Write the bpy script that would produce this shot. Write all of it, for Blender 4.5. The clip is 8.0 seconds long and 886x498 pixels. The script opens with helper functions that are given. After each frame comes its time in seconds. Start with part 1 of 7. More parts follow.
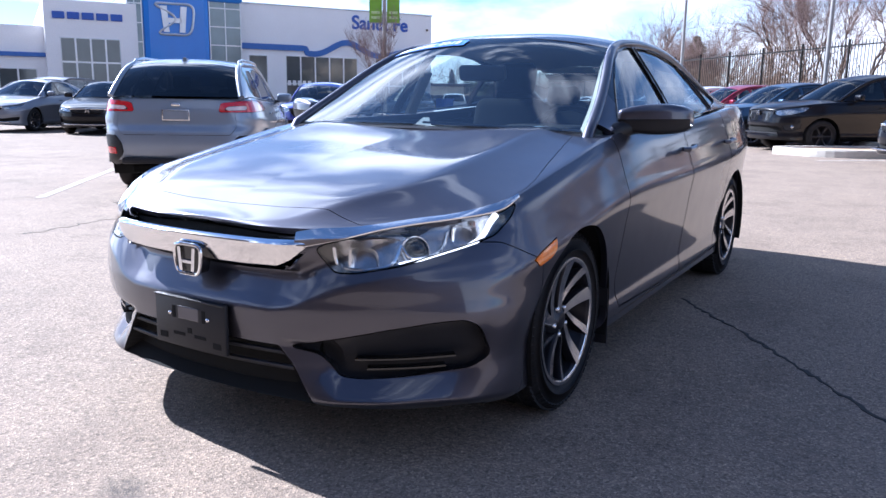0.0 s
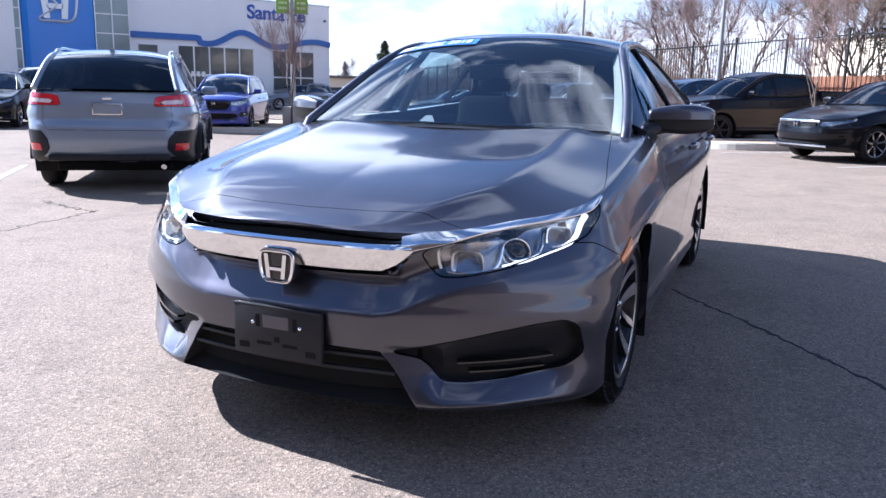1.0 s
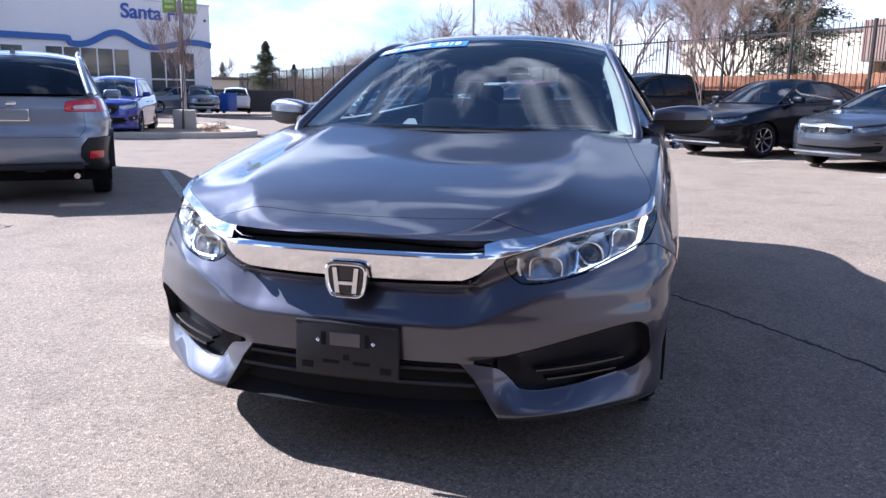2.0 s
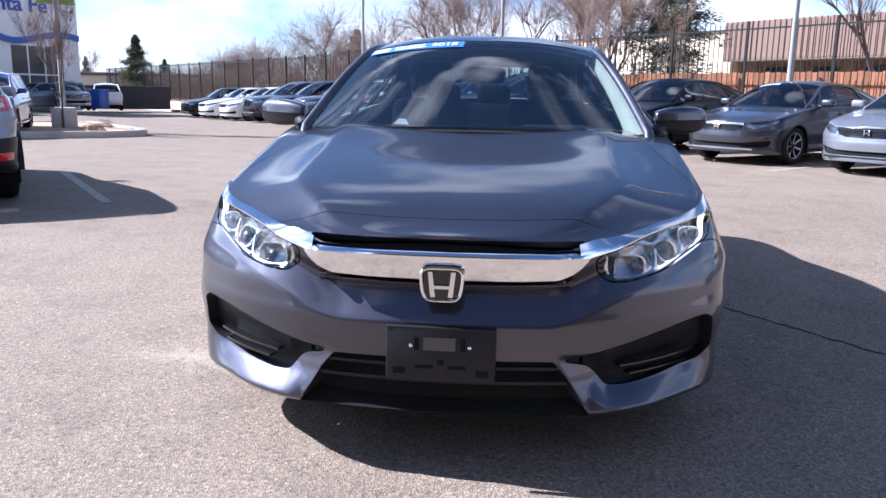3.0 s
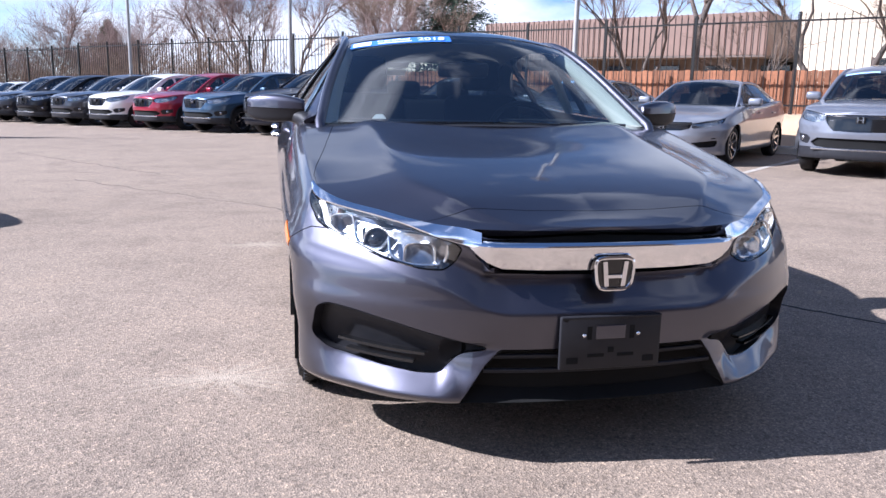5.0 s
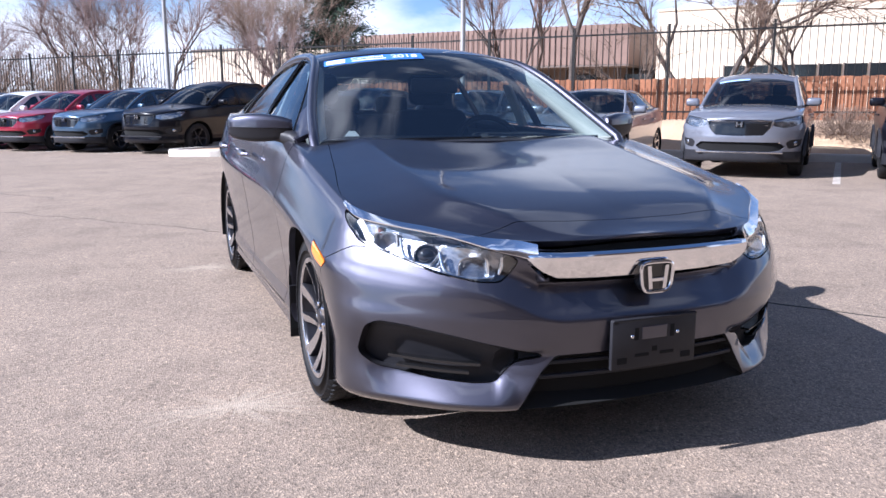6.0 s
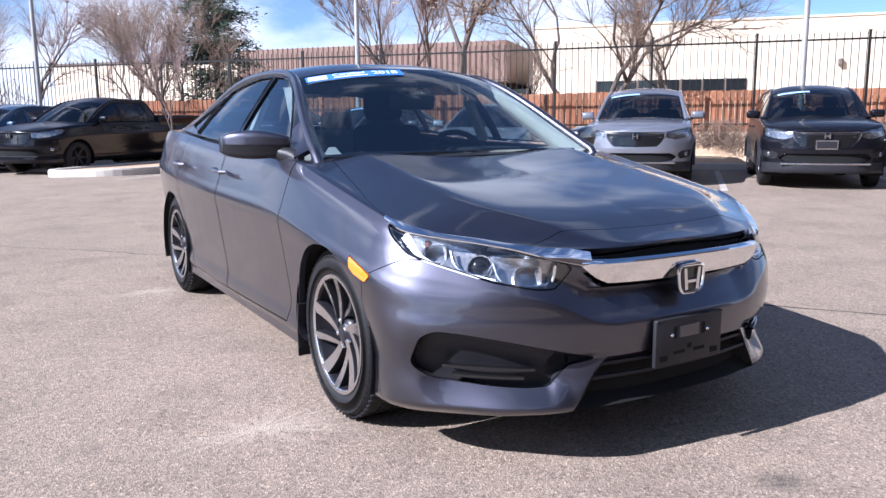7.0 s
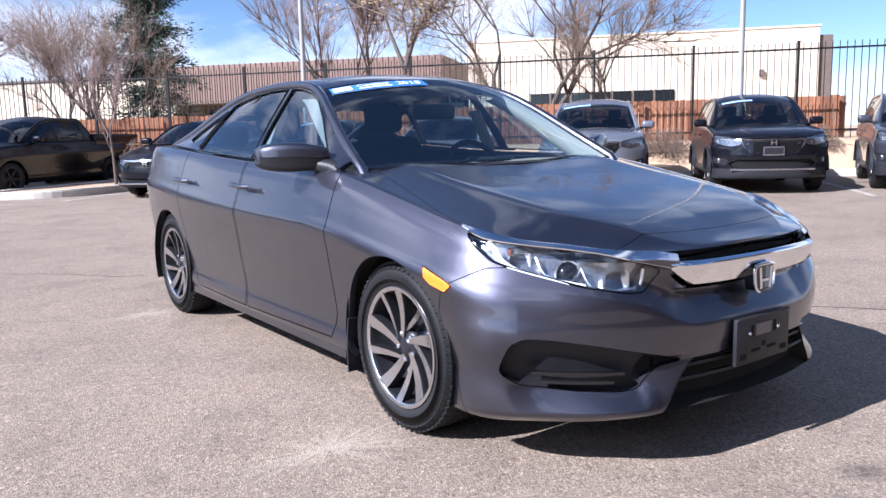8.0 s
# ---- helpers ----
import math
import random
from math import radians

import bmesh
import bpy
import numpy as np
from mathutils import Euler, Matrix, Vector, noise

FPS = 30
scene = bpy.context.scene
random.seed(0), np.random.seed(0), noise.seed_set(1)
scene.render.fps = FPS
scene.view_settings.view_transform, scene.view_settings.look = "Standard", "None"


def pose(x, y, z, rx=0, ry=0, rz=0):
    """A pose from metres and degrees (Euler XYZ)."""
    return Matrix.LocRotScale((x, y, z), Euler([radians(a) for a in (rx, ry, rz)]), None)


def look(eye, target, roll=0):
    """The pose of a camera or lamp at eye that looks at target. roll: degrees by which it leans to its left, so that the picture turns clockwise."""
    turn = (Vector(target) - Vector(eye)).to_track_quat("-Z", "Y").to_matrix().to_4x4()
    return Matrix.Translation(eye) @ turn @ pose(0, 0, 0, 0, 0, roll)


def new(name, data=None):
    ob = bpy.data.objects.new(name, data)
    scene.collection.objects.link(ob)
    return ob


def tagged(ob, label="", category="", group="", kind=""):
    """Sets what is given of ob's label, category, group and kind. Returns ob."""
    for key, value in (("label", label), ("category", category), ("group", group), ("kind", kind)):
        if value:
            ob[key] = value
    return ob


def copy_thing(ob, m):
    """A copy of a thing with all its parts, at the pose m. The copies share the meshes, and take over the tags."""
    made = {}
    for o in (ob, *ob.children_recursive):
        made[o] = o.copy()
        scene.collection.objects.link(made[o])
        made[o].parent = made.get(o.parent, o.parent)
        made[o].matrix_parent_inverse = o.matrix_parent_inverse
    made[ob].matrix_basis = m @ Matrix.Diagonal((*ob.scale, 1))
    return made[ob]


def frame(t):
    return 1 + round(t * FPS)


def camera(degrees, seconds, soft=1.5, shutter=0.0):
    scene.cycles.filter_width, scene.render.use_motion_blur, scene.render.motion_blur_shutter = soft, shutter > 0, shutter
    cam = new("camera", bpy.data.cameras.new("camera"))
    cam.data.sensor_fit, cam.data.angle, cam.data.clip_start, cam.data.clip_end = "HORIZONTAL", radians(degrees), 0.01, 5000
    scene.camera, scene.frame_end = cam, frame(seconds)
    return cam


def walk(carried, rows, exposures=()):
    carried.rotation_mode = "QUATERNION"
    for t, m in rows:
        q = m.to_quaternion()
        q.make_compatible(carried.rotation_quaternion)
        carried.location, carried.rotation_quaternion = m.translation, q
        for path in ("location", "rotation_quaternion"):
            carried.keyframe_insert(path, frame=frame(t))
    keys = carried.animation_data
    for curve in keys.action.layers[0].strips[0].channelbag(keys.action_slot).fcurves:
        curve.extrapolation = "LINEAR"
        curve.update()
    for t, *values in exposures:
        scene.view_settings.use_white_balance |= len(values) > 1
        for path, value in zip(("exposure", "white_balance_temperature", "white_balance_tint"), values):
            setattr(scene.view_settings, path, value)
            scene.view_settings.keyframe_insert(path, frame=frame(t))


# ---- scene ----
cam = camera(59.5, 8.0)
PATH = [
    (0, (1.876, -2.498, 1.100), (0.818, -0.752, 0.701), 0.87),
    (0.5, (1.610, -2.655, 1.113), (0.664, -0.851, 0.694), 1.15),
    (1, (1.337, -2.784, 1.121), (0.536, -0.910, 0.707), 1.24),
    (1.5, (1.070, -2.838, 1.117), (0.416, -0.906, 0.709), 1.02),
    (3, (0.203, -3.019, 1.129), (0.009, -0.989, 0.719), 0.99),
    (3.5, (-0.102, -3.020, 1.103), (-0.122, -0.982, 0.692), 1.19),
    (4, (-0.360, -3.012, 1.097), (-0.240, -0.977, 0.685), 1.19),
    (5.5, (-1.233, -2.894, 1.107), (-0.633, -0.942, 0.712), 0.71),
    (6, (-1.477, -2.841, 1.118), (-0.721, -0.940, 0.742), 0.02),
    (6.5, (-1.763, -2.754, 1.129), (-0.841, -0.925, 0.772), -0.16),
    (7, (-1.996, -2.653, 1.122), (-0.943, -0.891, 0.783), -0.44),
    (7.5, (-2.201, -2.495, 1.104), (-1.059, -0.786, 0.784), -1.23),
    (8, (-2.394, -2.360, 1.106), (-1.184, -0.696, 0.802), -1.42),
]
walk(cam, [(t, look(eye, target, roll)) for t, eye, target, roll in PATH], ((0.0, 1.59, 5300, 14), (1.5, 1.53, 5340, 14), (3.5, 1.38, 5440, 15), (5.5, 1.30, 5520, 16), (8.0, 1.27, 5510, 15.5)))

# ---- light ----
SUN = Vector((-0.80, 0.05, 0.60)).normalized()
world = bpy.data.worlds.new("sky")
scene.world = world
world.use_nodes = True
wn, wl = world.node_tree.nodes, world.node_tree.links
wn.clear()
w_out = wn.new("ShaderNodeOutputWorld")
w_bg = wn.new("ShaderNodeBackground")
w_sky = wn.new("ShaderNodeTexSky")
w_sky.sky_type, w_sky.sun_disc = "NISHITA", False
w_sky.sun_elevation = math.asin(SUN.z)
w_sky.sun_rotation = math.atan2(SUN.x, SUN.y)
w_sky.altitude, w_sky.dust_density, w_sky.ozone_density = 2000, 0.15, 2.5
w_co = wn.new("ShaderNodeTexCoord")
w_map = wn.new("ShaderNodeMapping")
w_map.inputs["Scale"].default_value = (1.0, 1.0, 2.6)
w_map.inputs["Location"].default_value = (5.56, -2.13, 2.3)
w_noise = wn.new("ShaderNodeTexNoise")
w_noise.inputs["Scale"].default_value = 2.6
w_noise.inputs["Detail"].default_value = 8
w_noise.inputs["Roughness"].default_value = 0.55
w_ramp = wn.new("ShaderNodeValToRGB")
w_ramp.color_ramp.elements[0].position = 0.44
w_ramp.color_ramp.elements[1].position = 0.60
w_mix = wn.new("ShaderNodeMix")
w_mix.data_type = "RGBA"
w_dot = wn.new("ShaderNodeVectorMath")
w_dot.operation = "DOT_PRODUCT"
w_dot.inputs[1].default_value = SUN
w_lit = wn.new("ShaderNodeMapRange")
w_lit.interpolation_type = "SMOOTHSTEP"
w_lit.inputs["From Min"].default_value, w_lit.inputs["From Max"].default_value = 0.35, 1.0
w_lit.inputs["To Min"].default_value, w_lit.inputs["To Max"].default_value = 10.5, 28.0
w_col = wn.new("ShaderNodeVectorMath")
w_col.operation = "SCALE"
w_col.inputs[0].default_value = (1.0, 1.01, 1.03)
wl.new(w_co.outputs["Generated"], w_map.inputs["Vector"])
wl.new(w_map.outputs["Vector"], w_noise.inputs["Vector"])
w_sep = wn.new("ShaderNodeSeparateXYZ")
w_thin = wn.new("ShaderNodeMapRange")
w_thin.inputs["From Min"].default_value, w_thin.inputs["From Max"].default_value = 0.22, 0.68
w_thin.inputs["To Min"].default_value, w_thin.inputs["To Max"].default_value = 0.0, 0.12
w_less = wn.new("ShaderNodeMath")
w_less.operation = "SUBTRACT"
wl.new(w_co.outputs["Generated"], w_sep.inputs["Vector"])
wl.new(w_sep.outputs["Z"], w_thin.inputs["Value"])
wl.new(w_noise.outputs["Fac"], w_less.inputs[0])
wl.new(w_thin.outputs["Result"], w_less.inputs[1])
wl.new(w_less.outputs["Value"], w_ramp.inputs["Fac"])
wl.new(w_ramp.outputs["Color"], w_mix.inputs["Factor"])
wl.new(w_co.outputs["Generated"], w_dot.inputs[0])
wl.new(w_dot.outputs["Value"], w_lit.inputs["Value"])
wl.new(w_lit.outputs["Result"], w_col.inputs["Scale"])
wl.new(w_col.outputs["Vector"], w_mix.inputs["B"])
w_gain = wn.new("ShaderNodeVectorMath")
w_gain.operation = "SCALE"
w_gain.inputs["Scale"].default_value = 1.2
wl.new(w_sky.outputs["Color"], w_gain.inputs[0])
wl.new(w_gain.outputs["Vector"], w_mix.inputs["A"])
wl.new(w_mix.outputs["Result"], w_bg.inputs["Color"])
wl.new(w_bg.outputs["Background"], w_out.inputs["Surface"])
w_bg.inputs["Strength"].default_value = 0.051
sun = new("sun", bpy.data.lights.new("sun", "SUN"))
sun.data.energy, sun.data.angle, sun.data.color = 5.0, radians(0.53), (1.0, 0.95, 0.88)
sun.matrix_world = look(SUN * 50, (0, 0, 0))


# ---- materials ----
def pbr(name, color, rough=0.5, metal=0.0, var=0.12, scale=6.0, fine=0.0, fscale=80.0, bump=0.0, bscale=120.0, coat=0.0, trans=0.0, ior=1.45, flake=0.0, rvar=0.0, spec=0.5, crough=0.02):
    """A surface with slow and fine changes of tone, roughness and relief, at real size."""
    m = bpy.data.materials.new(name)
    m.use_nodes = True
    n, l = m.node_tree.nodes, m.node_tree.links
    b = n["Principled BSDF"]
    b.inputs["Roughness"].default_value, b.inputs["Metallic"].default_value = rough, metal
    b.inputs["Coat Weight"].default_value, b.inputs["Coat Roughness"].default_value = coat, crough
    b.inputs["Transmission Weight"].default_value, b.inputs["IOR"].default_value = trans, ior
    b.inputs["Specular IOR Level"].default_value = spec
    b.inputs["Base Color"].default_value = (*color, 1)
    co = n.new("ShaderNodeTexCoord")
    out = None
    for amount, sc, detail in ((var, scale, 5), (fine, fscale, 2)):
        if amount <= 0:
            continue
        tex = n.new("ShaderNodeTexNoise")
        tex.inputs["Scale"].default_value, tex.inputs["Detail"].default_value = sc, detail
        l.new(co.outputs["Object"], tex.inputs["Vector"])
        ramp = n.new("ShaderNodeMapRange")
        ramp.inputs["From Min"].default_value, ramp.inputs["From Max"].default_value = 0.25, 0.75
        ramp.inputs["To Min"].default_value, ramp.inputs["To Max"].default_value = 1 - amount, 1 + amount
        l.new(tex.outputs["Fac"], ramp.inputs["Value"])
        mul = n.new("ShaderNodeVectorMath")
        mul.operation = "SCALE"
        if out is None:
            mul.inputs[0].default_value = color
        else:
            l.new(out, mul.inputs[0])
        l.new(ramp.outputs["Result"], mul.inputs["Scale"])
        out = mul.outputs["Vector"]
    if out is not None:
        l.new(out, b.inputs["Base Color"])
    if rvar > 0:
        tex = n.new("ShaderNodeTexNoise")
        tex.inputs["Scale"].default_value, tex.inputs["Detail"].default_value = scale * 2.3, 6
        l.new(co.outputs["Object"], tex.inputs["Vector"])
        ramp = n.new("ShaderNodeMapRange")
        ramp.inputs["To Min"].default_value, ramp.inputs["To Max"].default_value = max(0.0, rough - rvar), rough + rvar
        l.new(tex.outputs["Fac"], ramp.inputs["Value"])
        l.new(ramp.outputs["Result"], b.inputs["Roughness"])
    if bump > 0:
        tex = n.new("ShaderNodeTexNoise")
        tex.inputs["Scale"].default_value, tex.inputs["Detail"].default_value = bscale, 4
        l.new(co.outputs["Object"], tex.inputs["Vector"])
        bp = n.new("ShaderNodeBump")
        bp.inputs["Strength"].default_value, bp.inputs["Distance"].default_value = bump, 0.004
        l.new(tex.outputs["Fac"], bp.inputs["Height"])
        l.new(bp.outputs["Normal"], b.inputs["Normal"])
    return m


def paint(name, color, metal=0.55, rough=0.32):
    """Clear-coated car paint with a little road dust."""
    return pbr(name, color, rough, metal, var=0.05, scale=3.0, fine=0.08, fscale=900, coat=1.0, rvar=0.05, crough=0.03)


def glass(name, color, rough=0.0, ior=1.52):
    """Tinted glass: part clear, part coloured, with a sharp reflection."""
    m = bpy.data.materials.new(name)
    m.use_nodes = True
    n, l = m.node_tree.nodes, m.node_tree.links
    n.clear()
    out, mix = n.new("ShaderNodeOutputMaterial"), n.new("ShaderNodeMixShader")
    clear, gloss, fr = n.new("ShaderNodeBsdfTransparent"), n.new("ShaderNodeBsdfGlossy"), n.new("ShaderNodeLayerWeight")
    rise5, span = n.new("ShaderNodeMath"), n.new("ShaderNodeMapRange")
    clear.inputs["Color"].default_value = (*color, 1)
    gloss.inputs["Roughness"].default_value = rough
    fr.inputs["Blend"].default_value = 0.5
    rise5.operation = "POWER"
    rise5.inputs[1].default_value = 5.0
    span.inputs["To Min"].default_value = 2 * ((ior - 1) / (ior + 1)) ** 2
    l.new(fr.outputs["Facing"], rise5.inputs[0])
    l.new(rise5.outputs["Value"], span.inputs["Value"])
    l.new(span.outputs["Result"], mix.inputs["Fac"])
    l.new(clear.outputs["BSDF"], mix.inputs[1])
    l.new(gloss.outputs["BSDF"], mix.inputs[2])
    l.new(mix.outputs["Shader"], out.inputs["Surface"])
    return m


GREY = paint("dark grey metallic paint", (0.076, 0.075, 0.098), 1.0, 0.43)
GREY.node_tree.nodes["Principled BSDF"].inputs["Coat Roughness"].default_value = 0.055
BLADE = pbr("brushed chrome", (0.80, 0.80, 0.82), 0.13, 1.0, var=0.02)
CHROME = pbr("chrome", (0.86, 0.86, 0.87), 0.075, 1.0, var=0.02)
SATIN = pbr("satin silver", (0.62, 0.62, 0.64), 0.22, 1.0, var=0.05)
BLACKP = pbr("black plastic", (0.021, 0.021, 0.025), 0.42, var=0.15, scale=15, bump=0.15, bscale=400, spec=0.28)
GLOSSB = pbr("gloss black", (0.008, 0.008, 0.009), 0.12, var=0.05, coat=0.6)
# near-black: the shade of deep openings and undersides is put into this colour
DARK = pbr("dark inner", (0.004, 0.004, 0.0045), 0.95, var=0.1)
RUBBER = pbr("tyre rubber", (0.018, 0.0175, 0.019), 0.62, var=0.25, scale=12, fine=0.2, fscale=150, bump=0.2, bscale=300, spec=0.22)
ALLOY = pbr("machined alloy", (0.60, 0.60, 0.62), 0.24, 1.0, var=0.05, fine=0.06, fscale=300)
ALLOYD = pbr("dark alloy", (0.035, 0.035, 0.042), 0.3, 0.6, var=0.05)
WINDOW = glass("window glass", (0.70, 0.82, 0.86), ior=2.2)
SCREEN = glass("windscreen glass", (0.82, 0.91, 0.90), ior=1.9)
PARKED = glass("parked car glass", (0.30, 0.35, 0.37), ior=1.75)
LENS = glass("clear lens", (0.95, 0.96, 0.97))
TINT = glass("privacy glass", (0.10, 0.11, 0.12))
AMBER = pbr("amber lens", (0.85, 0.22, 0.02), 0.12, var=0.1, scale=60, coat=1.0)
DULLA = pbr("dull amber bulb", (0.16, 0.045, 0.03), 0.3, var=0.2, scale=60)
RED = pbr("red lens", (0.62, 0.010, 0.020), 0.12, var=0.1, scale=60, coat=1.0)
REFLECT = pbr("lamp reflector", (0.80, 0.82, 0.84), 0.2, 1.0, var=0.05)
WHITEL = pbr("white lens", (0.80, 0.80, 0.80), 0.15, var=0.03, coat=1.0)
CLOTH = pbr("dark seat cloth", (0.0045, 0.0045, 0.0055), 0.9, var=0.2, scale=20, bump=0.1, bscale=300, spec=0.12)
TRIM = pbr("light cabin trim", (0.42, 0.41, 0.38), 0.75, var=0.06)
RUNLIT = pbr("lit running light", (0.30, 0.30, 0.31), 0.15, var=0.03, coat=1.0)
RUNLIT.node_tree.nodes["Principled BSDF"].inputs["Emission Color"].default_value = (1.0, 0.97, 0.95, 1)
RUNLIT.node_tree.nodes["Principled BSDF"].inputs["Emission Strength"].default_value = 0.95
HOUSING = pbr("smoked lamp housing", (0.42, 0.42, 0.44), 0.22, 0.9, var=0.25, scale=30, fine=0.2, fscale=90, bump=0.3, bscale=60)
DASH = pbr("dashboard plastic", (0.013, 0.013, 0.015), 0.7, var=0.1, bump=0.2, bscale=500, spec=0.2)


# ---- mesh helpers ----
def mesh_ob(name, V, F, material, parent=None, label="", N=None, smooth=True, local=None):
    me = bpy.data.meshes.new(name)
    me.from_pydata([tuple(map(float, v)) for v in V], [], [tuple(map(int, f)) for f in F])
    me.materials.append(material)
    me.polygons.foreach_set("use_smooth", [smooth] * len(me.polygons))
    me.update()
    if N is not None and len(N) == len(me.vertices):
        me.normals_split_custom_set_from_vertices([tuple(map(float, n)) for n in N])
    ob = new(name, me)
    if parent is not None:
        ob.parent = parent
    if label:
        ob["label"] = label
    if local is not None:
        ob.matrix_local = local
    return ob


def part(name, bm, material, parent, label="", smooth=False, local=None):
    me = bpy.data.meshes.new(name)
    bm.to_mesh(me)
    bm.free()
    me.materials.append(material)
    if smooth:
        me.polygons.foreach_set("use_smooth", [True] * len(me.polygons))
        me.set_sharp_from_angle(angle=radians(38))
    ob = new(name, me)
    if parent is not None:
        ob.parent = parent
    if label:
        ob["label"] = label
    if local is not None:
        ob.matrix_local = local
    return ob


def share(ob, parent, m):
    """One more piece on the same mesh."""
    o = ob.copy()
    scene.collection.objects.link(o)
    o.parent = parent
    o.matrix_parent_inverse = Matrix()
    o.matrix_local = m
    return o


def box(bm, x0, x1, y0, y1, z0, z1, bev=0.0, seg=2):
    r = bmesh.ops.create_cube(bm, size=1.0, matrix=Matrix.LocRotScale(((x0 + x1) / 2, (y0 + y1) / 2, (z0 + z1) / 2), None, (x1 - x0, y1 - y0, z1 - z0)))
    if bev > 0:
        edges = list({e for v in r["verts"] for e in v.link_edges})
        bmesh.ops.bevel(bm, geom=edges, offset=bev, segments=seg, affect="EDGES", profile=0.5)
    return bm


def boxed(*a, **k):
    return box(bmesh.new(), *a, **k)


def tube(bm, pts, radii, n=8, cap=True):
    """A round bar along points, with a radius at each."""
    pts = [Vector(p) for p in pts]
    if not hasattr(radii, "__len__"):
        radii = [radii] * len(pts)
    rings, side = [], None
    for i, p in enumerate(pts):
        d = (pts[min(i + 1, len(pts) - 1)] - pts[max(i - 1, 0)]).normalized()
        if side is None:
            side = d.orthogonal().normalized()
        side = (side - d * side.dot(d)).normalized()
        up = d.cross(side)
        rings.append([bm.verts.new(p + (side * math.cos(2 * math.pi * k / n) + up * math.sin(2 * math.pi * k / n)) * radii[i]) for k in range(n)])
    for a, b in zip(rings, rings[1:]):
        for k in range(n):
            bm.faces.new((a[k], a[(k + 1) % n], b[(k + 1) % n], b[k]))
    if cap:
        bm.faces.new(rings[0][::-1])
        bm.faces.new(rings[-1])
    return bm


def lathe(profile, n, axis="x"):
    """Turn (along, radius) points round an axis; along is measured on it."""
    V, F = [], []
    for a, r in profile:
        for k in range(n):
            t = 2 * math.pi * k / n
            V.append((a, r * math.cos(t), r * math.sin(t)))
    m = len(profile)
    for i in range(m - 1):
        for k in range(n):
            F.append((i * n + k, i * n + (k + 1) % n, (i + 1) * n + (k + 1) % n, (i + 1) * n + k))
    return V, F


def cub(points):
    """A natural cubic spline through (x, value) points."""
    x, y = np.array(points, float).T
    n = len(x)
    h = np.diff(x)
    A, b = np.eye(n), np.zeros(n)
    for i in range(1, n - 1):
        A[i, i - 1:i + 2] = h[i - 1], 2 * (h[i - 1] + h[i]), h[i]
        b[i] = 6 * ((y[i + 1] - y[i]) / h[i] - (y[i] - y[i - 1]) / h[i - 1])
    m = np.linalg.solve(A, b)

    def f(q):
        q = np.clip(np.asarray(q, float), x[0], x[-1])
        i = np.clip(np.searchsorted(x, q) - 1, 0, n - 2)
        a, c = x[i + 1] - q, q - x[i]
        return (m[i] * a ** 3 + m[i + 1] * c ** 3) / (6 * h[i]) + (y[i] / h[i] - m[i] * h[i] / 6) * a + (y[i + 1] / h[i] - m[i + 1] * h[i] / 6) * c
    return f


def pch(points):
    """A monotone cubic through (x, value) points."""
    x, y = np.array(points, float).T
    h, d = np.diff(x), np.diff(y) / np.diff(x)
    s = np.zeros(len(x))
    s[0], s[-1] = d[0], d[-1]
    for i in range(1, len(x) - 1):
        if d[i - 1] * d[i] > 0:
            a, b = 2 * h[i] + h[i - 1], h[i] + 2 * h[i - 1]
            s[i] = (a + b) / (a / d[i - 1] + b / d[i])

    def f(q):
        q = np.clip(np.asarray(q, float), x[0], x[-1])
        i = np.clip(np.searchsorted(x, q) - 1, 0, len(x) - 2)
        t = (q - x[i]) / h[i]
        return (1 + 2 * t) * (1 - t) ** 2 * y[i] + t * (1 - t) ** 2 * h[i] * s[i] + t * t * (3 - 2 * t) * y[i + 1] + t * t * (t - 1) * h[i] * s[i + 1]
    return f


def sstep(a, b, v):
    t = np.clip((np.asarray(v, float) - a) / (b - a), 0, 1)
    return t * t * (3 - 2 * t)


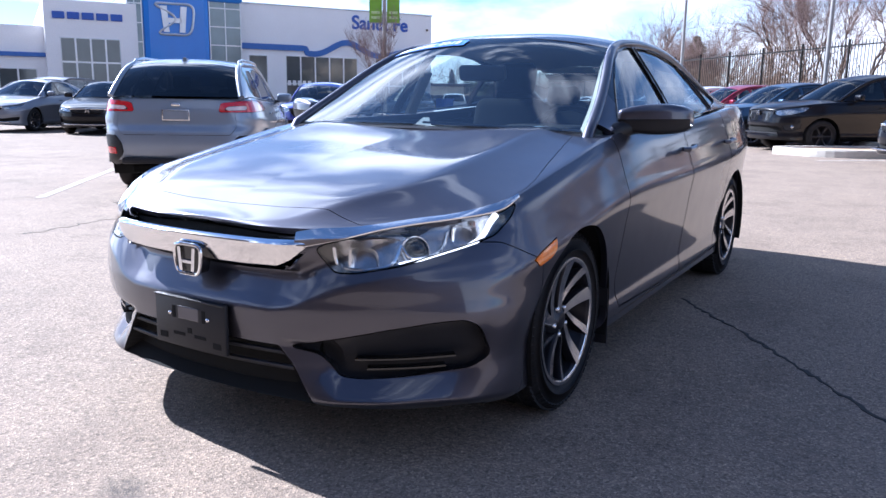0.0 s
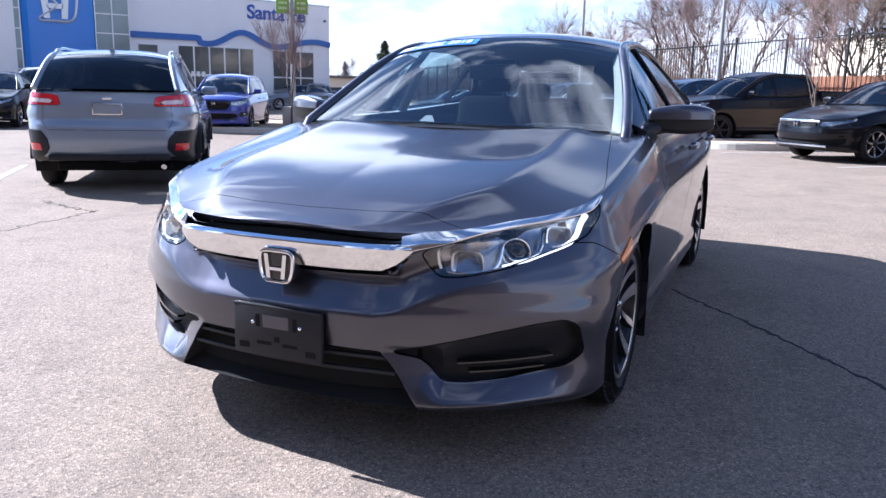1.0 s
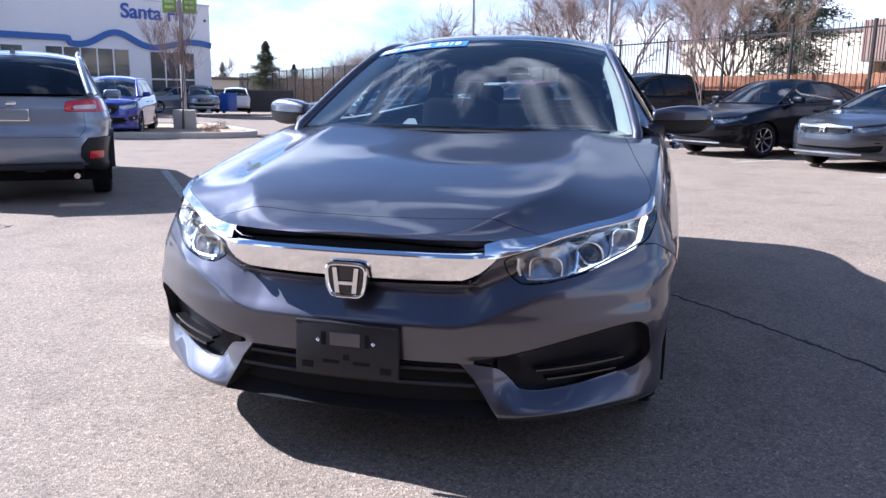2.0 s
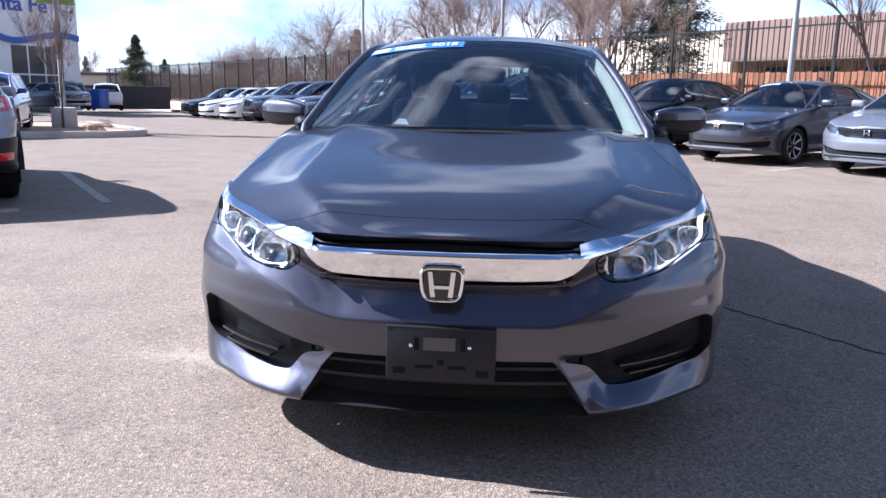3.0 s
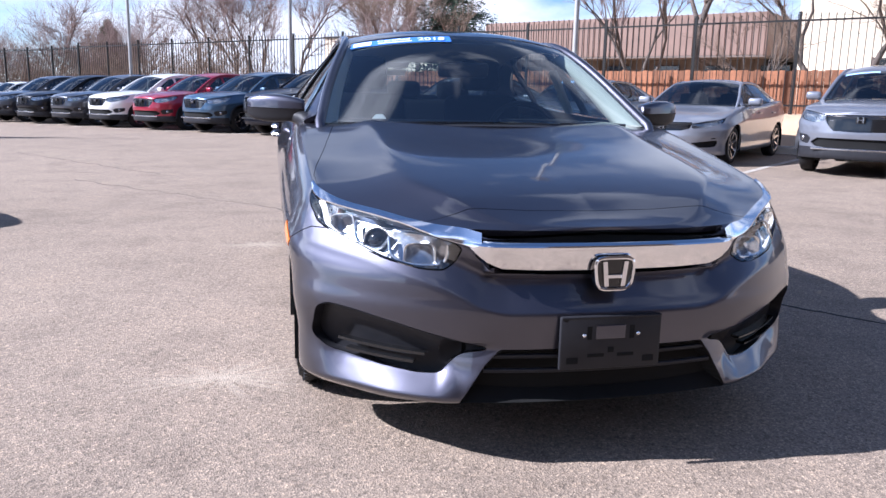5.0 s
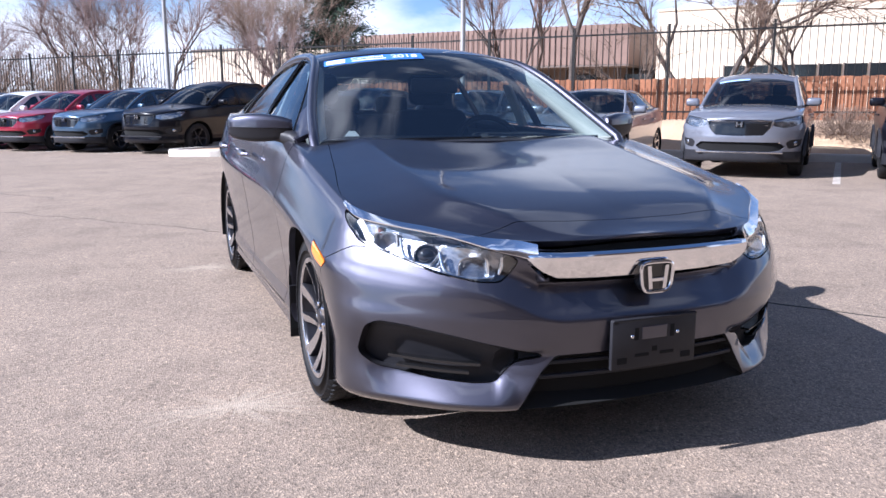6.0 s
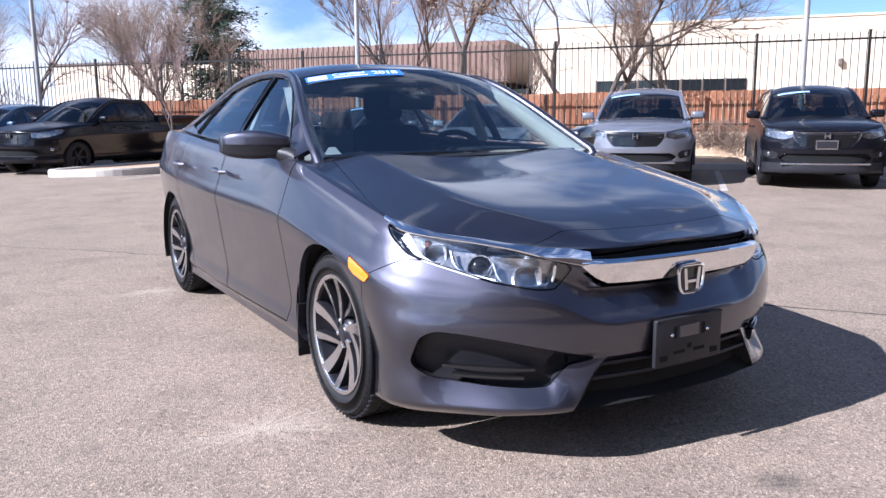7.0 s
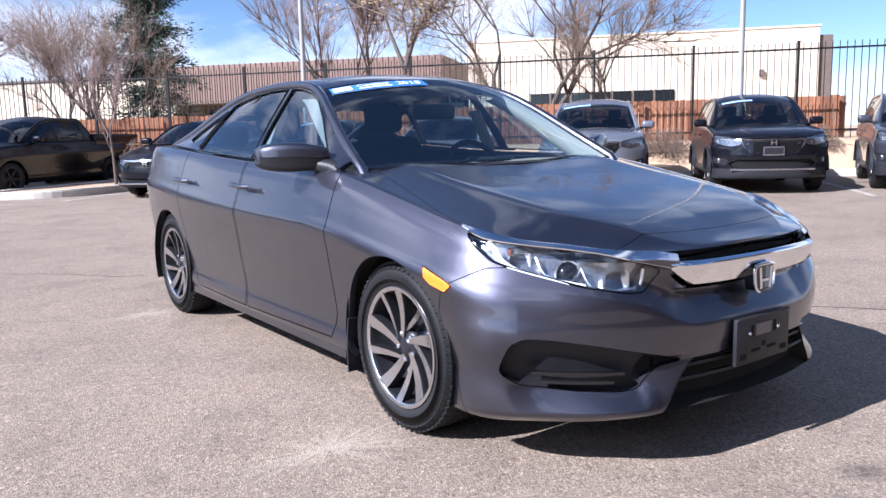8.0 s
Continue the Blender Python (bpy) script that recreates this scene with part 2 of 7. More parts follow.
class Skin:
    """A surface: places, normals, flat coordinates for cutting, faces."""

    def __init__(self, V, N, Q, F):
        self.V, self.N, self.Q, self.F = np.asarray(V, float), np.asarray(N, float), np.asarray(Q, float), F

    @staticmethod
    def grid(P, Q=None, flip=False):
        a, b, _ = P.shape
        du, dv = np.gradient(P, axis=0), np.gradient(P, axis=1)
        N = np.cross(du, dv)
        N /= np.linalg.norm(N, axis=2, keepdims=True) + 1e-12
        if flip:
            N = -N
        F = []
        for i in range(a - 1):
            for j in range(b - 1):
                q = (i * b + j, (i + 1) * b + j, (i + 1) * b + j + 1, i * b + j + 1)
                F.append(q[::-1] if flip else q)
        Q = P[:, :, :2] if Q is None else Q
        return Skin(P.reshape(-1, 3), N.reshape(-1, 3), Q.reshape(-1, Q.shape[-1]), F)

    def keep(self, d):
        """The piece where the field d, one value a point, is below zero."""
        V, N, Q, F = list(self.V), list(self.N), list(self.Q), []
        made, inside = {}, d < 0
        for f in self.F:
            c = sum(1 for i in f if inside[i])
            if c == len(f):
                F.append(f)
                continue
            if c == 0:
                continue
            g = []
            for k in range(len(f)):
                i, j = f[k], f[(k + 1) % len(f)]
                if inside[i]:
                    g.append(i)
                if inside[i] != inside[j]:
                    key = (min(i, j), max(i, j))
                    if key not in made:
                        t = d[key[0]] / (d[key[0]] - d[key[1]])
                        made[key] = len(V)
                        for L in (V, N, Q):
                            L.append(L[key[0]] * (1 - t) + L[key[1]] * t)
                    g.append(made[key])
            if len(g) > 2:
                F.append(tuple(g))
        used = sorted({i for f in F for i in f})
        at = {u: k for k, u in enumerate(used)}
        if not used:
            return Skin(np.zeros((0, 3)), np.zeros((0, 3)), np.zeros((0, self.Q.shape[1])), [])
        return Skin([V[u] for u in used], [N[u] for u in used], [Q[u] for u in used], [tuple(at[i] for i in f) for f in F])

    def cut(self, d, gap=0.004):
        return self.keep(d + gap / 2), self.keep(-d + gap / 2)

    def moved(self, k):
        return Skin(self.V + self.N * k, self.N, self.Q, self.F)

    def rims(self, depth, both=True):
        """Turned-in edges along the open borders, except on the middle plane."""
        count = {}
        for f in self.F:
            for k in range(len(f)):
                i, j = f[k], f[(k + 1) % len(f)]
                count[(min(i, j), max(i, j))] = None if (min(i, j), max(i, j)) in count else (i, j)
        V, N, F = list(self.V), list(self.N), list(self.F)
        made = {}
        for e in count.values():
            if e is None or (abs(self.V[e[0]][0]) < 1e-5 and abs(self.V[e[1]][0]) < 1e-5):
                continue
            q = []
            for i in e:
                if i not in made:
                    made[i] = len(V)
                    V += [self.V[i], self.V[i] - self.N[i] * depth]
                    N += [np.zeros(3), np.zeros(3)]
                q.append(made[i])
            F.append((q[1], q[0], q[0] + 1, q[1] + 1))
        return Skin(V, N, np.zeros((len(V), 2)), F)

    def islands(self):
        """The separate pieces of the surface."""
        up = list(range(len(self.V)))

        def top(i):
            while up[i] != i:
                up[i] = up[up[i]]
                i = up[i]
            return i
        for f in self.F:
            for i in f[1:]:
                up[top(i)] = top(f[0])
        groups = {}
        for f in self.F:
            groups.setdefault(top(f[0]), []).append(f)
        out = []
        for fs in groups.values():
            if len(fs) < 4:
                continue
            used = sorted({i for f in fs for i in f})
            at_ = {u: k for k, u in enumerate(used)}
            out.append(Skin(self.V[used], self.N[used], self.Q[used], [tuple(at_[i] for i in f) for f in fs]))
        return out

    def mirrored(self):
        return Skin(self.V * [-1, 1, 1], self.N * [-1, 1, 1], self.Q, [f[::-1] for f in self.F])

    def whole(self):
        m, n = self.mirrored(), len(self.V)
        return Skin(np.concatenate([self.V, m.V]), np.concatenate([self.N, m.N]), np.concatenate([self.Q, self.Q]), list(self.F) + [tuple(i + n for i in f) for f in m.F])

    def ob(self, name, material, parent, label=""):
        return mesh_ob(name, self.V, self.F, material, parent, label, self.N)


def poly_d(Q, poly):
    """Signed distance to a polygon, below zero inside."""
    P = np.array(poly, float)
    A, B = P, np.roll(P, -1, 0)
    best, odd = np.full(len(Q), 1e9), np.zeros(len(Q), bool)
    for a, b in zip(A, B):
        e, w = b - a, Q - a
        t = np.clip((w @ e) / (e @ e), 0, 1)
        best = np.minimum(best, np.hypot(*(w - t[:, None] * e).T))
        cond = (a[1] > Q[:, 1]) != (b[1] > Q[:, 1])
        with np.errstate(divide="ignore", invalid="ignore"):
            odd ^= cond & (Q[:, 0] < e[0] * (Q[:, 1] - a[1]) / (e[1] if e[1] else 1e-12) + a[0])
    return np.where(odd, -best, best)


def bend(points, n=8, closed=True):
    """A smooth polygon through corners (Catmull-Rom)."""
    P = [np.array(p, float) for p in points]
    out, m = [], len(P)
    for i in range(m if closed else m - 1):
        a, b, c, d = (P[(i - 1) % m], P[i], P[(i + 1) % m], P[(i + 2) % m]) if closed else (P[max(i - 1, 0)], P[i], P[i + 1], P[min(i + 2, m - 1)])
        for k in range(n):
            t = k / n
            out.append(0.5 * (2 * b + (c - a) * t + (2 * a - 5 * b + 4 * c - d) * t * t + (3 * b - a - 3 * c + d) * t ** 3))
    if not closed:
        out.append(P[-1])
    return out


def soften(poly, r):
    """The polygon with each corner cut round over a length r."""
    out, n = [], len(poly)
    for i in range(n):
        p, a, b = (np.array(poly[k % n], float) for k in (i, i - 1, i + 1))
        u, v = a - p, b - p
        ru, rv = (min(r, 0.3 * np.linalg.norm(w)) / np.linalg.norm(w) for w in (u, v))
        q0, q1 = p + u * ru, p + v * rv
        out += [tuple((1 - t) ** 2 * q0 + 2 * t * (1 - t) * p + t * t * q1) for t in (0, 0.33, 0.67, 1)]
    return out


# ---- cars ----
# A car stands with its front axle over the origin and its nose towards -y.
def outline(W, yf, yr, blunt=1.0, tail_plan=None):
    """Plan of the widest girth, from the middle of the nose to the middle of the tail."""
    fx = ((0, 0), (0.22, 0.006), (0.40, 0.030), (0.555, 0.079), (0.70, 0.163), (0.822, 0.268), (0.912, 0.360), (0.962, 0.452), (0.984, 0.60), (0.993, 0.85), (0.997, 1.25))
    rx = tail_plan or ((1.0, 1.55), (0.992, 0.95), (0.967, 0.50), (0.91, 0.24), (0.78, 0.09), (0.45, 0.02), (0, 0))
    pts = [(a * W, yf + b * blunt) for a, b in fx] + [(W, (yf + yr) / 2)] + [(a * W, yr - b * blunt) for a, b in rx]
    return pts


def body_skin(P, ns=150, nw=34, nt=16):
    pts = np.array(outline(P["W"], P["yf"], P["yr"], P.get("blunt", 1.0), P.get("tail_plan")))
    ch = np.concatenate([[0], np.cumsum(np.hypot(*np.diff(pts, axis=0).T))])
    fx, fy = cub(list(zip(ch, pts[:, 0]))), cub(list(zip(ch, pts[:, 1])))
    q = np.linspace(0, ch[-1], 1500)
    X, Y = fx(q), fy(q)
    X[0] = X[-1] = 0
    s = np.concatenate([[0], np.cumsum(np.hypot(np.diff(X), np.diff(Y)))])
    dens = np.where(Y < 0.5, 2.2, 1.0) + (Y > P["yr"] - 0.4) * 0.5
    acc = np.concatenate([[0], np.cumsum(np.diff(s) * dens[1:])])
    su = np.interp(np.linspace(0, acc[-1], ns), acc, s)
    x, y = np.interp(su, s, X), np.interp(su, s, Y)
    tx, ty = np.interp(su, s, np.gradient(X)), np.interp(su, s, np.gradient(Y))
    L = np.hypot(tx, ty)
    nx, ny = ty / L, -tx / L
    nx[0] = nx[-1] = 0
    front = np.clip(-ny, 0, 1) ** 1.3
    rear = np.clip(ny, 0, 1) ** 1.3
    side = np.clip(1 - front - rear, 0, 1)
    of_x = lambda v: float(np.interp(v, X[: np.argmax(X)], s[: np.argmax(X)]))
    of_y = lambda v: float(np.interp(v, Y, s))
    ze, zb = P["edge"](y), P["bottom"](y)
    fr, sd, rr = P["front"], P["side"], P["rear"]
    rows, Q = [], []
    for k in range(nw):
        v = k / (nw - 1)
        v = v ** 0.9
        z = zb + (ze - zb) * v
        ve = np.where(y < -0.25, np.maximum(v, 0.25), v)
        inset = front * fr(z / P["nose"] if P.get("nose") else z) + side * sd(ve) + rear * rr(v)
        px, py = x - nx * inset, y - ny * inset
        if "mould" in P:
            add = P["mould"](px, z, front, y, su, of_x, of_y)
            px, py = px - nx * add, py - ny * add
        rows.append(np.stack([px, py, z], 1))
        Q.append(np.stack([su, z, px, py, np.zeros(ns)], 1))
    ex, ey, ez = rows[-1].T
    o = np.argsort(ey)
    xe = lambda yy: np.interp(yy, ey[o], ex[o])
    for k in range(1, nt + 1):
        t = (k / nt) ** 0.85
        px, py = ex * (1 - t), ey
        half = np.maximum(xe(py), 0.02)
        r = np.clip(px / half, 0, 1)
        z = P["edge"](py) + (P["centre"](py) - P["edge"](py)) * (1 - r ** P.get("crown", 2.4))
        if "ridge" in P:
            z = z + P["ridge"](r, py)
        z = z * (1 - (1 - t) ** 6) + ez * (1 - t) ** 6
        rows.append(np.stack([px, py, z], 1))
        Q.append(np.stack([su, ez + t, px, py, np.full(ns, t)], 1))
    G, QG = np.stack(rows, 1), np.stack(Q, 1)
    skin = Skin.grid(G, QG, flip=True)
    # the poles where stations meet
    mid = np.abs(skin.V[:, 0]) < 1e-6
    skin.N[mid, 0] = 0
    ln = np.linalg.norm(skin.N, axis=1, keepdims=True)
    skin.N = np.where(ln > 1e-6, skin.N / np.maximum(ln, 1e-9), [0, 0, 1])
    if skin.N[len(skin.N) // 2].dot(np.array([1, 0, 0.2])) < 0:
        skin.N = -skin.N
        skin.F = [f[::-1] for f in skin.F]
    skin.tail = lambda v: float(np.interp(-v, -X[np.argmax(X):], s[np.argmax(X):]))
    skin.length = float(s[-1])
    return skin, of_x, of_y


def wheel(R, W, spokes, parent_mats, kind="split", rim_r=0.205):
    """A road wheel that turns about x, its outer face towards +x."""
    root = new("wheel")
    V, F = lathe([(-W * 0.42, rim_r * 1.0), (-W * 0.5, rim_r + 0.03), (-W * 0.47, R - 0.03), (-W * 0.36, R - 0.004), (-W * 0.18, R), (W * 0.18, R), (W * 0.36, R - 0.004), (W * 0.45, R - 0.022), (W * 0.5, R - 0.06), (W * 0.495, rim_r + 0.035), (W * 0.46, rim_r + 0.012), (W * 0.42, rim_r + 0.004)], 64)
    mesh_ob("tyre", V, F, RUBBER, root)
    if kind == "split":
        bm = bmesh.new()
        for k in range(64):
            for a, w in ((-0.30, 0.11), (0.0, 0.12), (0.30, 0.11)):
                t0 = 2 * math.pi * (k + 0.25 * (a > 0)) / 64
                m = Matrix.Rotation(t0, 4, "X") @ Matrix.Translation((a * W, 0, R - 0.001)) @ Matrix.Rotation(0.30 * (1 if a >= 0 else -1), 4, "Z")
                bmesh.ops.create_cube(bm, size=1.0, matrix=m @ Matrix.Diagonal((w * W * 1.7, 0.024, 0.008, 1)))
            m = Matrix.Rotation(2 * math.pi * (k + 0.5) / 64, 4, "X") @ Matrix.Translation((0.420 * W, 0, R - 0.0165)) @ Matrix.Rotation(0.6, 4, "Y")
            bmesh.ops.create_cube(bm, size=1.0, matrix=m @ Matrix.Diagonal((0.022, 0.022, 0.006, 1)))
        part("tread", bm, RUBBER, root)
    V, F = lathe([(W * 0.42, rim_r + 0.006), (W * 0.45, rim_r + 0.002), (W * 0.43, rim_r - 0.010), (W * 0.36, rim_r - 0.014), (-W * 0.3, rim_r - 0.03), (-W * 0.34, 0.03)], 56)
    rim = mesh_ob("rim", V, F, parent_mats[1], root, "dark alloy rim barrel")
    V, F = lathe([(W * 0.46, rim_r + 0.004), (W * 0.465, rim_r - 0.006), (W * 0.44, rim_r - 0.012)], 56)
    mesh_ob("rim_lip", V, F, parent_mats[0], rim)
    for k in range(spokes):
        a0, off, w0, w1, back_ = 2 * math.pi * k / spokes, 0.0, 0.030, 0.040, 0.0
        if kind == "split":
            off, w0, w1, back_ = (0.050, 0.018, 0.036, 0.005) if k % 2 else (0.020, 0.026, 0.060, 0.0)
            a0 -= 0.22 if k % 2 else 0.0
        bm = bmesh.new()
        ring = []
        c, s_ = math.cos(a0), math.sin(a0)
        l0, l1 = (0.030 if off else 0.045), math.sqrt((rim_r - 0.004) ** 2 - off ** 2)
        for i in range(7):
            t = i / 6
            run = l0 + (l1 - l0) * t
            hw = (w0 + (w1 - w0) * t ** 1.2) / 2
            xx = W * (0.31 + 0.135 * t) - 0.010 * math.sin(math.pi * t) - back_ * (1 - t)
            ring.append([bm.verts.new((xx + dx, run * c - (off + d) * s_, run * s_ + (off + d) * c)) for dx, d in ((0.004, -hw * 0.86), (0.001, hw * 0.86), (-0.006, hw), (-0.034, hw * 0.9), (-0.034, -hw * 0.9), (-0.004, -hw))])
        for p_, q_ in zip(ring, ring[1:]):
            for j in range(6):
                f_ = bm.faces.new((p_[j], p_[(j + 1) % 6], q_[(j + 1) % 6], q_[j]))
                f_.material_index = 0 if j == 0 else 1
        bm.faces.new(ring[0][::-1])
        bm.faces.new(ring[-1])
        bmesh.ops.recalc_face_normals(bm, faces=bm.faces)
        part("spoke", bm, parent_mats[0], rim, "machined face with dark painted sides" if kind == "split" else "", smooth=True).data.materials.append(parent_mats[1])
    V, F = lathe([(W * 0.18, 0.066), (W * 0.27, 0.058), (W * 0.30, 0.034), (W * 0.335, 0.030), (W * 0.345, 0.026), (W * 0.345, 0.0)], 24)
    mesh_ob("hub_cap", V, F, parent_mats[1], rim)
    if kind == "split":
        for k in range(5):
            a = 2 * math.pi * (k + 0.5) / 5
            V, F = lathe([(W * 0.2, 0.009), (W * 0.33, 0.009), (W * 0.34, 0.006), (W * 0.34, 0.0)], 6)
            mesh_ob("lug_nut", [(p[0], p[1] + 0.05 * math.cos(a), p[2] + 0.05 * math.sin(a)) for p in V], F, CHROME, rim)
        V, F = lathe([(W * 0.02, 0.14), (W * 0.06, 0.14), (W * 0.06, 0.05), (W * 0.10, 0.05)], 40)
        mesh_ob("brake_disc", V, F, SATIN, root)
    return root


def strip(name, pts, w, h, material, parent, label="", closed=False, up=(0, 0, 1)):
    """A flat bar with rounded face, swept along points."""
    bm = bmesh.new()
    pts = [Vector(p) for p in pts]
    rings = []
    for i, p in enumerate(pts):
        d = (pts[min(i + 1, len(pts) - 1)] - pts[max(i - 1, 0)]).normalized()
        u = Vector(up) if not isinstance(up, list) else up[i]
        sdir = d.cross(u).normalized()
        v = sdir.cross(d)
        k = w if not callable(w) else w(i / (len(pts) - 1))
        rings.append([bm.verts.new(p + sdir * a * h + v * b * k) for a, b in ((-0.5, -0.5), (0.3, -0.5), (0.5, -0.3), (0.5, 0.3), (0.3, 0.5), (-0.5, 0.5))])
    for a, b in zip(rings, rings[1:]):
        for k in range(6):
            bm.faces.new((a[k], a[(k + 1) % 6], b[(k + 1) % 6], b[k]))
    bm.faces.new(rings[0][::-1])
    bm.faces.new(rings[-1])
    bmesh.ops.recalc_face_normals(bm, faces=bm.faces)
    return part(name, bm, material, parent, label, smooth=True)


def cabin(P, root, body_mat, fine=1):
    """Glass, pillars and roof over the body; all curves run along y."""
    rail_x, rail_z = cub([(p[1], p[0]) for p in P["rail"]]), cub([(p[1], p[2]) for p in P["rail"]])
    y0, y1 = P["rail"][0][1], P["rail"][-1][1]
    yr0, yr1 = P["roof"]                          # roof panel from, to, on the rail
    n = 14 * fine
    belt = lambda yy: P["edge"](yy) + P.get("ledge", 0.012)
    bx = P["belt_x"]

    def patch(fun, nu, nv):
        u, v = np.meshgrid(np.linspace(0, 1, nu), np.linspace(0, 1, nv), indexing="ij")
        return np.stack(fun(u, v), 2)

    # roof panel: half, from the middle plane to the rail
    rc = P["roof_c"]

    def roof(u, v):
        yy = yr0 + (yr1 - yr0) * v
        bow = P["bow_f"] * (1 - v) ** 3 - P["bow_r"] * v ** 3
        x = rail_x(yy) * u
        lift = rc(v)
        return x, yy - bow * (1 - u ** 2), rail_z(yy) + lift * (1 - u ** 2.6)
    g = patch(roof, n, 2 * n)
    sk = Skin.grid(g)
    if sk.N[len(sk.N) // 2][2] < 0:
        sk = Skin.grid(g, flip=True)
    sk.whole().rims(0.02).ob("roof", body_mat, root)

    def inner(u, v):
        x, yy, z = roof(u, v)
        return x * 0.97, yy, z - 0.035
    if P.get("inside"):
        Skin.grid(patch(inner, 6, 10)).whole().ob("headliner", TRIM, root, "light grey cloth headliner")

    # windscreen and rear window
    def screen(ya, yb, base_c, top_bow, base_bow):
        def f(u, v):
            yy = ya + (yb - ya) * v
            x = rail_x(yy) * u
            zc0, zc1 = base_c, rail_z(yb) + (rc(0.0) if yb > ya and ya < 1.5 else rc(1.0))
            bowv = base_bow + (top_bow - base_bow) * v
            edge_z = rail_z(yy)
            z = edge_z + ((zc0 - rail_z(ya)) * (1 - v) + (zc1 - rail_z(yb)) * v + P.get("swell", 0.02) * np.sin(np.pi * v)) * (1 - u ** 2.2)
            return x, yy - bowv * (1 - u ** 2), z
        return f
    fw = screen(y0, yr0, P["cowl_z"], P["bow_f"], P["cowl_bow"])
    sk = Skin.grid(patch(fw, n, n))
    if sk.N[len(sk.N) // 2][2] < 0:
        sk = Skin.grid(patch(fw, n, n), flip=True)
    sk.whole().ob("windscreen", SCREEN if P.get("inside") else P["glass"], root)
    if P.get("tail_glass", True):
        ft = screen(y1, yr1, P["tail_z"], -P["bow_r"], -P["tail_bow"])
        sk2 = Skin.grid(patch(ft, n, n))
        if sk2.N[len(sk2.N) // 2][2] < 0:
            sk2 = Skin.grid(patch(ft, n, n), flip=True)
        sk2.whole().ob("rear_window", P.get("back_glass", P["glass"]), root)

    # side glass: from the belt up to the rail
    ya, yb = P["side_glass"]

    def sidef(u, v):
        yy = ya + (yb - ya) * u
        zb_, zt = belt(yy), rail_z(yy)
        z = zb_ + (zt - zb_) * v
        x = bx(yy) + (rail_x(yy) - bx(yy)) * (v ** 1.15)
        return x, yy, z
    g = patch(sidef, 4 * n, n)
    sk = Skin.grid(g, g[:, :, 1:])
    if sk.N[len(sk.N) // 2][0] < 0:
        sk = Skin.grid(g, g[:, :, 1:], flip=True)
    rest = sk
    for k, (poly, mat_) in enumerate(P["panes"]):
        d = poly_d(rest.Q, poly)
        pane, rest = rest.cut(d, 0.002)
        if not pane.F:
            continue
        pane = pane.moved(-0.006)
        pane.ob("side_window", mat_, root)
        pane.mirrored().ob("side_window", mat_, root)
        if P.get("trim"):
            for m in (1, -1):
                line = []
                for p in poly:
                    j = np.argmin(np.hypot(sk.Q[:, 0] - p[0], sk.Q[:, 1] - p[1]))
                    u_ = (p[0] - ya) / (yb - ya)
                    v_ = (p[1] - belt(p[0])) / max(1e-3, rail_z(p[0]) - belt(p[0]))
                    a = sidef(np.array(u_), np.array(np.clip(v_, 0, 1)))
                    line.append(Vector((float(a[0]) * m, float(a[1]), float(a[2]))) + Vector((sk.N[j][0] * m, sk.N[j][1], sk.N[j][2])) * 0.002)
                bm = bmesh.new()
                tube(bm, line + [line[0]], 0.0035, 6, False)
                part("window_seal", bm, GLOSSB, root)
    if rest.F:
        pm = P.get("pillar_mat", body_mat)
        if P.get("black_to"):
            blk, rest = rest.cut(np.maximum(rest.V[:, 1] - P["black_to"], 0.72 - rest.V[:, 1]), 0.0)
            for piece in blk.islands():
                for r in (piece.rims(0.02), piece.mirrored().rims(0.02)):
                    r.ob("b_pillar", GLOSSB, root)
        for piece in rest.islands():
            r = piece.rims(0.02)
            r.ob("side_frame", pm, root)
            r.mirrored().ob("side_frame", pm, root)
    # rails and pillars
    for m in (1, -1):
        yy = np.linspace(y0, y1, 40)
        line = [(m * p_[0], p_[1], p_[2]) for p_ in P.get("foot", ())] + [(m * float(rail_x(a)), float(a), float(rail_z(a))) for a in yy]
        w = P.get("rail_w", 0.05)
        bm = bmesh.new()
        tube(bm, line, [w * 0.5] * len(line), 10)
        for v in bm.verts:
            v.co.x = m * (abs(v.co.x) - w * 0.12)
        part("roof_rail", bm, body_mat, root, smooth=True)
    return fw, sidef, sk


def common(P, root, body_mat, spec):
    """Wheel wells, underbody and wheels of any car."""
    R, W = P["R"], P["W"]
    for yy in (P.get("front_axle", 0.0), P["base"]):
        for m in (1, -1):
            V, F = [], []
            for k in range(19):
                a = math.pi * (-0.12 + 1.24 * k / 18)
                for xx in (W - 0.035, W - 0.36):
                    V.append((m * xx, yy + (P["arch"] + 0.012) * math.cos(a), R + (P["arch"] + 0.012) * math.sin(a)))
            for k in range(18):
                F.append((2 * k, 2 * k + 1, 2 * k + 3, 2 * k + 2))
            n0 = len(V)
            V.append((m * (W - 0.36), yy, R))
            F += [(n0, 2 * k + 1, 2 * k + 3) for k in range(18)]
            mesh_ob("wheel_well", V, F, DARK, root)
    part("underbody", boxed(-W + 0.32, W - 0.32, P["yf"] + 0.40, P["yr"] - 0.35, P["clear"] + 0.02, P["clear"] + 0.12, bev=0.02), DARK, root)
    for yy in (P.get("front_axle", 0.0), P["base"]):
        for m in (1, -1):
            o = copy_thing(spec["wheel"], pose(0, 0, 0))
            o.parent = root
            o.matrix_local = pose(m * P["track"], yy, R, spec.get("spin", 0), 0, 0 if m > 0 else 180)


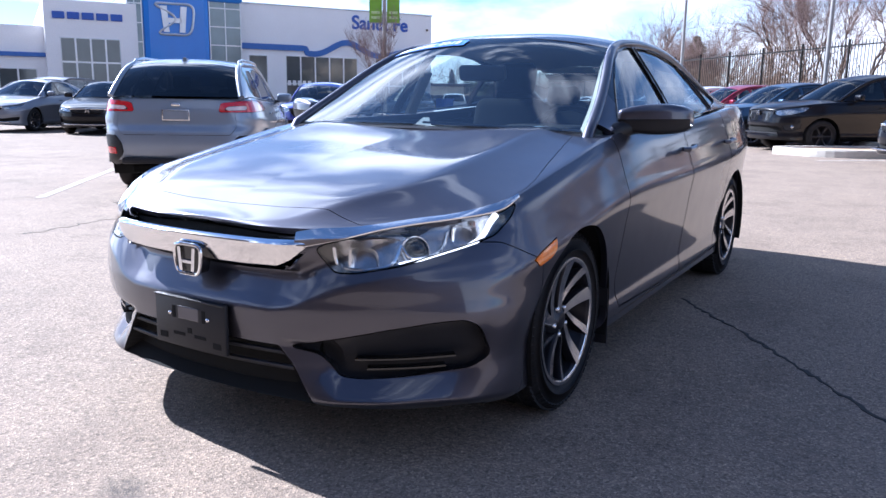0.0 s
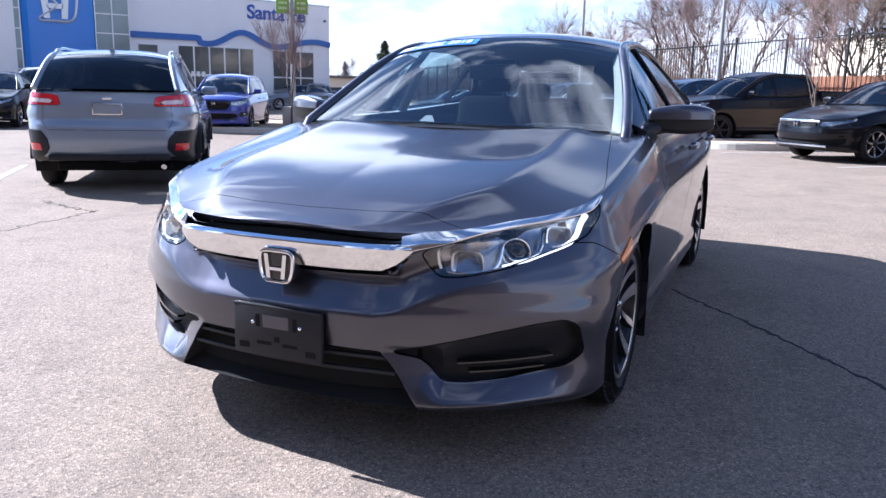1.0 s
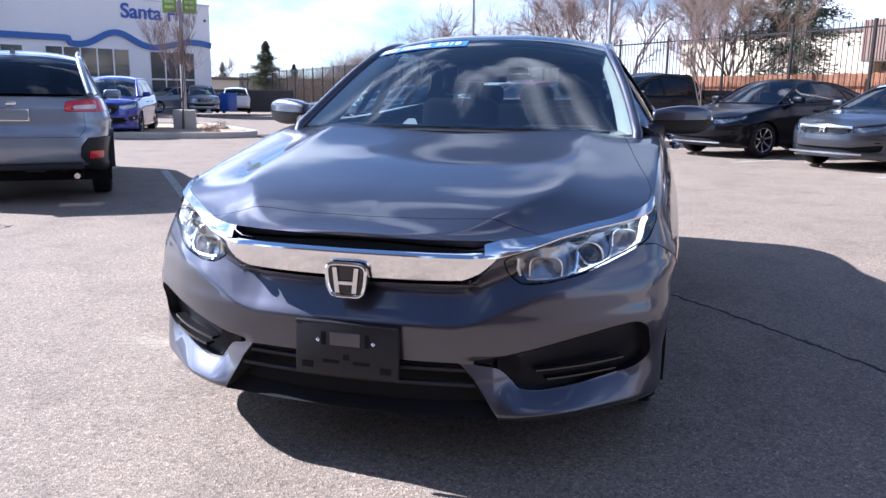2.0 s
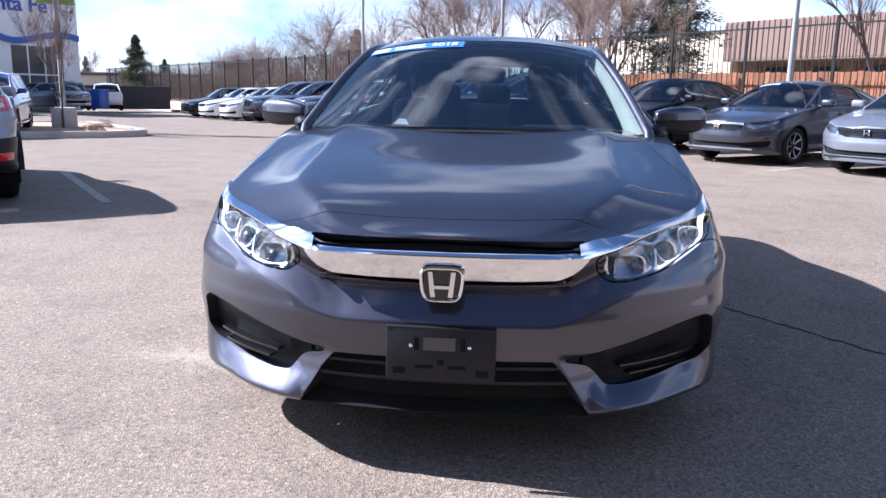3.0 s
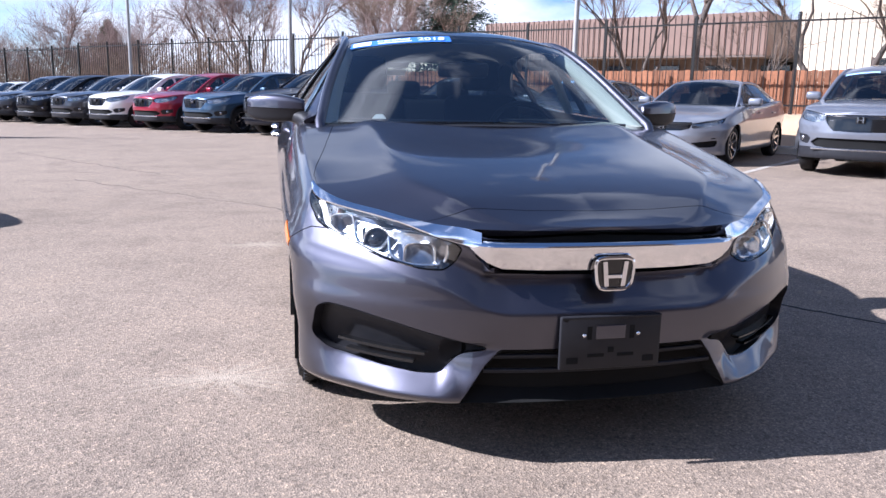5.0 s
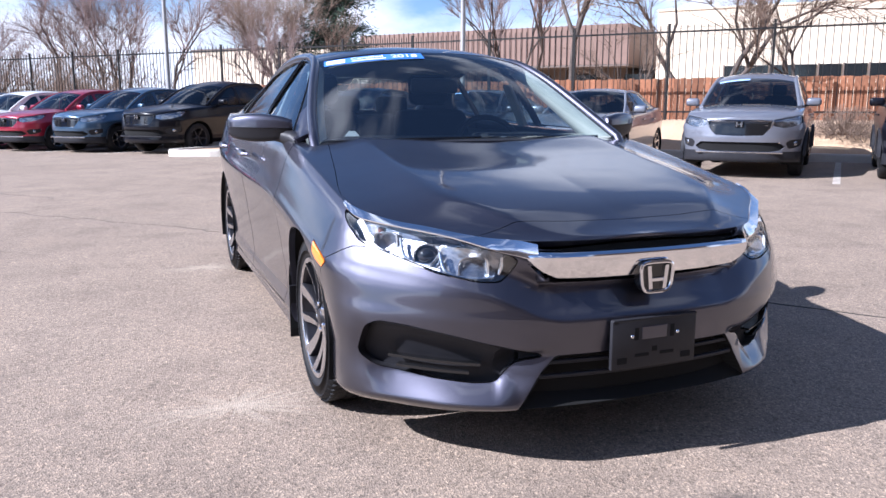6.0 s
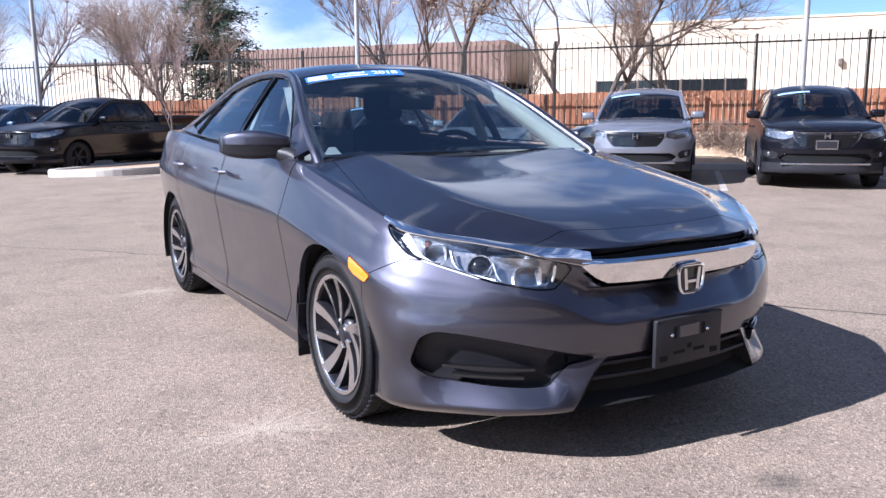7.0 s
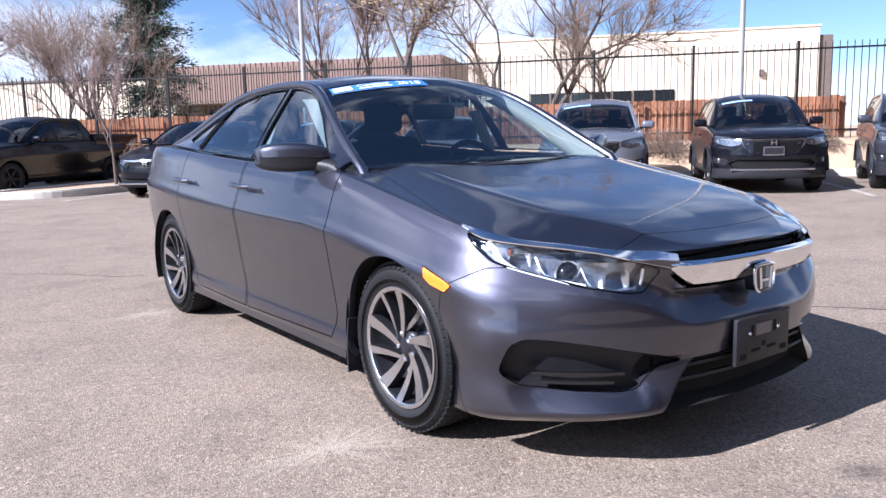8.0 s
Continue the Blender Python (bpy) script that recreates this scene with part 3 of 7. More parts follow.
# ---- the sedan in the middle ----
def hero_mould(x, z, front, y, s, sx, sy):
    """Upper fascia leaning in above the bumper's rising crease; a blade under each corner inlet that leans back into it."""
    zc = pch([(0, 0.460), (sx(0.285), 0.460), (sx(0.33), 0.468), (sx(0.423), 0.503), (sx(0.50), 0.533), (sx(0.586), 0.562), (sx(0.70), 0.590), (sy(-0.452), 0.615), (sy(-0.34), 0.67), (99, 0.67)])(s)
    deep = pch([(0, 0.048), (sx(0.30), 0.048), (sx(0.42), 0.040), (sx(0.55), 0.027), (sy(-0.50), 0.016), (sy(-0.34), 0.0), (99, 0.0)])(s)
    over = z - zc
    ramp = (np.sqrt(over ** 2 + 0.005 ** 2) + over) / 2 / 0.09
    end = np.where(x < 0.36, 1 - sstep(0.566, 0.582, z), 1 - sstep(zc + 0.07, zc + 0.15, z))
    lean = deep * np.clip(ramp, 0, 1) * end
    corner = sstep(-0.78, -0.52, y) * (1 - sstep(-0.46, -0.22, y))
    lip = 0.015 * (1 - sstep(0.200, 0.290, z)) * sstep(0.34, 0.46, x) * (1 - sstep(0.56, 0.74, x))
    low = pch([(0, 0.36), (sx(0.335), 0.356), (sx(0.425), 0.335), (sx(0.462), 0.300), (sx(0.49), 0.270), (sx(0.55), 0.264), (sx(0.66), 0.270), (sy(-0.55), 0.292), (sy(-0.50), 0.335), (99, 0.335)])(s)
    high = low + 0.03 + 0.12 * sstep(sx(0.36), sx(0.60), s)
    inner = np.interp(z, [0.19, 0.226, 0.31, 0.357], [sx(0.425), sx(0.402), sx(0.352), sx(0.312)])
    blade = 0.036 * np.minimum(np.clip((s - inner) / 0.11, 0, 1), np.clip((z - 0.208) / np.maximum(low - 0.208, 0.03), 0, 1))
    blade = blade * (1 - sstep(sy(-0.60), sy(-0.47), s)) * (1 - sstep(low, high, z))
    return lean - lip + blade + corner * (0.006 * np.clip((z - 0.38) / 0.22, 0, 1.0) * (1 - sstep(0.66, 0.735, z)) - 0.024 * sstep(0.15, 0.20, z) * (1 - sstep(0.40, 0.60, z)))


def hero_ridge(r, y):
    """The folded ridge on each side of the hood, at a share r of the half width."""
    d = r - 0.665
    on = sstep(-0.82, -0.60, y) * (1 - sstep(0.30, 0.62, y))
    w = 0.13 + 0.15 / (1 + np.exp(np.clip(d / 0.02, -30, 30)))
    return 0.027 * on * np.exp(-np.sqrt(d * d + 0.018 ** 2) / w)


def back(y):
    """Rear half drawn in to the car's length."""
    return y if y < 0.9 else 0.9 + (y - 0.9) * 0.947


def backs(pts):
    return [(back(a), b) for a, b in pts]


def pane(pts):
    """A side pane's outline, its upper part carried up under the roof rail."""
    return [(a, b + 0.016 * max(0.0, (b - 1.0) / 0.28)) for a, b in backs(pts)]


HERO = dict(
    tail_plan=((1.0, 1.75), (0.985, 1.05), (0.945, 0.58), (0.872, 0.28), (0.74, 0.11), (0.42, 0.02), (0, 0)),
    W=0.900, yf=-0.866, yr=3.57, base=2.58, front_axle=0.022, R=0.308, arch=0.338, track=0.750, clear=0.17,
    edge=cub(backs([(-0.87, 0.690), (-0.78, 0.695), (-0.66, 0.708), (-0.50, 0.738), (-0.31, 0.775), (-0.10, 0.818), (0.15, 0.868), (0.45, 0.922), (0.8, 0.945), (1.3, 0.955), (2.0, 0.985), (2.6, 1.015), (3.1, 1.03), (3.5, 1.015), (3.74, 0.985)])),
    centre=cub(backs([(-0.87, 0.692), (-0.78, 0.706), (-0.6, 0.762), (-0.4, 0.808), (-0.2, 0.842), (0.1, 0.885), (0.30, 0.924), (0.42, 0.946), (0.8, 0.965), (1.3, 0.96), (2.4, 1.02), (3.0, 1.05), (3.4, 1.055), (3.74, 0.99)])),
    bottom=pch(backs([(-0.87, 0.200), (-0.7, 0.180), (-0.5, 0.170), (-0.3, 0.180), (0.4, 0.19), (2.4, 0.19), (2.9, 0.23), (3.4, 0.27), (3.74, 0.30)])),
    front=pch([(0.17, 0.06), (0.19, 0.030), (0.205, 0.014), (0.25, 0.010), (0.30, 0.014), (0.357, 0.012), (0.42, 0.003), (0.462, 0.0), (0.50, 0.006), (0.56, 0.014), (0.63, 0.024), (0.668, 0.034), (0.70, 0.06), (0.78, 0.085)]),
    side=pch([(0, 0.085), (0.03, 0.05), (0.09, 0.036), (0.125, 0.039), (0.165, 0.0455), (0.25, 0.042), (0.42, 0.027), (0.58, 0.011), (0.68, 0.0), (0.70, 0.0015), (0.76, 0.016), (0.86, 0.040), (0.95, 0.064), (1.0, 0.088)]),
    rear=pch([(0, 0.12), (0.1, 0.04), (0.3, 0.0), (0.55, 0.01), (0.75, 0.05), (0.9, 0.05), (1.0, 0.08)]),
    mould=hero_mould, ridge=hero_ridge, crown=2.3,
    rail=[(a, back(b), c) for a, b, c in [(0.735, 0.43, 0.935), (0.690, 0.66, 1.060), (0.625, 0.90, 1.198), (0.575, 1.10, 1.283), (0.556, 1.35, 1.322), (0.552, 1.75, 1.325), (0.556, 2.15, 1.290), (0.575, 2.50, 1.212), (0.61, 2.85, 1.110), (0.65, 3.15, 1.03)]],
    roof=(1.09, 2.32), roof_c=pch([(0, 0.054), (0.3, 0.060), (0.7, 0.062), (1, 0.060)]), bow_f=0.13, bow_r=0.12,
    cowl_z=0.948, cowl_bow=0.10, tail_z=1.055, tail_bow=0.10, swell=0.012,
    belt_x=cub(backs([(0.3, 0.775), (0.6, 0.800), (1.3, 0.805), (2.2, 0.79), (2.8, 0.74), (3.2, 0.68)])),
    side_glass=(0.50, 2.88), glass=WINDOW, inside=True, trim=True, rail_w=0.044, black_to=2.09,
    foot=((0.735, 0.37, 0.860),),
    panes=[(pane([(0.60, 0.965), (0.72, 1.040), (0.86, 1.135), (1.00, 1.213), (1.13, 1.258), (1.26, 1.282), (1.375, 1.289), (1.362, 1.20), (1.344, 1.08), (1.335, 0.970), (1.0, 0.957), (0.8, 0.955)]), WINDOW),
           (pane([(1.385, 0.975), (1.395, 1.10), (1.413, 1.22), (1.426, 1.290), (1.65, 1.292), (1.85, 1.280), (2.05, 1.252), (2.13, 1.235), (2.16, 1.16), (2.20, 1.06), (2.215, 1.012), (1.9, 0.993), (1.6, 0.982)]), WINDOW),
           (pane([(2.24, 1.025), (2.215, 1.10), (2.18, 1.212), (2.32, 1.168), (2.45, 1.112), (2.52, 1.062), (2.42, 1.045)]), WINDOW)],
)


def build_sedan():
    P = HERO
    root = tagged(new("sedan"), "dark metallic grey compact sedan with chrome grille, parked on asphalt", "car")
    skin, sx, sy = body_skin(P, 380, 110, 60)
    fx = lambda pts: [(sx(a), b) for a, b in pts]
    # wheel arches
    for yy in (P["front_axle"], P["base"]):
        d = np.hypot(skin.V[:, 1] - yy, skin.V[:, 2] - P["R"]) - P["arch"]
        d = np.where(skin.V[:, 0] < 0.5, 1.0, d)
        skin = skin.keep(-d)
    # opening under the glasshouse
    V = skin.V
    hole = poly_d(skin.Q[:, 2:4], [(-0.1, 0.38), (0.35, 0.42), (0.60, 0.50), (0.70, 0.60), (0.745, 1.3), (0.73, 2.1), (0.64, 2.68), (0.55, 2.88), (-0.1, 2.95)])
    skin = skin.keep(-np.where(skin.Q[:, 4] > 0.02, hole, 1.0))

    def take(skin, poly, gap=0.003, top=False):
        d = poly_d(skin.Q[:, :2], poly)
        return skin.cut(d, gap)
    # front pieces, as (distance round the nose, height)
    e = 0.03
    slot = fx([(0, 0.668), (0.30, 0.669), (0.352, 0.6715), (0.392, 0.682), (0.402, 0.690), (0.36, 0.697), (0.2, 0.697), (0, 0.697)])
    slot[0], slot[-1] = (-e, 0.668), (-e, 0.697)
    tip = (sy(-0.315), 0.772)
    wing = [(-e, 0.584)] + fx([(0.20, 0.586), (0.315, 0.590), (0.342, 0.601), (0.375, 0.624), (0.404, 0.647), (0.404, 0.668), (0.352, 0.668), (0.30, 0.6665)]) + [(-e, 0.6655)]
    under = [(-e, 0.562)] + fx([(0.2, 0.564), (0.31, 0.568), (0.352, 0.588), (0.398, 0.632), (0.372, 0.6205), (0.340, 0.598), (0.314, 0.588), (0.2, 0.5835)]) + [(-e, 0.5815)]
    lamp = fx([(0.445, 0.655), (0.54, 0.678), (0.66, 0.708)]) + [(sy(-0.43), 0.733), (sy(-0.345), 0.757), (sy(-0.40), 0.715), (sy(-0.47), 0.672)] + fx([(0.74, 0.632), (0.64, 0.598), (0.53, 0.577), (0.475, 0.576), (0.445, 0.600), (0.425, 0.640)])
    intake = [(-e, 0.358)] + fx([(0.22, 0.357), (0.312, 0.357), (0.352, 0.31), (0.402, 0.226), (0.425, 0.190), (0.44, 0.13), (0.2, 0.13)]) + [(-e, 0.13)]
    fog = fx([(0.335, 0.356), (0.45, 0.385), (0.60, 0.420), (0.70, 0.440)]) + [(sy(-0.57), 0.447), (sy(-0.535), 0.425), (sy(-0.50), 0.335), (sy(-0.55), 0.292)] + fx([(0.66, 0.270), (0.55, 0.264), (0.485, 0.270), (0.462, 0.300), (0.425, 0.335)])
    marker = [(sy(-0.345), 0.590), (sy(-0.30), 0.609), (sy(-0.195), 0.638), (sy(-0.212), 0.600), (sy(-0.245), 0.582), (sy(-0.315), 0.566)]
    s_slot, skin = take(skin, slot)
    whole_skin = skin
    s_bar, skin = take(skin, wing, 0.002)
    s_under, skin = take(skin, under, 0.002)
    lamp, fog = soften(lamp, 0.022), soften(fog, 0.028)
    s_lamp, skin = take(skin, lamp, 0.004)
    s_int, skin = take(skin, intake)
    s_fog, skin = take(skin, fog)
    s_mark, skin = take(skin, marker)
    # near-black sheet close behind the slot stands in for its unlit depth
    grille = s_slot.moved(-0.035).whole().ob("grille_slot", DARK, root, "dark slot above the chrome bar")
    zz, ss = s_bar.Q[:, 1], s_bar.Q[:, 0]
    fade = 1 - sstep(sx(0.335), sx(0.44), ss)
    out = 0.004 + fade * np.where(zz < 0.655, 0.038 * (zz - 0.584) / 0.071, 0.038 * (1 - 0.35 * ((zz - 0.655) / 0.0115) ** 2))
    s_bar.V = s_bar.V + s_bar.N * [1, 1, 0] * out[:, None]
    fl = s_bar.whole().rims(0.03)
    mesh_ob("chrome_bar", fl.V, fl.F, CHROME, root, "polished chrome grille bar").data.set_sharp_from_angle(angle=radians(24))
    chrome_wings(root, whole_skin, sx, sy)
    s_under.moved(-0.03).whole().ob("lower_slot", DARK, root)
    # the intake's depth is also a near-black sheet, set 5 cm in
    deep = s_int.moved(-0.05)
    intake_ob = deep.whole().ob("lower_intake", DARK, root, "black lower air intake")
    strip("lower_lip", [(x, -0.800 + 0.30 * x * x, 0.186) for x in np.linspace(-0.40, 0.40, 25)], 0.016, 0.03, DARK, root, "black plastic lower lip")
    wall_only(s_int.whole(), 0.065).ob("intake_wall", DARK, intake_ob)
    for zz in (0.335, 0.292):
        strip("intake_bar", [(x, -0.845 + 0.26 * x * x, zz) for x in np.linspace(-0.325 - (0.335 - zz) * 0.6, 0.325 + (0.335 - zz) * 0.6, 25)], 0.012, 0.012, BLACKP, intake_ob)
    for m in (1, -1):
        pick = (lambda q: q) if m > 0 else (lambda q: q.mirrored())
        lens = pick(s_lamp.moved(0.001)).ob("headlight", LENS, root, "clear headlamp with bright reflectors")
        lens.visible_shadow = False
        wall_only(pick(s_lamp), 0.05).ob("lamp_rim", GLOSSB, lens)
        pick(s_lamp.moved(-0.042)).ob("lamp_housing", HOUSING, lens, "smoked silver lamp housing")
        f0, f1 = s_lamp.Q[:, 0].min(), s_lamp.Q[:, 0].max()
        end, _ = s_lamp.moved(-0.008).cut(s_lamp.Q[:, 0] - f0 - (f1 - f0) * 0.075 + (s_lamp.Q[:, 1] - 0.62) * 0.6, 0.0)
        pick(end).rims(0.02).ob("lamp_end", GLOSSB, lens, "gloss black inner end of the lamp")
        near_edge = -poly_d(s_lamp.Q[:, :2], lamp) - 0.006
        under_mid = s_lamp.Q[:, 1] - np.interp(s_lamp.Q[:, 0], [f0, f1], [0.612, 0.748])
        band, _ = s_lamp.moved(-0.004).cut(np.maximum(near_edge, under_mid), 0.0)
        if band.F:
            pick(band).rims(0.01).ob("lamp_lower_band", GLOSSB, lens, "gloss black band under the running light")
        bucket(lens, m, s_lamp)
        fin = pick(s_fog.moved(-0.036)).ob("fog_recess", BLACKP, root, "black textured corner inlet")
        wall_only(pick(s_fog), 0.036).ob("recess_wall", BLACKP, fin)
        for a, b, zz in ((0.50, 0.73, 0.322), (0.53, 0.71, 0.296)):
            strip("slat", [(m * x, -0.808 + 0.25 * x * x + 0.26 * x ** 4 * 1.6, zz + 0.10 * (x - a) * 0.5) for x in np.linspace(a, b, 12)], 0.008, 0.03, GLOSSB, fin)
        pick(s_mark.moved(0.002)).rims(0.01).ob("side_marker", AMBER, root, "amber side marker lens")
    # hood, doors and lids
    hood_poly = [(-0.05, -0.705), (0.20, -0.700), (0.38, -0.680), (0.50, -0.690), (0.60, -0.665), (0.83, -0.36), (0.80, -0.25), (0.745, 0.02), (0.675, 0.42), (0.60, 0.395), (0.35, 0.335), (-0.05, 0.315)]
    hd = poly_d(skin.Q[:, 2:4], hood_poly)
    hd = np.where(skin.Q[:, 4] > 0.004, hd, np.abs(hd) + 0.01)
    hood, skin = skin.cut(hd, 0.0024)
    hood.whole().rims(0.015).ob("hood", GREY, root)
    front_door = backs([(0.46, 0.62), (0.455, 0.36), (0.50, 0.255), (1.41, 0.238), (1.43, 0.5), (1.40, 1.1), (0.45, 1.1)])
    rear_door = backs([(1.43, 0.238), (2.16, 0.245), (2.30, 0.42), (2.37, 0.66), (2.36, 0.82), (2.30, 1.1), (1.42, 1.1), (1.448, 0.5)])
    for nm, poly in (("front_door", front_door), ("rear_door", rear_door)):
        d = poly_d(skin.V[:, 1:], poly)
        d = np.where((skin.V[:, 0] > 0.5) & (skin.Q[:, 4] < 0.03), d, np.abs(d) + 0.01)
        door, skin = skin.cut(d, 0.006)
        for m in (1, -1):
            dd = (door if m > 0 else door.mirrored()).rims(0.02).ob(nm, GREY, root)
            hy = 1.20 if nm == "front_door" else 2.07
            bm = bmesh.new()
            tube(bm, [(m * (0.893 - 0.02 * 0), hy, 0.842), (m * 0.915, hy + 0.02, 0.843), (m * 0.920, hy + 0.10, 0.846), (m * 0.914, hy + 0.18, 0.848), (m * 0.885, hy + 0.20, 0.848)], [0.010, 0.012, 0.012, 0.012, 0.010], 8)
            part("door_handle", bm, GREY, dd, smooth=True)
    d = poly_d(skin.V[:, 1:], [(-0.62, 0.665), (-0.44, 0.652), (-0.30, 0.582), (-0.27, 0.50), (-0.4, 0.1), (-1.2, 0.1), (-1.2, 0.9), (-0.62, 0.9)])
    d = np.where(skin.Q[:, 4] < 0.001, d, np.abs(d) + 0.01)
    bumper, skin = skin.cut(d, 0.003)
    bumper.whole().rims(0.012).ob("front_bumper", GREY, root)
    skin.whole().rims(0.025).ob("body_shell", GREY, root)
    for m in (1, -1):
        strip("wheel_arch_flap", [(m * 0.78, 0.352, 0.36), (m * 0.78, 0.368, 0.25), (m * 0.78, 0.366, 0.14)], 0.008, 0.17, BLACKP, root, up=(0, 1, 0))
        strip("sill", [(m * 0.828, yy, 0.208 + 0.004 * math.sin(yy)) for yy in np.linspace(0.40, 2.24, 12)], 0.05, 0.05, GREY, root)
    fw, sidef, sk = cabin(P, root, GREY, 2)
    common(P, root, GREY, dict(wheel=WHEEL_A, spin=12))
    cabin_inside(root, fw)
    # unseen dark blocks added to stop sunlight leaking through the nose
    plug = bmesh.new()
    box(plug, -0.40, 0.40, -0.745, -0.40, 0.18, 0.56)
    box(plug, -0.50, 0.50, -0.66, -0.40, 0.20, 0.54)
    part("bumper_core", plug, DARK, root)
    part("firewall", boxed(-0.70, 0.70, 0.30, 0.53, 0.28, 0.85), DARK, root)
    # cowl and wipers
    cowl = [(x, 0.332 + 0.20 * x * x, 0.930 - 0.02 * x * x) for x in np.linspace(-0.70, 0.70, 21)]
    strip("cowl_panel", cowl, 0.06, 0.015, BLACKP, root, up=(0, 1, 0.1))
    for x0, x1 in ((0.62, 0.02), (-0.02, -0.60)):
        strip("wiper", [(x0 + (x1 - x0) * t, 0.345 + 0.22 * (x0 + (x1 - x0) * t) ** 2 + 0.020 * t, 0.947 - 0.02 * (x0 + (x1 - x0) * t) ** 2 + 0.008 * t) for t in np.linspace(0, 1, 9)], 0.009, 0.009, BLACKP, root)
    mirrors(root)
    badge(root)
    bracket(root)
    sticker(root, fw)
    root.scale = (1.04, 1.04, 1.04)
    return root


def chrome_wings(root, skin, sx, sy):
    """A chrome blade over each headlamp that leans back to the sky and runs out to a point."""
    wall = skin.Q[:, 4] < 1e-6
    WQ, WV, WN = skin.Q[wall][:, :2], skin.V[wall], skin.N[wall]
    TV = skin.V[~wall]
    edge_low = [(sx(0.372), 0.647), (sx(0.42), 0.655), (sx(0.52), 0.678), (sx(0.66), 0.711), (sy(-0.42), 0.742), (sy(-0.318), 0.772)]
    wide = [(sx(0.372), 0.014), (sx(0.44), 0.026), (sx(0.55), 0.040), (sx(0.66), 0.040), (sy(-0.46), 0.030), (sy(-0.318), 0.002)]
    lo, wd = pch(edge_low), pch(wide)

    def blend(Q, V, q, n=6):
        d = np.linalg.norm((Q - q), axis=1)
        k = np.argsort(d)[:n]
        w = 1 / (d[k] + 1e-4) ** 2
        return (V[k] * w[:, None]).sum(0) / w.sum()
    ss = np.linspace(edge_low[0][0], edge_low[-1][0], 34)
    L, nrm = [], []
    for s in ss:
        L.append(blend(WQ * [1.0, 1.6], WV, np.array([s, float(lo(s)) * 1.6])))
        nrm.append(blend(WQ * [1.0, 1.6], WN, np.array([s, float(lo(s)) * 1.6])))
    L, nrm = np.array(L), np.array(nrm) * [1, 1, 0]
    L[:, 2] = np.maximum(L[:, 2], [float(lo(s)) - 0.004 for s in ss])
    nrm /= np.linalg.norm(nrm, axis=1, keepdims=True)
    for _ in range(3):
        L[1:-1] = (L[:-2] + 2 * L[1:-1] + L[2:]) / 4
        nrm[1:-1] = (nrm[:-2] + 2 * nrm[1:-1] + nrm[2:]) / 4
    rows = []
    for s, p, n in zip(ss, L, nrm):
        w = float(wd(s)) * 0.82
        q = p - n * w * 0.62
        top = blend(TV[:, :2], TV[:, 2:], q[:2])[0] + 0.004
        q[2] = max(top, p[2] + w * 0.35)
        near = 1 - float(sstep(sx(0.335), sx(0.44), s))
        a, b = p + n * (0.007 + 0.028 * near), q + n * 0.024 * near - np.array([0, 0, 0.010]) * near
        rows.append((a - n * 0.015 - [0, 0, 0.006], a - [0, 0, 0.003], a + [0, 0, 0.001], a * 0.5 + b * 0.5 + n * 0.001 + [0, 0, 0.0015], b, b - n * 0.010 - [0, 0, 0.010]))
    nv = len(rows[0])
    V = [v for r in rows for v in r]
    F = [(i * nv + k, i * nv + k + 1, (i + 1) * nv + k + 1, (i + 1) * nv + k) for i in range(len(rows) - 1) for k in range(nv - 1)]
    for m in (1, -1):
        FF = F if m > 0 else [f[::-1] for f in F]
        mesh_ob("chrome_wing", [(m * v[0], v[1], v[2]) for v in V], FF, BLADE, root, "chrome blade over the headlamp").data.set_sharp_from_angle(angle=radians(40))


def wall_only(sk, depth):
    r = sk.rims(depth)
    n = len(sk.F)
    return Skin(r.V, r.N, r.Q, r.F[n:])


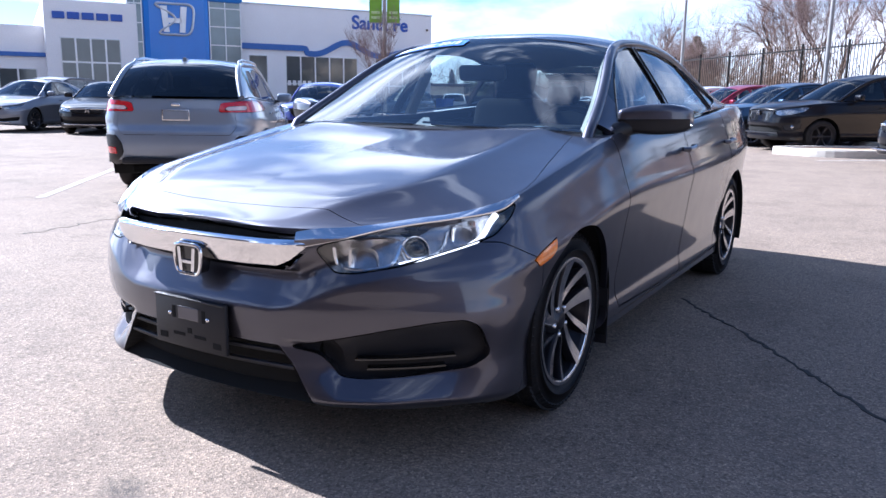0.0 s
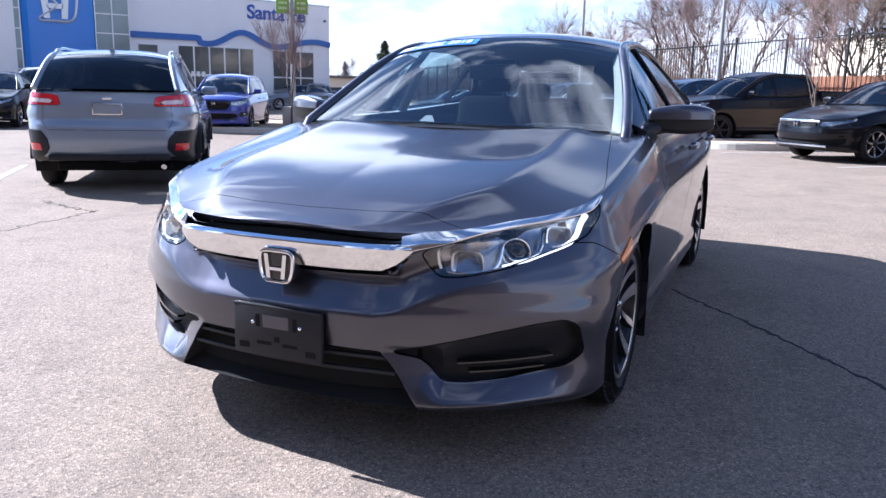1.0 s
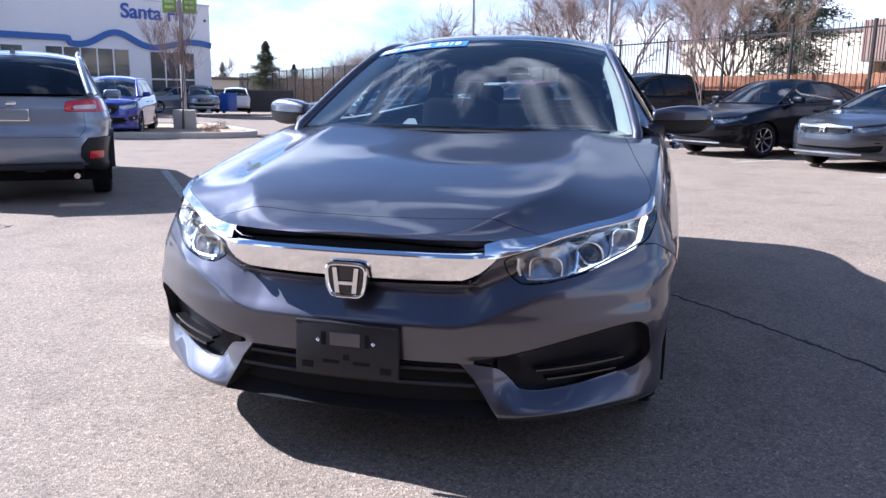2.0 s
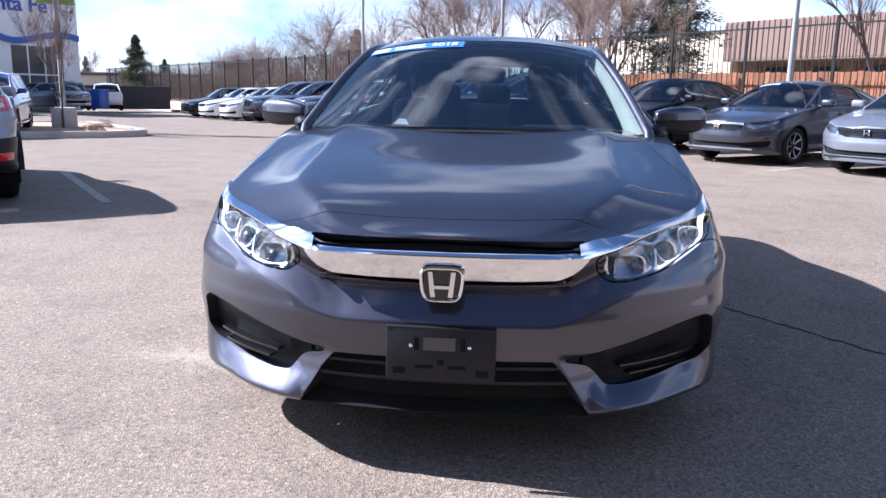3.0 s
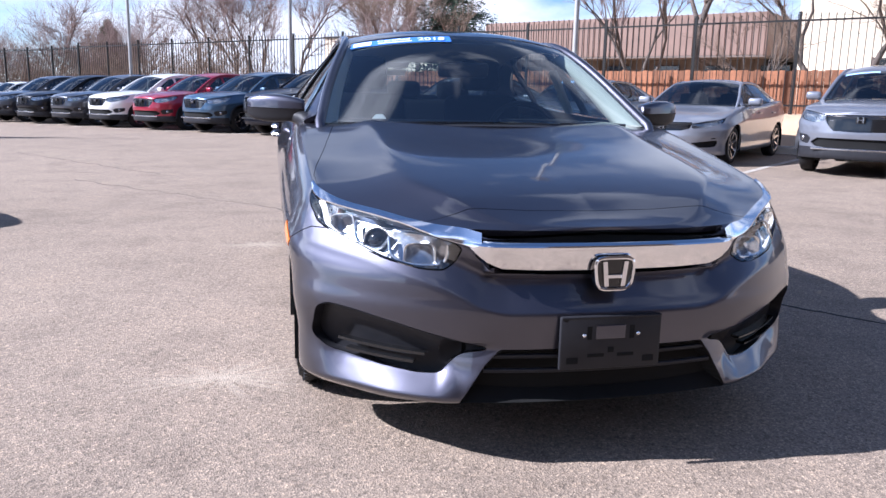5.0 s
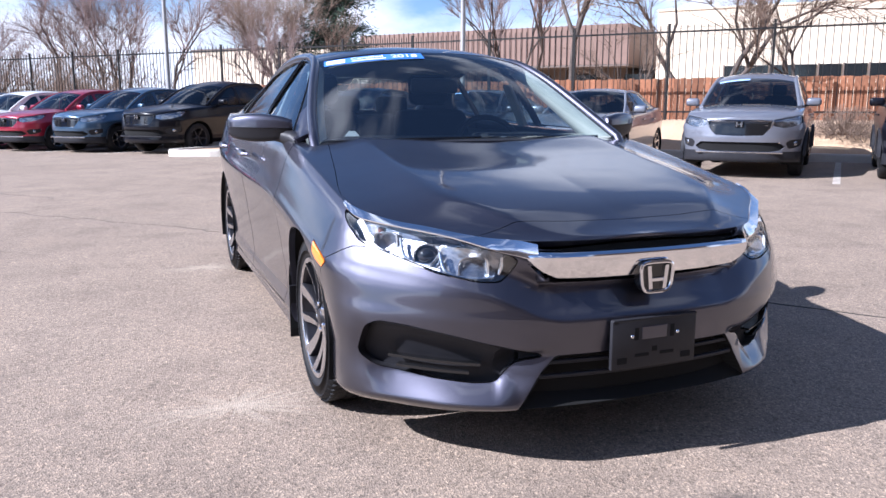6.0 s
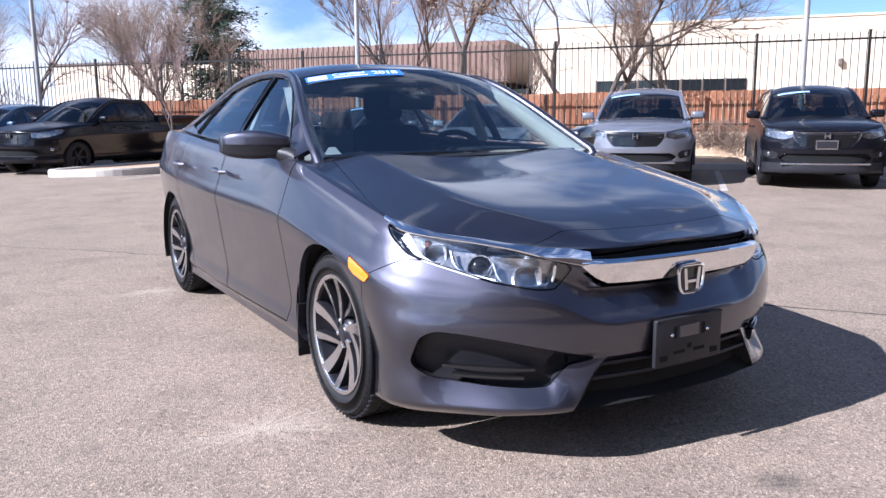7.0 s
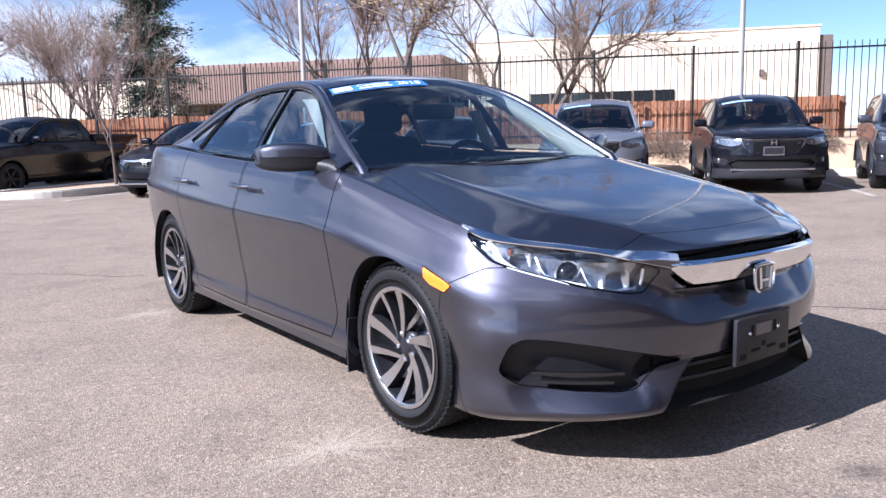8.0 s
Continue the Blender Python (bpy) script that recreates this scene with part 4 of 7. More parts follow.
def bucket(lens, m, skin):
    """Reflector bowls, projector and the bright line in a headlamp."""
    def on(s, z, deep):
        k = np.argmin((skin.Q[:, 0] - s) ** 2 + (skin.Q[:, 1] - z) ** 2)
        p, n = skin.V[k] - skin.N[k] * deep, skin.N[k]
        return Vector((m * p[0], p[1], p[2])), Vector((m * n[0], n[1], n[2]))
    s0, s1 = skin.Q[:, 0].min(), skin.Q[:, 0].max()
    at = lambda f, z, deep: on(s0 + (s1 - s0) * f, z, deep)
    for f, z, r, kind in ((0.20, 0.620, 0.040, 0), (0.46, 0.652, 0.036, 1), (0.68, 0.688, 0.032, 0)):
        c, nrm = at(f, z, 0.034)
        V, F = lathe([(-0.02, r * 1.15), (-0.018, r), (0.012, r * 0.8), (0.022, r * 0.35), (0.023, 0.0)], 28)
        turn = Matrix.Translation(c) @ (-Vector((nrm.x * 0.6, nrm.y - 0.4, 0.0))).normalized().to_track_quat("X", "Z").to_matrix().to_4x4()
        if not kind:  # squared outer and inner bowls
            V = [(a, *((b * h, c2 * h * 0.86) if (h := (b ** 2 + c2 ** 2) ** 0.5 / max(1e-9, (b ** 4 + c2 ** 4) ** 0.25)) else (b, c2))) for a, b, c2 in V]
        mesh_ob("reflector", [turn @ Vector(p) for p in V], F, REFLECT, lens)
        if kind:
            V, F = lathe([(-0.030, 0.0), (-0.028, 0.012), (-0.022, 0.022), (-0.012, 0.029), (0.0, 0.030)], 28)
            mesh_ob("projector", [turn @ Vector(p) for p in V], F, GLOSSB, lens)
    bm = bmesh.new()
    tube(bm, bend([at(f, z, 0.016)[0] for f, z in ((0.06, 0.640), (0.09, 0.596), (0.22, 0.590), (0.33, 0.606), (0.38, 0.655))], 5, False), 0.006, 8)
    part("lamp_trim", bm, REFLECT, lens, smooth=True)
    bm = bmesh.new()
    led = bend([at(f, z, 0.012)[0] for f, z in ((0.36, 0.607), (0.52, 0.625), (0.67, 0.650), (0.76, 0.676), (0.825, 0.706), (0.87, 0.732))], 5, False)
    tube(bm, led, [0.004 + 0.006 * i / (len(led) - 1) for i in range(len(led))], 8)
    part("running_light", bm, RUNLIT, lens, "white running light strip", smooth=True)
    bm = bmesh.new()
    tube(bm, bend([at(f, z, 0.018)[0] for f, z in ((0.38, 0.655), (0.42, 0.622), (0.55, 0.640), (0.60, 0.690))], 5, False), 0.005, 8)
    part("lamp_trim", bm, REFLECT, lens, smooth=True)
    c, nrm = at(0.74, 0.700, 0.036)
    part("turn_bulb", boxed(c.x - 0.009, c.x + 0.009, c.y - 0.009, c.y + 0.009, c.z - 0.013, c.z + 0.013, bev=0.006), DULLA, lens, "dull amber bulb cap")


def cabin_inside(root, fw):
    """Seats, dashboard, wheel and trim seen through the glass."""
    bm = boxed(-0.70, 0.70, 0.52, 0.98, 0.62, 0.89, bev=0.06, seg=3)
    part("dashboard", bm, DASH, root, smooth=True)
    part("instrument_hood", boxed(0.20, 0.55, 0.72, 0.98, 0.86, 0.945, bev=0.03, seg=3), DASH, root, smooth=True)
    part("cabin_floor", boxed(-0.74, 0.74, 0.5, 3.0, 0.24, 0.30), DASH, root)
    for m in (1, -1):
        part("door_liner", boxed(m * 0.76 - 0.03, m * 0.76 + 0.03, 0.55, 2.5, 0.3, 0.93, bev=0.02), DASH, root)
        seat = part("front_seat", boxed(m * 0.36 - 0.25, m * 0.36 + 0.25, 1.28, 1.80, 0.36, 0.56, bev=0.06, seg=3), CLOTH, root, "dark cloth seat", smooth=True)
        part("backrest", boxed(-0.24, 0.24, -0.075, 0.075, 0, 0.64, bev=0.07, seg=3), CLOTH, seat, smooth=True, local=pose(m * 0.36, 1.80, 0.44, -16))
        part("headrest", boxed(-0.13, 0.13, -0.05, 0.05, 0, 0.19, bev=0.045, seg=3), CLOTH, seat, smooth=True, local=pose(m * 0.36, 1.995, 1.085, -8))
        V = []
        for v in np.linspace(0.02, 0.97, 14):
            p = np.array([float(c) for c in fw(np.array(0.955), np.array(v))]) + [0, 0.012, -0.012]
            k = 1.0 - 0.30 * v
            V += [(m * (p[0] + 0.03), p[1], p[2]), (m * p[0], p[1], p[2]), (m * (p[0] - 0.045 * k), p[1] + 0.050, p[2] - 0.02), (m * (p[0] - 0.040 * k), p[1] + 0.165 * k, p[2] - 0.02), (m * (p[0] + 0.02), p[1] + 0.18, p[2] - 0.02)]
        mesh_ob("a_pillar_trim", V, [(5 * i + k, 5 * i + k + 1, 5 * i + k + 6, 5 * i + k + 5) for i in range(13) for k in range(4)], TRIM, root, "pale A-pillar trim")
        part("b_pillar_trim", boxed(-0.012, 0.012, -0.045, 0.045, -0.14, 0.12, bev=0.008), TRIM, root, "pale B-pillar trim", local=pose(m * 0.665, 1.385, 1.09, 0, -m * 26, 0))
    bench = part("rear_bench", boxed(-0.62, 0.62, 2.15, 2.55, 0.36, 0.58, bev=0.06, seg=3), CLOTH, root, smooth=True)
    part("bench_back", boxed(-0.62, 0.62, -0.07, 0.07, 0, 0.55, bev=0.06, seg=3), CLOTH, bench, smooth=True, local=pose(0, 2.58, 0.50, -20))
    for x in (-0.36, 0, 0.36):
        part("rear_headrest", boxed(-0.12, 0.12, -0.05, 0.05, 0, 0.13, bev=0.045, seg=3), CLOTH, bench, smooth=True, local=pose(x, 2.76, 1.02, -10))
    part("parcel_shelf", boxed(-0.6, 0.6, 2.72, 3.12, 0.985, 1.005), DASH, root)
    wheel_ = bmesh.new()
    pts = [(0.19 * math.cos(a), 0, 0.19 * math.sin(a)) for a in np.linspace(0, 2 * math.pi, 33)]
    tube(wheel_, pts, 0.016, 8, False)
    box(wheel_, -0.18, 0.18, -0.012, 0.012, -0.03, 0.03)
    part("steering_wheel", wheel_, DASH, root, smooth=True, local=pose(0.36, 1.06, 0.845, -24))
    part("rear_view_mirror", boxed(-0.125, 0.125, -0.02, 0.02, -0.038, 0.038, bev=0.018), BLACKP, root, smooth=True, local=pose(-0.01, 0.93, 1.175, 10))
    sheet_ = bmesh.new()
    for za in (0.0, 0.55):
        sheet_.faces.new([sheet_.verts.new((x, 2.40 + 0.22 * k, 1.262 - 0.082 * k)) for x, k in ((-0.40, za), (-0.02, za), (-0.02, za + 0.42), (-0.40, za + 0.42))])
    part("rear_window_label", sheet_, WHITEL, root, "pale printed strip on the rear window")
    paper = bmesh.new()
    a = [paper.verts.new(p) for p in ((-0.47, 1.02, 0.905), (-0.35, 1.02, 0.905), (-0.385, 1.05, 0.955), (-0.42, 1.05, 0.955))]
    paper.faces.new(a)
    part("dash_paper", paper, WHITEL, root, "folded white paper on the dashboard")


def mirrors(root):
    for m in (1, -1):
        P = []
        nu, nv = 18, 28
        for i in range(nu):
            u = i / (nu - 1)
            r = (0.80 + 0.20 * u) * math.sin(math.pi * min(0.999, 0.10 + 0.87 * u)) ** 0.30
            x = 0.785 + 0.243 * u
            row = []
            for k in range(nv):
                a = 2 * math.pi * k / nv
                cy, cz = math.cos(a), math.sin(a)
                yy = 0.635 + 0.135 * u + 0.078 * r * (abs(cy) ** 0.45) * (1 if cy > 0 else -1) * (0.65 if cy > 0 else 1.0) * (1.0 if cz > -0.2 else 0.86)
                zz = 0.985 + 0.004 * u + 0.066 * r * (abs(cz) ** 0.5) * (1 if cz > 0 else -1)
                row.append((m * x, yy, zz))
            P.append(row)
        V = [p for row in P for p in row]
        F = [(i * nv + k, i * nv + (k + 1) % nv, (i + 1) * nv + (k + 1) % nv, (i + 1) * nv + k) for i in range(nu - 1) for k in range(nv)]
        F += [tuple(range(nv))[::-1], tuple((nu - 1) * nv + k for k in range(nv))]
        if m < 0:
            F = [f[::-1] for f in F]
        low = [f for f in F if sum(V[i][2] for i in f) / len(f) < 0.980]
        mir = mesh_ob("wing_mirror", V, [f for f in F if f not in low], GREY, root, "dark grey door mirror with black underside")
        mesh_ob("mirror_underside", [(p[0], p[1], p[2] - 0.002) for p in V], low, BLACKP, mir)
        bm = bmesh.new()
        tube(bm, [(m * 0.765, 0.545, 0.925), (m * 0.785, 0.585, 0.940), (m * 0.815, 0.64, 0.952), (m * 0.86, 0.68, 0.958)], [0.034, 0.034, 0.032, 0.026], 10)
        part("mirror_foot", bm, BLACKP, mir, smooth=True)
        part("mirror_glass", boxed(-0.085, 0.085, -0.004, 0.004, -0.045, 0.045, bev=0.003), CHROME, mir, local=pose(m * 0.925, 0.765, 0.988, 0, 0, m * 31))


def badge(root):
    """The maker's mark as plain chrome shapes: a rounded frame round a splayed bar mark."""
    y = -0.878
    pts = bend([(-0.050, 0.618), (0.0, 0.6235), (0.050, 0.618), (0.0545, 0.58), (0.042, 0.540), (0.0, 0.5345), (-0.042, 0.540), (-0.0545, 0.58)], 5)
    bm = bmesh.new()
    tube(bm, [(p[0], y, p[1]) for p in pts] + [(pts[0][0], y, pts[0][1])], 0.0055, 8, False)
    b = part("emblem", bm, CHROME, root, "chrome emblem in a rounded frame", smooth=True)
    bm = bmesh.new()
    face = bm.faces.new([bm.verts.new((p[0] * 0.99, y + 0.002, p[1])) for p in pts])
    r = bmesh.ops.extrude_face_region(bm, geom=[face])
    bmesh.ops.translate(bm, verts=[v for v in r["geom"] if isinstance(v, bmesh.types.BMVert)], vec=(0, 0.035, 0))
    bmesh.ops.recalc_face_normals(bm, faces=bm.faces)
    part("emblem_ground", bm, GLOSSB, b)
    for m in (1, -1):
        bm = bmesh.new()
        f = [(m * 0.0255, 0.614), (m * 0.0380, 0.614), (m * 0.0305, 0.544), (m * 0.0175, 0.544)]
        a = [bm.verts.new((p, y - 0.006, q)) for p, q in f]
        c = [bm.verts.new((p, y + 0.005, q)) for p, q in f]
        bm.faces.new(a)
        for k in range(4):
            bm.faces.new((a[k], a[(k + 1) % 4], c[(k + 1) % 4], c[k]))
        bmesh.ops.recalc_face_normals(bm, faces=bm.faces)
        part("emblem_bar", bm, BLADE, b)
    part("emblem_cross", boxed(-0.021, 0.021, y - 0.005, y + 0.005, 0.566, 0.577, bev=0.002), BLADE, b)


def bracket(root):
    """An empty black plate holder."""
    y = -0.884
    b = part("plate_bracket", boxed(-0.152, 0.152, y, y + 0.016, 0.304, 0.460, bev=0.006), BLACKP, root, "empty black plastic plate bracket", smooth=True)
    part("bracket_rim", boxed(-0.150, 0.150, y - 0.003, y + 0.004, 0.452, 0.459, bev=0.002), BLACKP, b)
    part("bracket_window", boxed(-0.048, 0.042, y - 0.002, y + 0.004, 0.392, 0.433, bev=0.003), GREY, b, "raised grey field")
    for x, z, w, h in ((-0.045, 0.345, 0.05, 0.010), (0.045, 0.345, 0.05, 0.010), (-0.115, 0.332, 0.034, 0.018), (0.115, 0.330, 0.034, 0.018), (0.0, 0.360, 0.018, 0.016)):
        part("bracket_slot", boxed(x - w / 2, x + w / 2, y - 0.001, y + 0.01, z - h / 2, z + h / 2), DARK, b)
    for x in (-0.066, 0.062):
        part("bracket_slot", boxed(x - 0.007, x + 0.007, y - 0.001, y + 0.01, 0.392, 0.430), DARK, b)
    for x in (-0.082, 0.080):
        V, F = lathe([(-0.006, 0.0), (-0.005, 0.005), (0, 0.006)], 10)
        mesh_ob("screw", [(p[1] + x, p[0] + y, p[2] + 0.405) for p in V], F, CHROME, b)


def sticker(root, fw):
    """The blue dealer strip at the top of the windscreen."""
    blue = pbr("sticker blue", (0.05, 0.18, 0.62), 0.5, var=0.04)
    white = pbr("sticker white", (0.75, 0.80, 0.88), 0.5, var=0.03)

    def at(x, v, lift):
        rx = 0.60
        u = abs(x) / rx
        a = fw(np.array(u), np.array(v))
        return Vector((math.copysign(float(a[0]), x), float(a[1]) - lift * 0.5, float(a[2]) + lift * 0.8))

    def quad(name, x0, x1, v0, v1, mat_, parent, lift):
        n = 10
        V = [at(x0 + (x1 - x0) * i / n, v, lift) for i in range(n + 1) for v in (v0, v1)]
        return mesh_ob(name, V, [(2 * i, 2 * i + 2, 2 * i + 3, 2 * i + 1) for i in range(n)], mat_, parent)
    base = quad("windscreen_sticker", -0.555, -0.085, 0.855, 0.955, blue, root, 0.006)
    base["label"] = "blue dealer strip with white year"
    quad("sticker_mark", -0.545, -0.46, 0.87, 0.935, white, base, 0.008)
    quad("sticker_bar", -0.43, -0.27, 0.872, 0.888, white, base, 0.008)
    for nm, text, size, x0, x1, v0 in (("sticker_year", "2018", 0.062, -0.245, -0.095, 0.875), ("sticker_word", "Certified", 0.042, -0.435, -0.265, 0.902)):
        cu = bpy.data.curves.new(nm, "FONT")
        cu.body, cu.size, cu.extrude, cu.offset = text, size, 0.0005, 0.0008
        cu.materials.append(white)
        o = new(nm, cu)
        o.parent = base
        a, b, c = at(x0, v0, 0.010), at(x1, v0, 0.010), at(x0, v0 + 0.05, 0.010)
        ex = (b - a).normalized()
        ez = ex.cross((c - a)).normalized()
        ey = ez.cross(ex)
        o.matrix_local = Matrix.Translation(a) @ Matrix((ex, ey, ez)).transposed().to_4x4() @ Matrix.Diagonal((1.05, 0.85, 1, 1))


WHEEL_A = wheel(0.308, 0.205, 10, (ALLOY, ALLOYD), rim_r=0.218)
build_sedan()
for o in (*WHEEL_A.children_recursive, WHEEL_A):
    bpy.data.objects.remove(o)


# ---- ground ----
AX, BX = Vector((0.6606, -0.7507, 0)), Vector((0.7507, 0.6606, 0))   # along and across the parking rows


def lot(a, b, z=0.0):
    return AX * a + BX * b + Vector((0, 0, z))


def ease(t):
    t = min(max(t, 0.0), 1.0)
    return t * t * (3 - 2 * t)


def rise(a, b):
    """The lot climbs a little towards the fence and falls off along it; then a sand bank."""
    fall = min(max(-14.0 - a, 0.0), 40.0)
    z = 0.085 * ease((b - 2.0) / 9.0) * ease((a + 15.0) / 6.0) - 0.011 * fall * ease((b - 3.0) / 5.0)
    e = 13.6 if a > -12.0 else 14.4
    return z + 0.70 * ease((b - e) / 1.6)


def asphalt_mat():
    """Worn asphalt: pale binder, light and dark chips, broad patches, soft tyre bands."""
    m = bpy.data.materials.new("asphalt")
    m.use_nodes = True
    n, l = m.node_tree.nodes, m.node_tree.links
    b = n["Principled BSDF"]
    b.inputs["Roughness"].default_value = 0.86
    b.inputs["Specular IOR Level"].default_value = 0.3
    co = n.new("ShaderNodeTexCoord")

    def noise_(scale, detail, rough=0.5):
        t = n.new("ShaderNodeTexNoise")
        t.inputs["Scale"].default_value, t.inputs["Detail"].default_value, t.inputs["Roughness"].default_value = scale, detail, rough
        l.new(co.outputs["Object"], t.inputs["Vector"])
        return t.outputs["Fac"]

    def ramp(src, stops):
        r = n.new("ShaderNodeValToRGB")
        while len(r.color_ramp.elements) < len(stops):
            r.color_ramp.elements.new(0.5)
        for e, (p, c) in zip(r.color_ramp.elements, stops):
            e.position, e.color = p, (*c, 1)
        l.new(src, r.inputs["Fac"])
        return r.outputs["Color"]

    def mix(kind, fac, a, c):
        x = n.new("ShaderNodeMix")
        x.data_type, x.blend_type = "RGBA", kind
        if isinstance(fac, float):
            x.inputs["Factor"].default_value = fac
        else:
            l.new(fac, x.inputs["Factor"])
        l.new(a, x.inputs["A"])
        l.new(c, x.inputs["B"])
        return x.outputs["Result"]
    base = ramp(noise_(0.35, 6, 0.6), [(0.3, (0.222, 0.178, 0.146)), (0.5, (0.254, 0.204, 0.168)), (0.72, (0.277, 0.223, 0.183))])
    vor = n.new("ShaderNodeTexVoronoi")
    vor.inputs["Scale"].default_value = 165
    l.new(co.outputs["Object"], vor.inputs["Vector"])
    chips = ramp(vor.outputs["Color"], [(0.12, (0.40, 0.39, 0.385)), (0.36, (0.81, 0.785, 0.75)), (0.60, (1.0, 0.965, 0.92)), (0.78, (1.36, 1.30, 1.20)), (0.92, (2.1, 2.02, 1.86))])
    col = mix("MULTIPLY", 0.68, base, chips)
    vor2 = n.new("ShaderNodeTexVoronoi")
    vor2.inputs["Scale"].default_value = 78
    l.new(co.outputs["Object"], vor2.inputs["Vector"])
    big = ramp(vor2.outputs["Color"], [(0.0, (0.40, 0.40, 0.41)), (0.20, (0.62, 0.61, 0.60)), (0.27, (1, 1, 1)), (0.78, (1, 1, 1)), (0.86, (1.35, 1.32, 1.26)), (1.0, (1.8, 1.75, 1.65))])
    col = mix("MULTIPLY", 0.6, col, big)
    grit = ramp(noise_(340, 3, 0.7), [(0.34, (0.46, 0.46, 0.455)), (0.5, (1, 0.995, 0.985)), (0.66, (1.55, 1.53, 1.46))])
    col = mix("MULTIPLY", 0.6, col, grit)
    blot = ramp(noise_(1.9, 7, 0.65), [(0.36, (0.80, 0.79, 0.79)), (0.5, (1, 1, 1)), (0.66, (1.08, 1.06, 1.04))])
    col = mix("MULTIPLY", 0.8, col, blot)
    dust = ramp(noise_(0.5, 2), [(0.0, (0.38, 0.32, 0.25)), (1.0, (0.44, 0.375, 0.30))])
    oil = ramp(noise_(3.0, 3), [(0.0, (0.035, 0.031, 0.029)), (1.0, (0.075, 0.066, 0.060))])
    # two scuffs of pale dust thrown out in streaks, and an oil spot
    for cx, cy, rx, ry, tone in ((-1.17, 0.045, 0.62, 0.30, dust), (-1.06, 2.77, 0.60, 0.26, dust), (0.078, -1.235, 0.15, 0.11, oil)):
        mp = n.new("ShaderNodeMapping")
        mp.inputs["Location"].default_value = (-cx / rx, -cy / ry, 0)
        mp.inputs["Scale"].default_value = (1 / rx, 1 / ry, 1)
        l.new(co.outputs["Object"], mp.inputs["Vector"])
        ln = n.new("ShaderNodeVectorMath")
        ln.operation = "LENGTH"
        l.new(mp.outputs["Vector"], ln.inputs[0])
        nrm = n.new("ShaderNodeVectorMath")
        nrm.operation = "NORMALIZE"
        l.new(mp.outputs["Vector"], nrm.inputs[0])
        nz = n.new("ShaderNodeTexNoise")
        nz.inputs["Scale"].default_value, nz.inputs["Detail"].default_value = (2.2, 8) if tone is oil else (4.5, 3)
        l.new((mp if tone is oil else nrm).outputs["Vector"], nz.inputs["Vector"])
        reach = n.new("ShaderNodeMapRange")
        reach.inputs["From Min"].default_value, reach.inputs["From Max"].default_value = 0.38, 0.66
        reach.inputs["To Min"].default_value, reach.inputs["To Max"].default_value = (0.6, 1.0) if tone is oil else (0.12, 1.0)
        l.new(nz.outputs["Fac"], reach.inputs["Value"])
        ratio = n.new("ShaderNodeMath")
        ratio.operation = "DIVIDE"
        l.new(ln.outputs["Value"], ratio.inputs[0])
        l.new(reach.outputs["Result"], ratio.inputs[1])
        fall = n.new("ShaderNodeMapRange")
        fall.inputs["To Min"].default_value, fall.inputs["To Max"].default_value = (0.95, 0.0) if tone is oil else (0.85, 0.0)
        l.new(ratio.outputs["Value"], fall.inputs["Value"])
        flick = n.new("ShaderNodeMapRange")
        flick.inputs["From Min"].default_value, flick.inputs["From Max"].default_value = 0.35, 0.6
        flick.inputs["To Min"].default_value = 0.35
        l.new(noise_(38, 4, 0.7), flick.inputs["Value"])
        c = n.new("ShaderNodeMath")
        c.operation, c.use_clamp = "MULTIPLY", True
        l.new(fall.outputs["Result"], c.inputs[0])
        l.new(flick.outputs["Result"], c.inputs[1])
        col = mix("MIX", c.outputs["Value"], col, tone)
    l.new(col, b.inputs["Base Color"])
    bp = n.new("ShaderNodeBump")
    bp.inputs["Strength"].default_value, bp.inputs["Distance"].default_value = 0.40, 0.006
    l.new(vor.outputs["Distance"], bp.inputs["Height"])
    l.new(bp.outputs["Normal"], b.inputs["Normal"])
    return m


def sheet(name, fun, nu, nv, material, parent=None, label=""):
    V = [fun(i / nu, j / nv) for i in range(nu + 1) for j in range(nv + 1)]
    F = [(i * (nv + 1) + j, (i + 1) * (nv + 1) + j, (i + 1) * (nv + 1) + j + 1, i * (nv + 1) + j + 1) for i in range(nu) for j in range(nv)]
    return mesh_ob(name, V, F, material, parent, label)


def spread(t, near, far):
    """Even steps near the middle, long ones far out."""
    k = 2 * t - 1
    return math.copysign(near * abs(k) + (far - near) * abs(k) ** 6, k)


ASPHALT = asphalt_mat()
tagged(sheet("ground", lambda u, v: lot(spread(u, 45, 900) - 10, spread(v, 40, 900) + 6, rise(spread(u, 45, 900) - 10, min(spread(v, 40, 900) + 6, 13.5))), 90, 100, ASPHALT), "worn sunlit asphalt of a parking lot", "ground", kind="structure")
SAND = pbr("sandy soil", (0.46, 0.32, 0.21), 0.95, var=0.18, scale=1.3, fine=0.3, fscale=60, bump=0.8, bscale=40)
tagged(sheet("sand_bank", lambda u, v: lot(-70 + 130 * u, (13.62 if -70 + 130 * u > -12 else 14.42) + 160 * v ** 2.6, rise(-70 + 130 * u, (13.62 if -70 + 130 * u > -12 else 14.42) + 160 * v ** 2.6) + 0.02 + 0.02 * math.sin(37 * u) * v), 130, 40, SAND), "bare tan soil bank under the fence", "soil", kind="structure")
CONCRETE = pbr("kerb concrete", (0.50, 0.46, 0.41), 0.85, var=0.12, scale=4, fine=0.2, fscale=120, bump=0.4, bscale=90)
LINE = pbr("worn line paint", (0.37, 0.33, 0.29), 0.85, var=0.25, scale=8, fine=0.3, fscale=90)
CRACK = pbr("crack filler", (0.035, 0.032, 0.03), 0.8, var=0.2, scale=30)


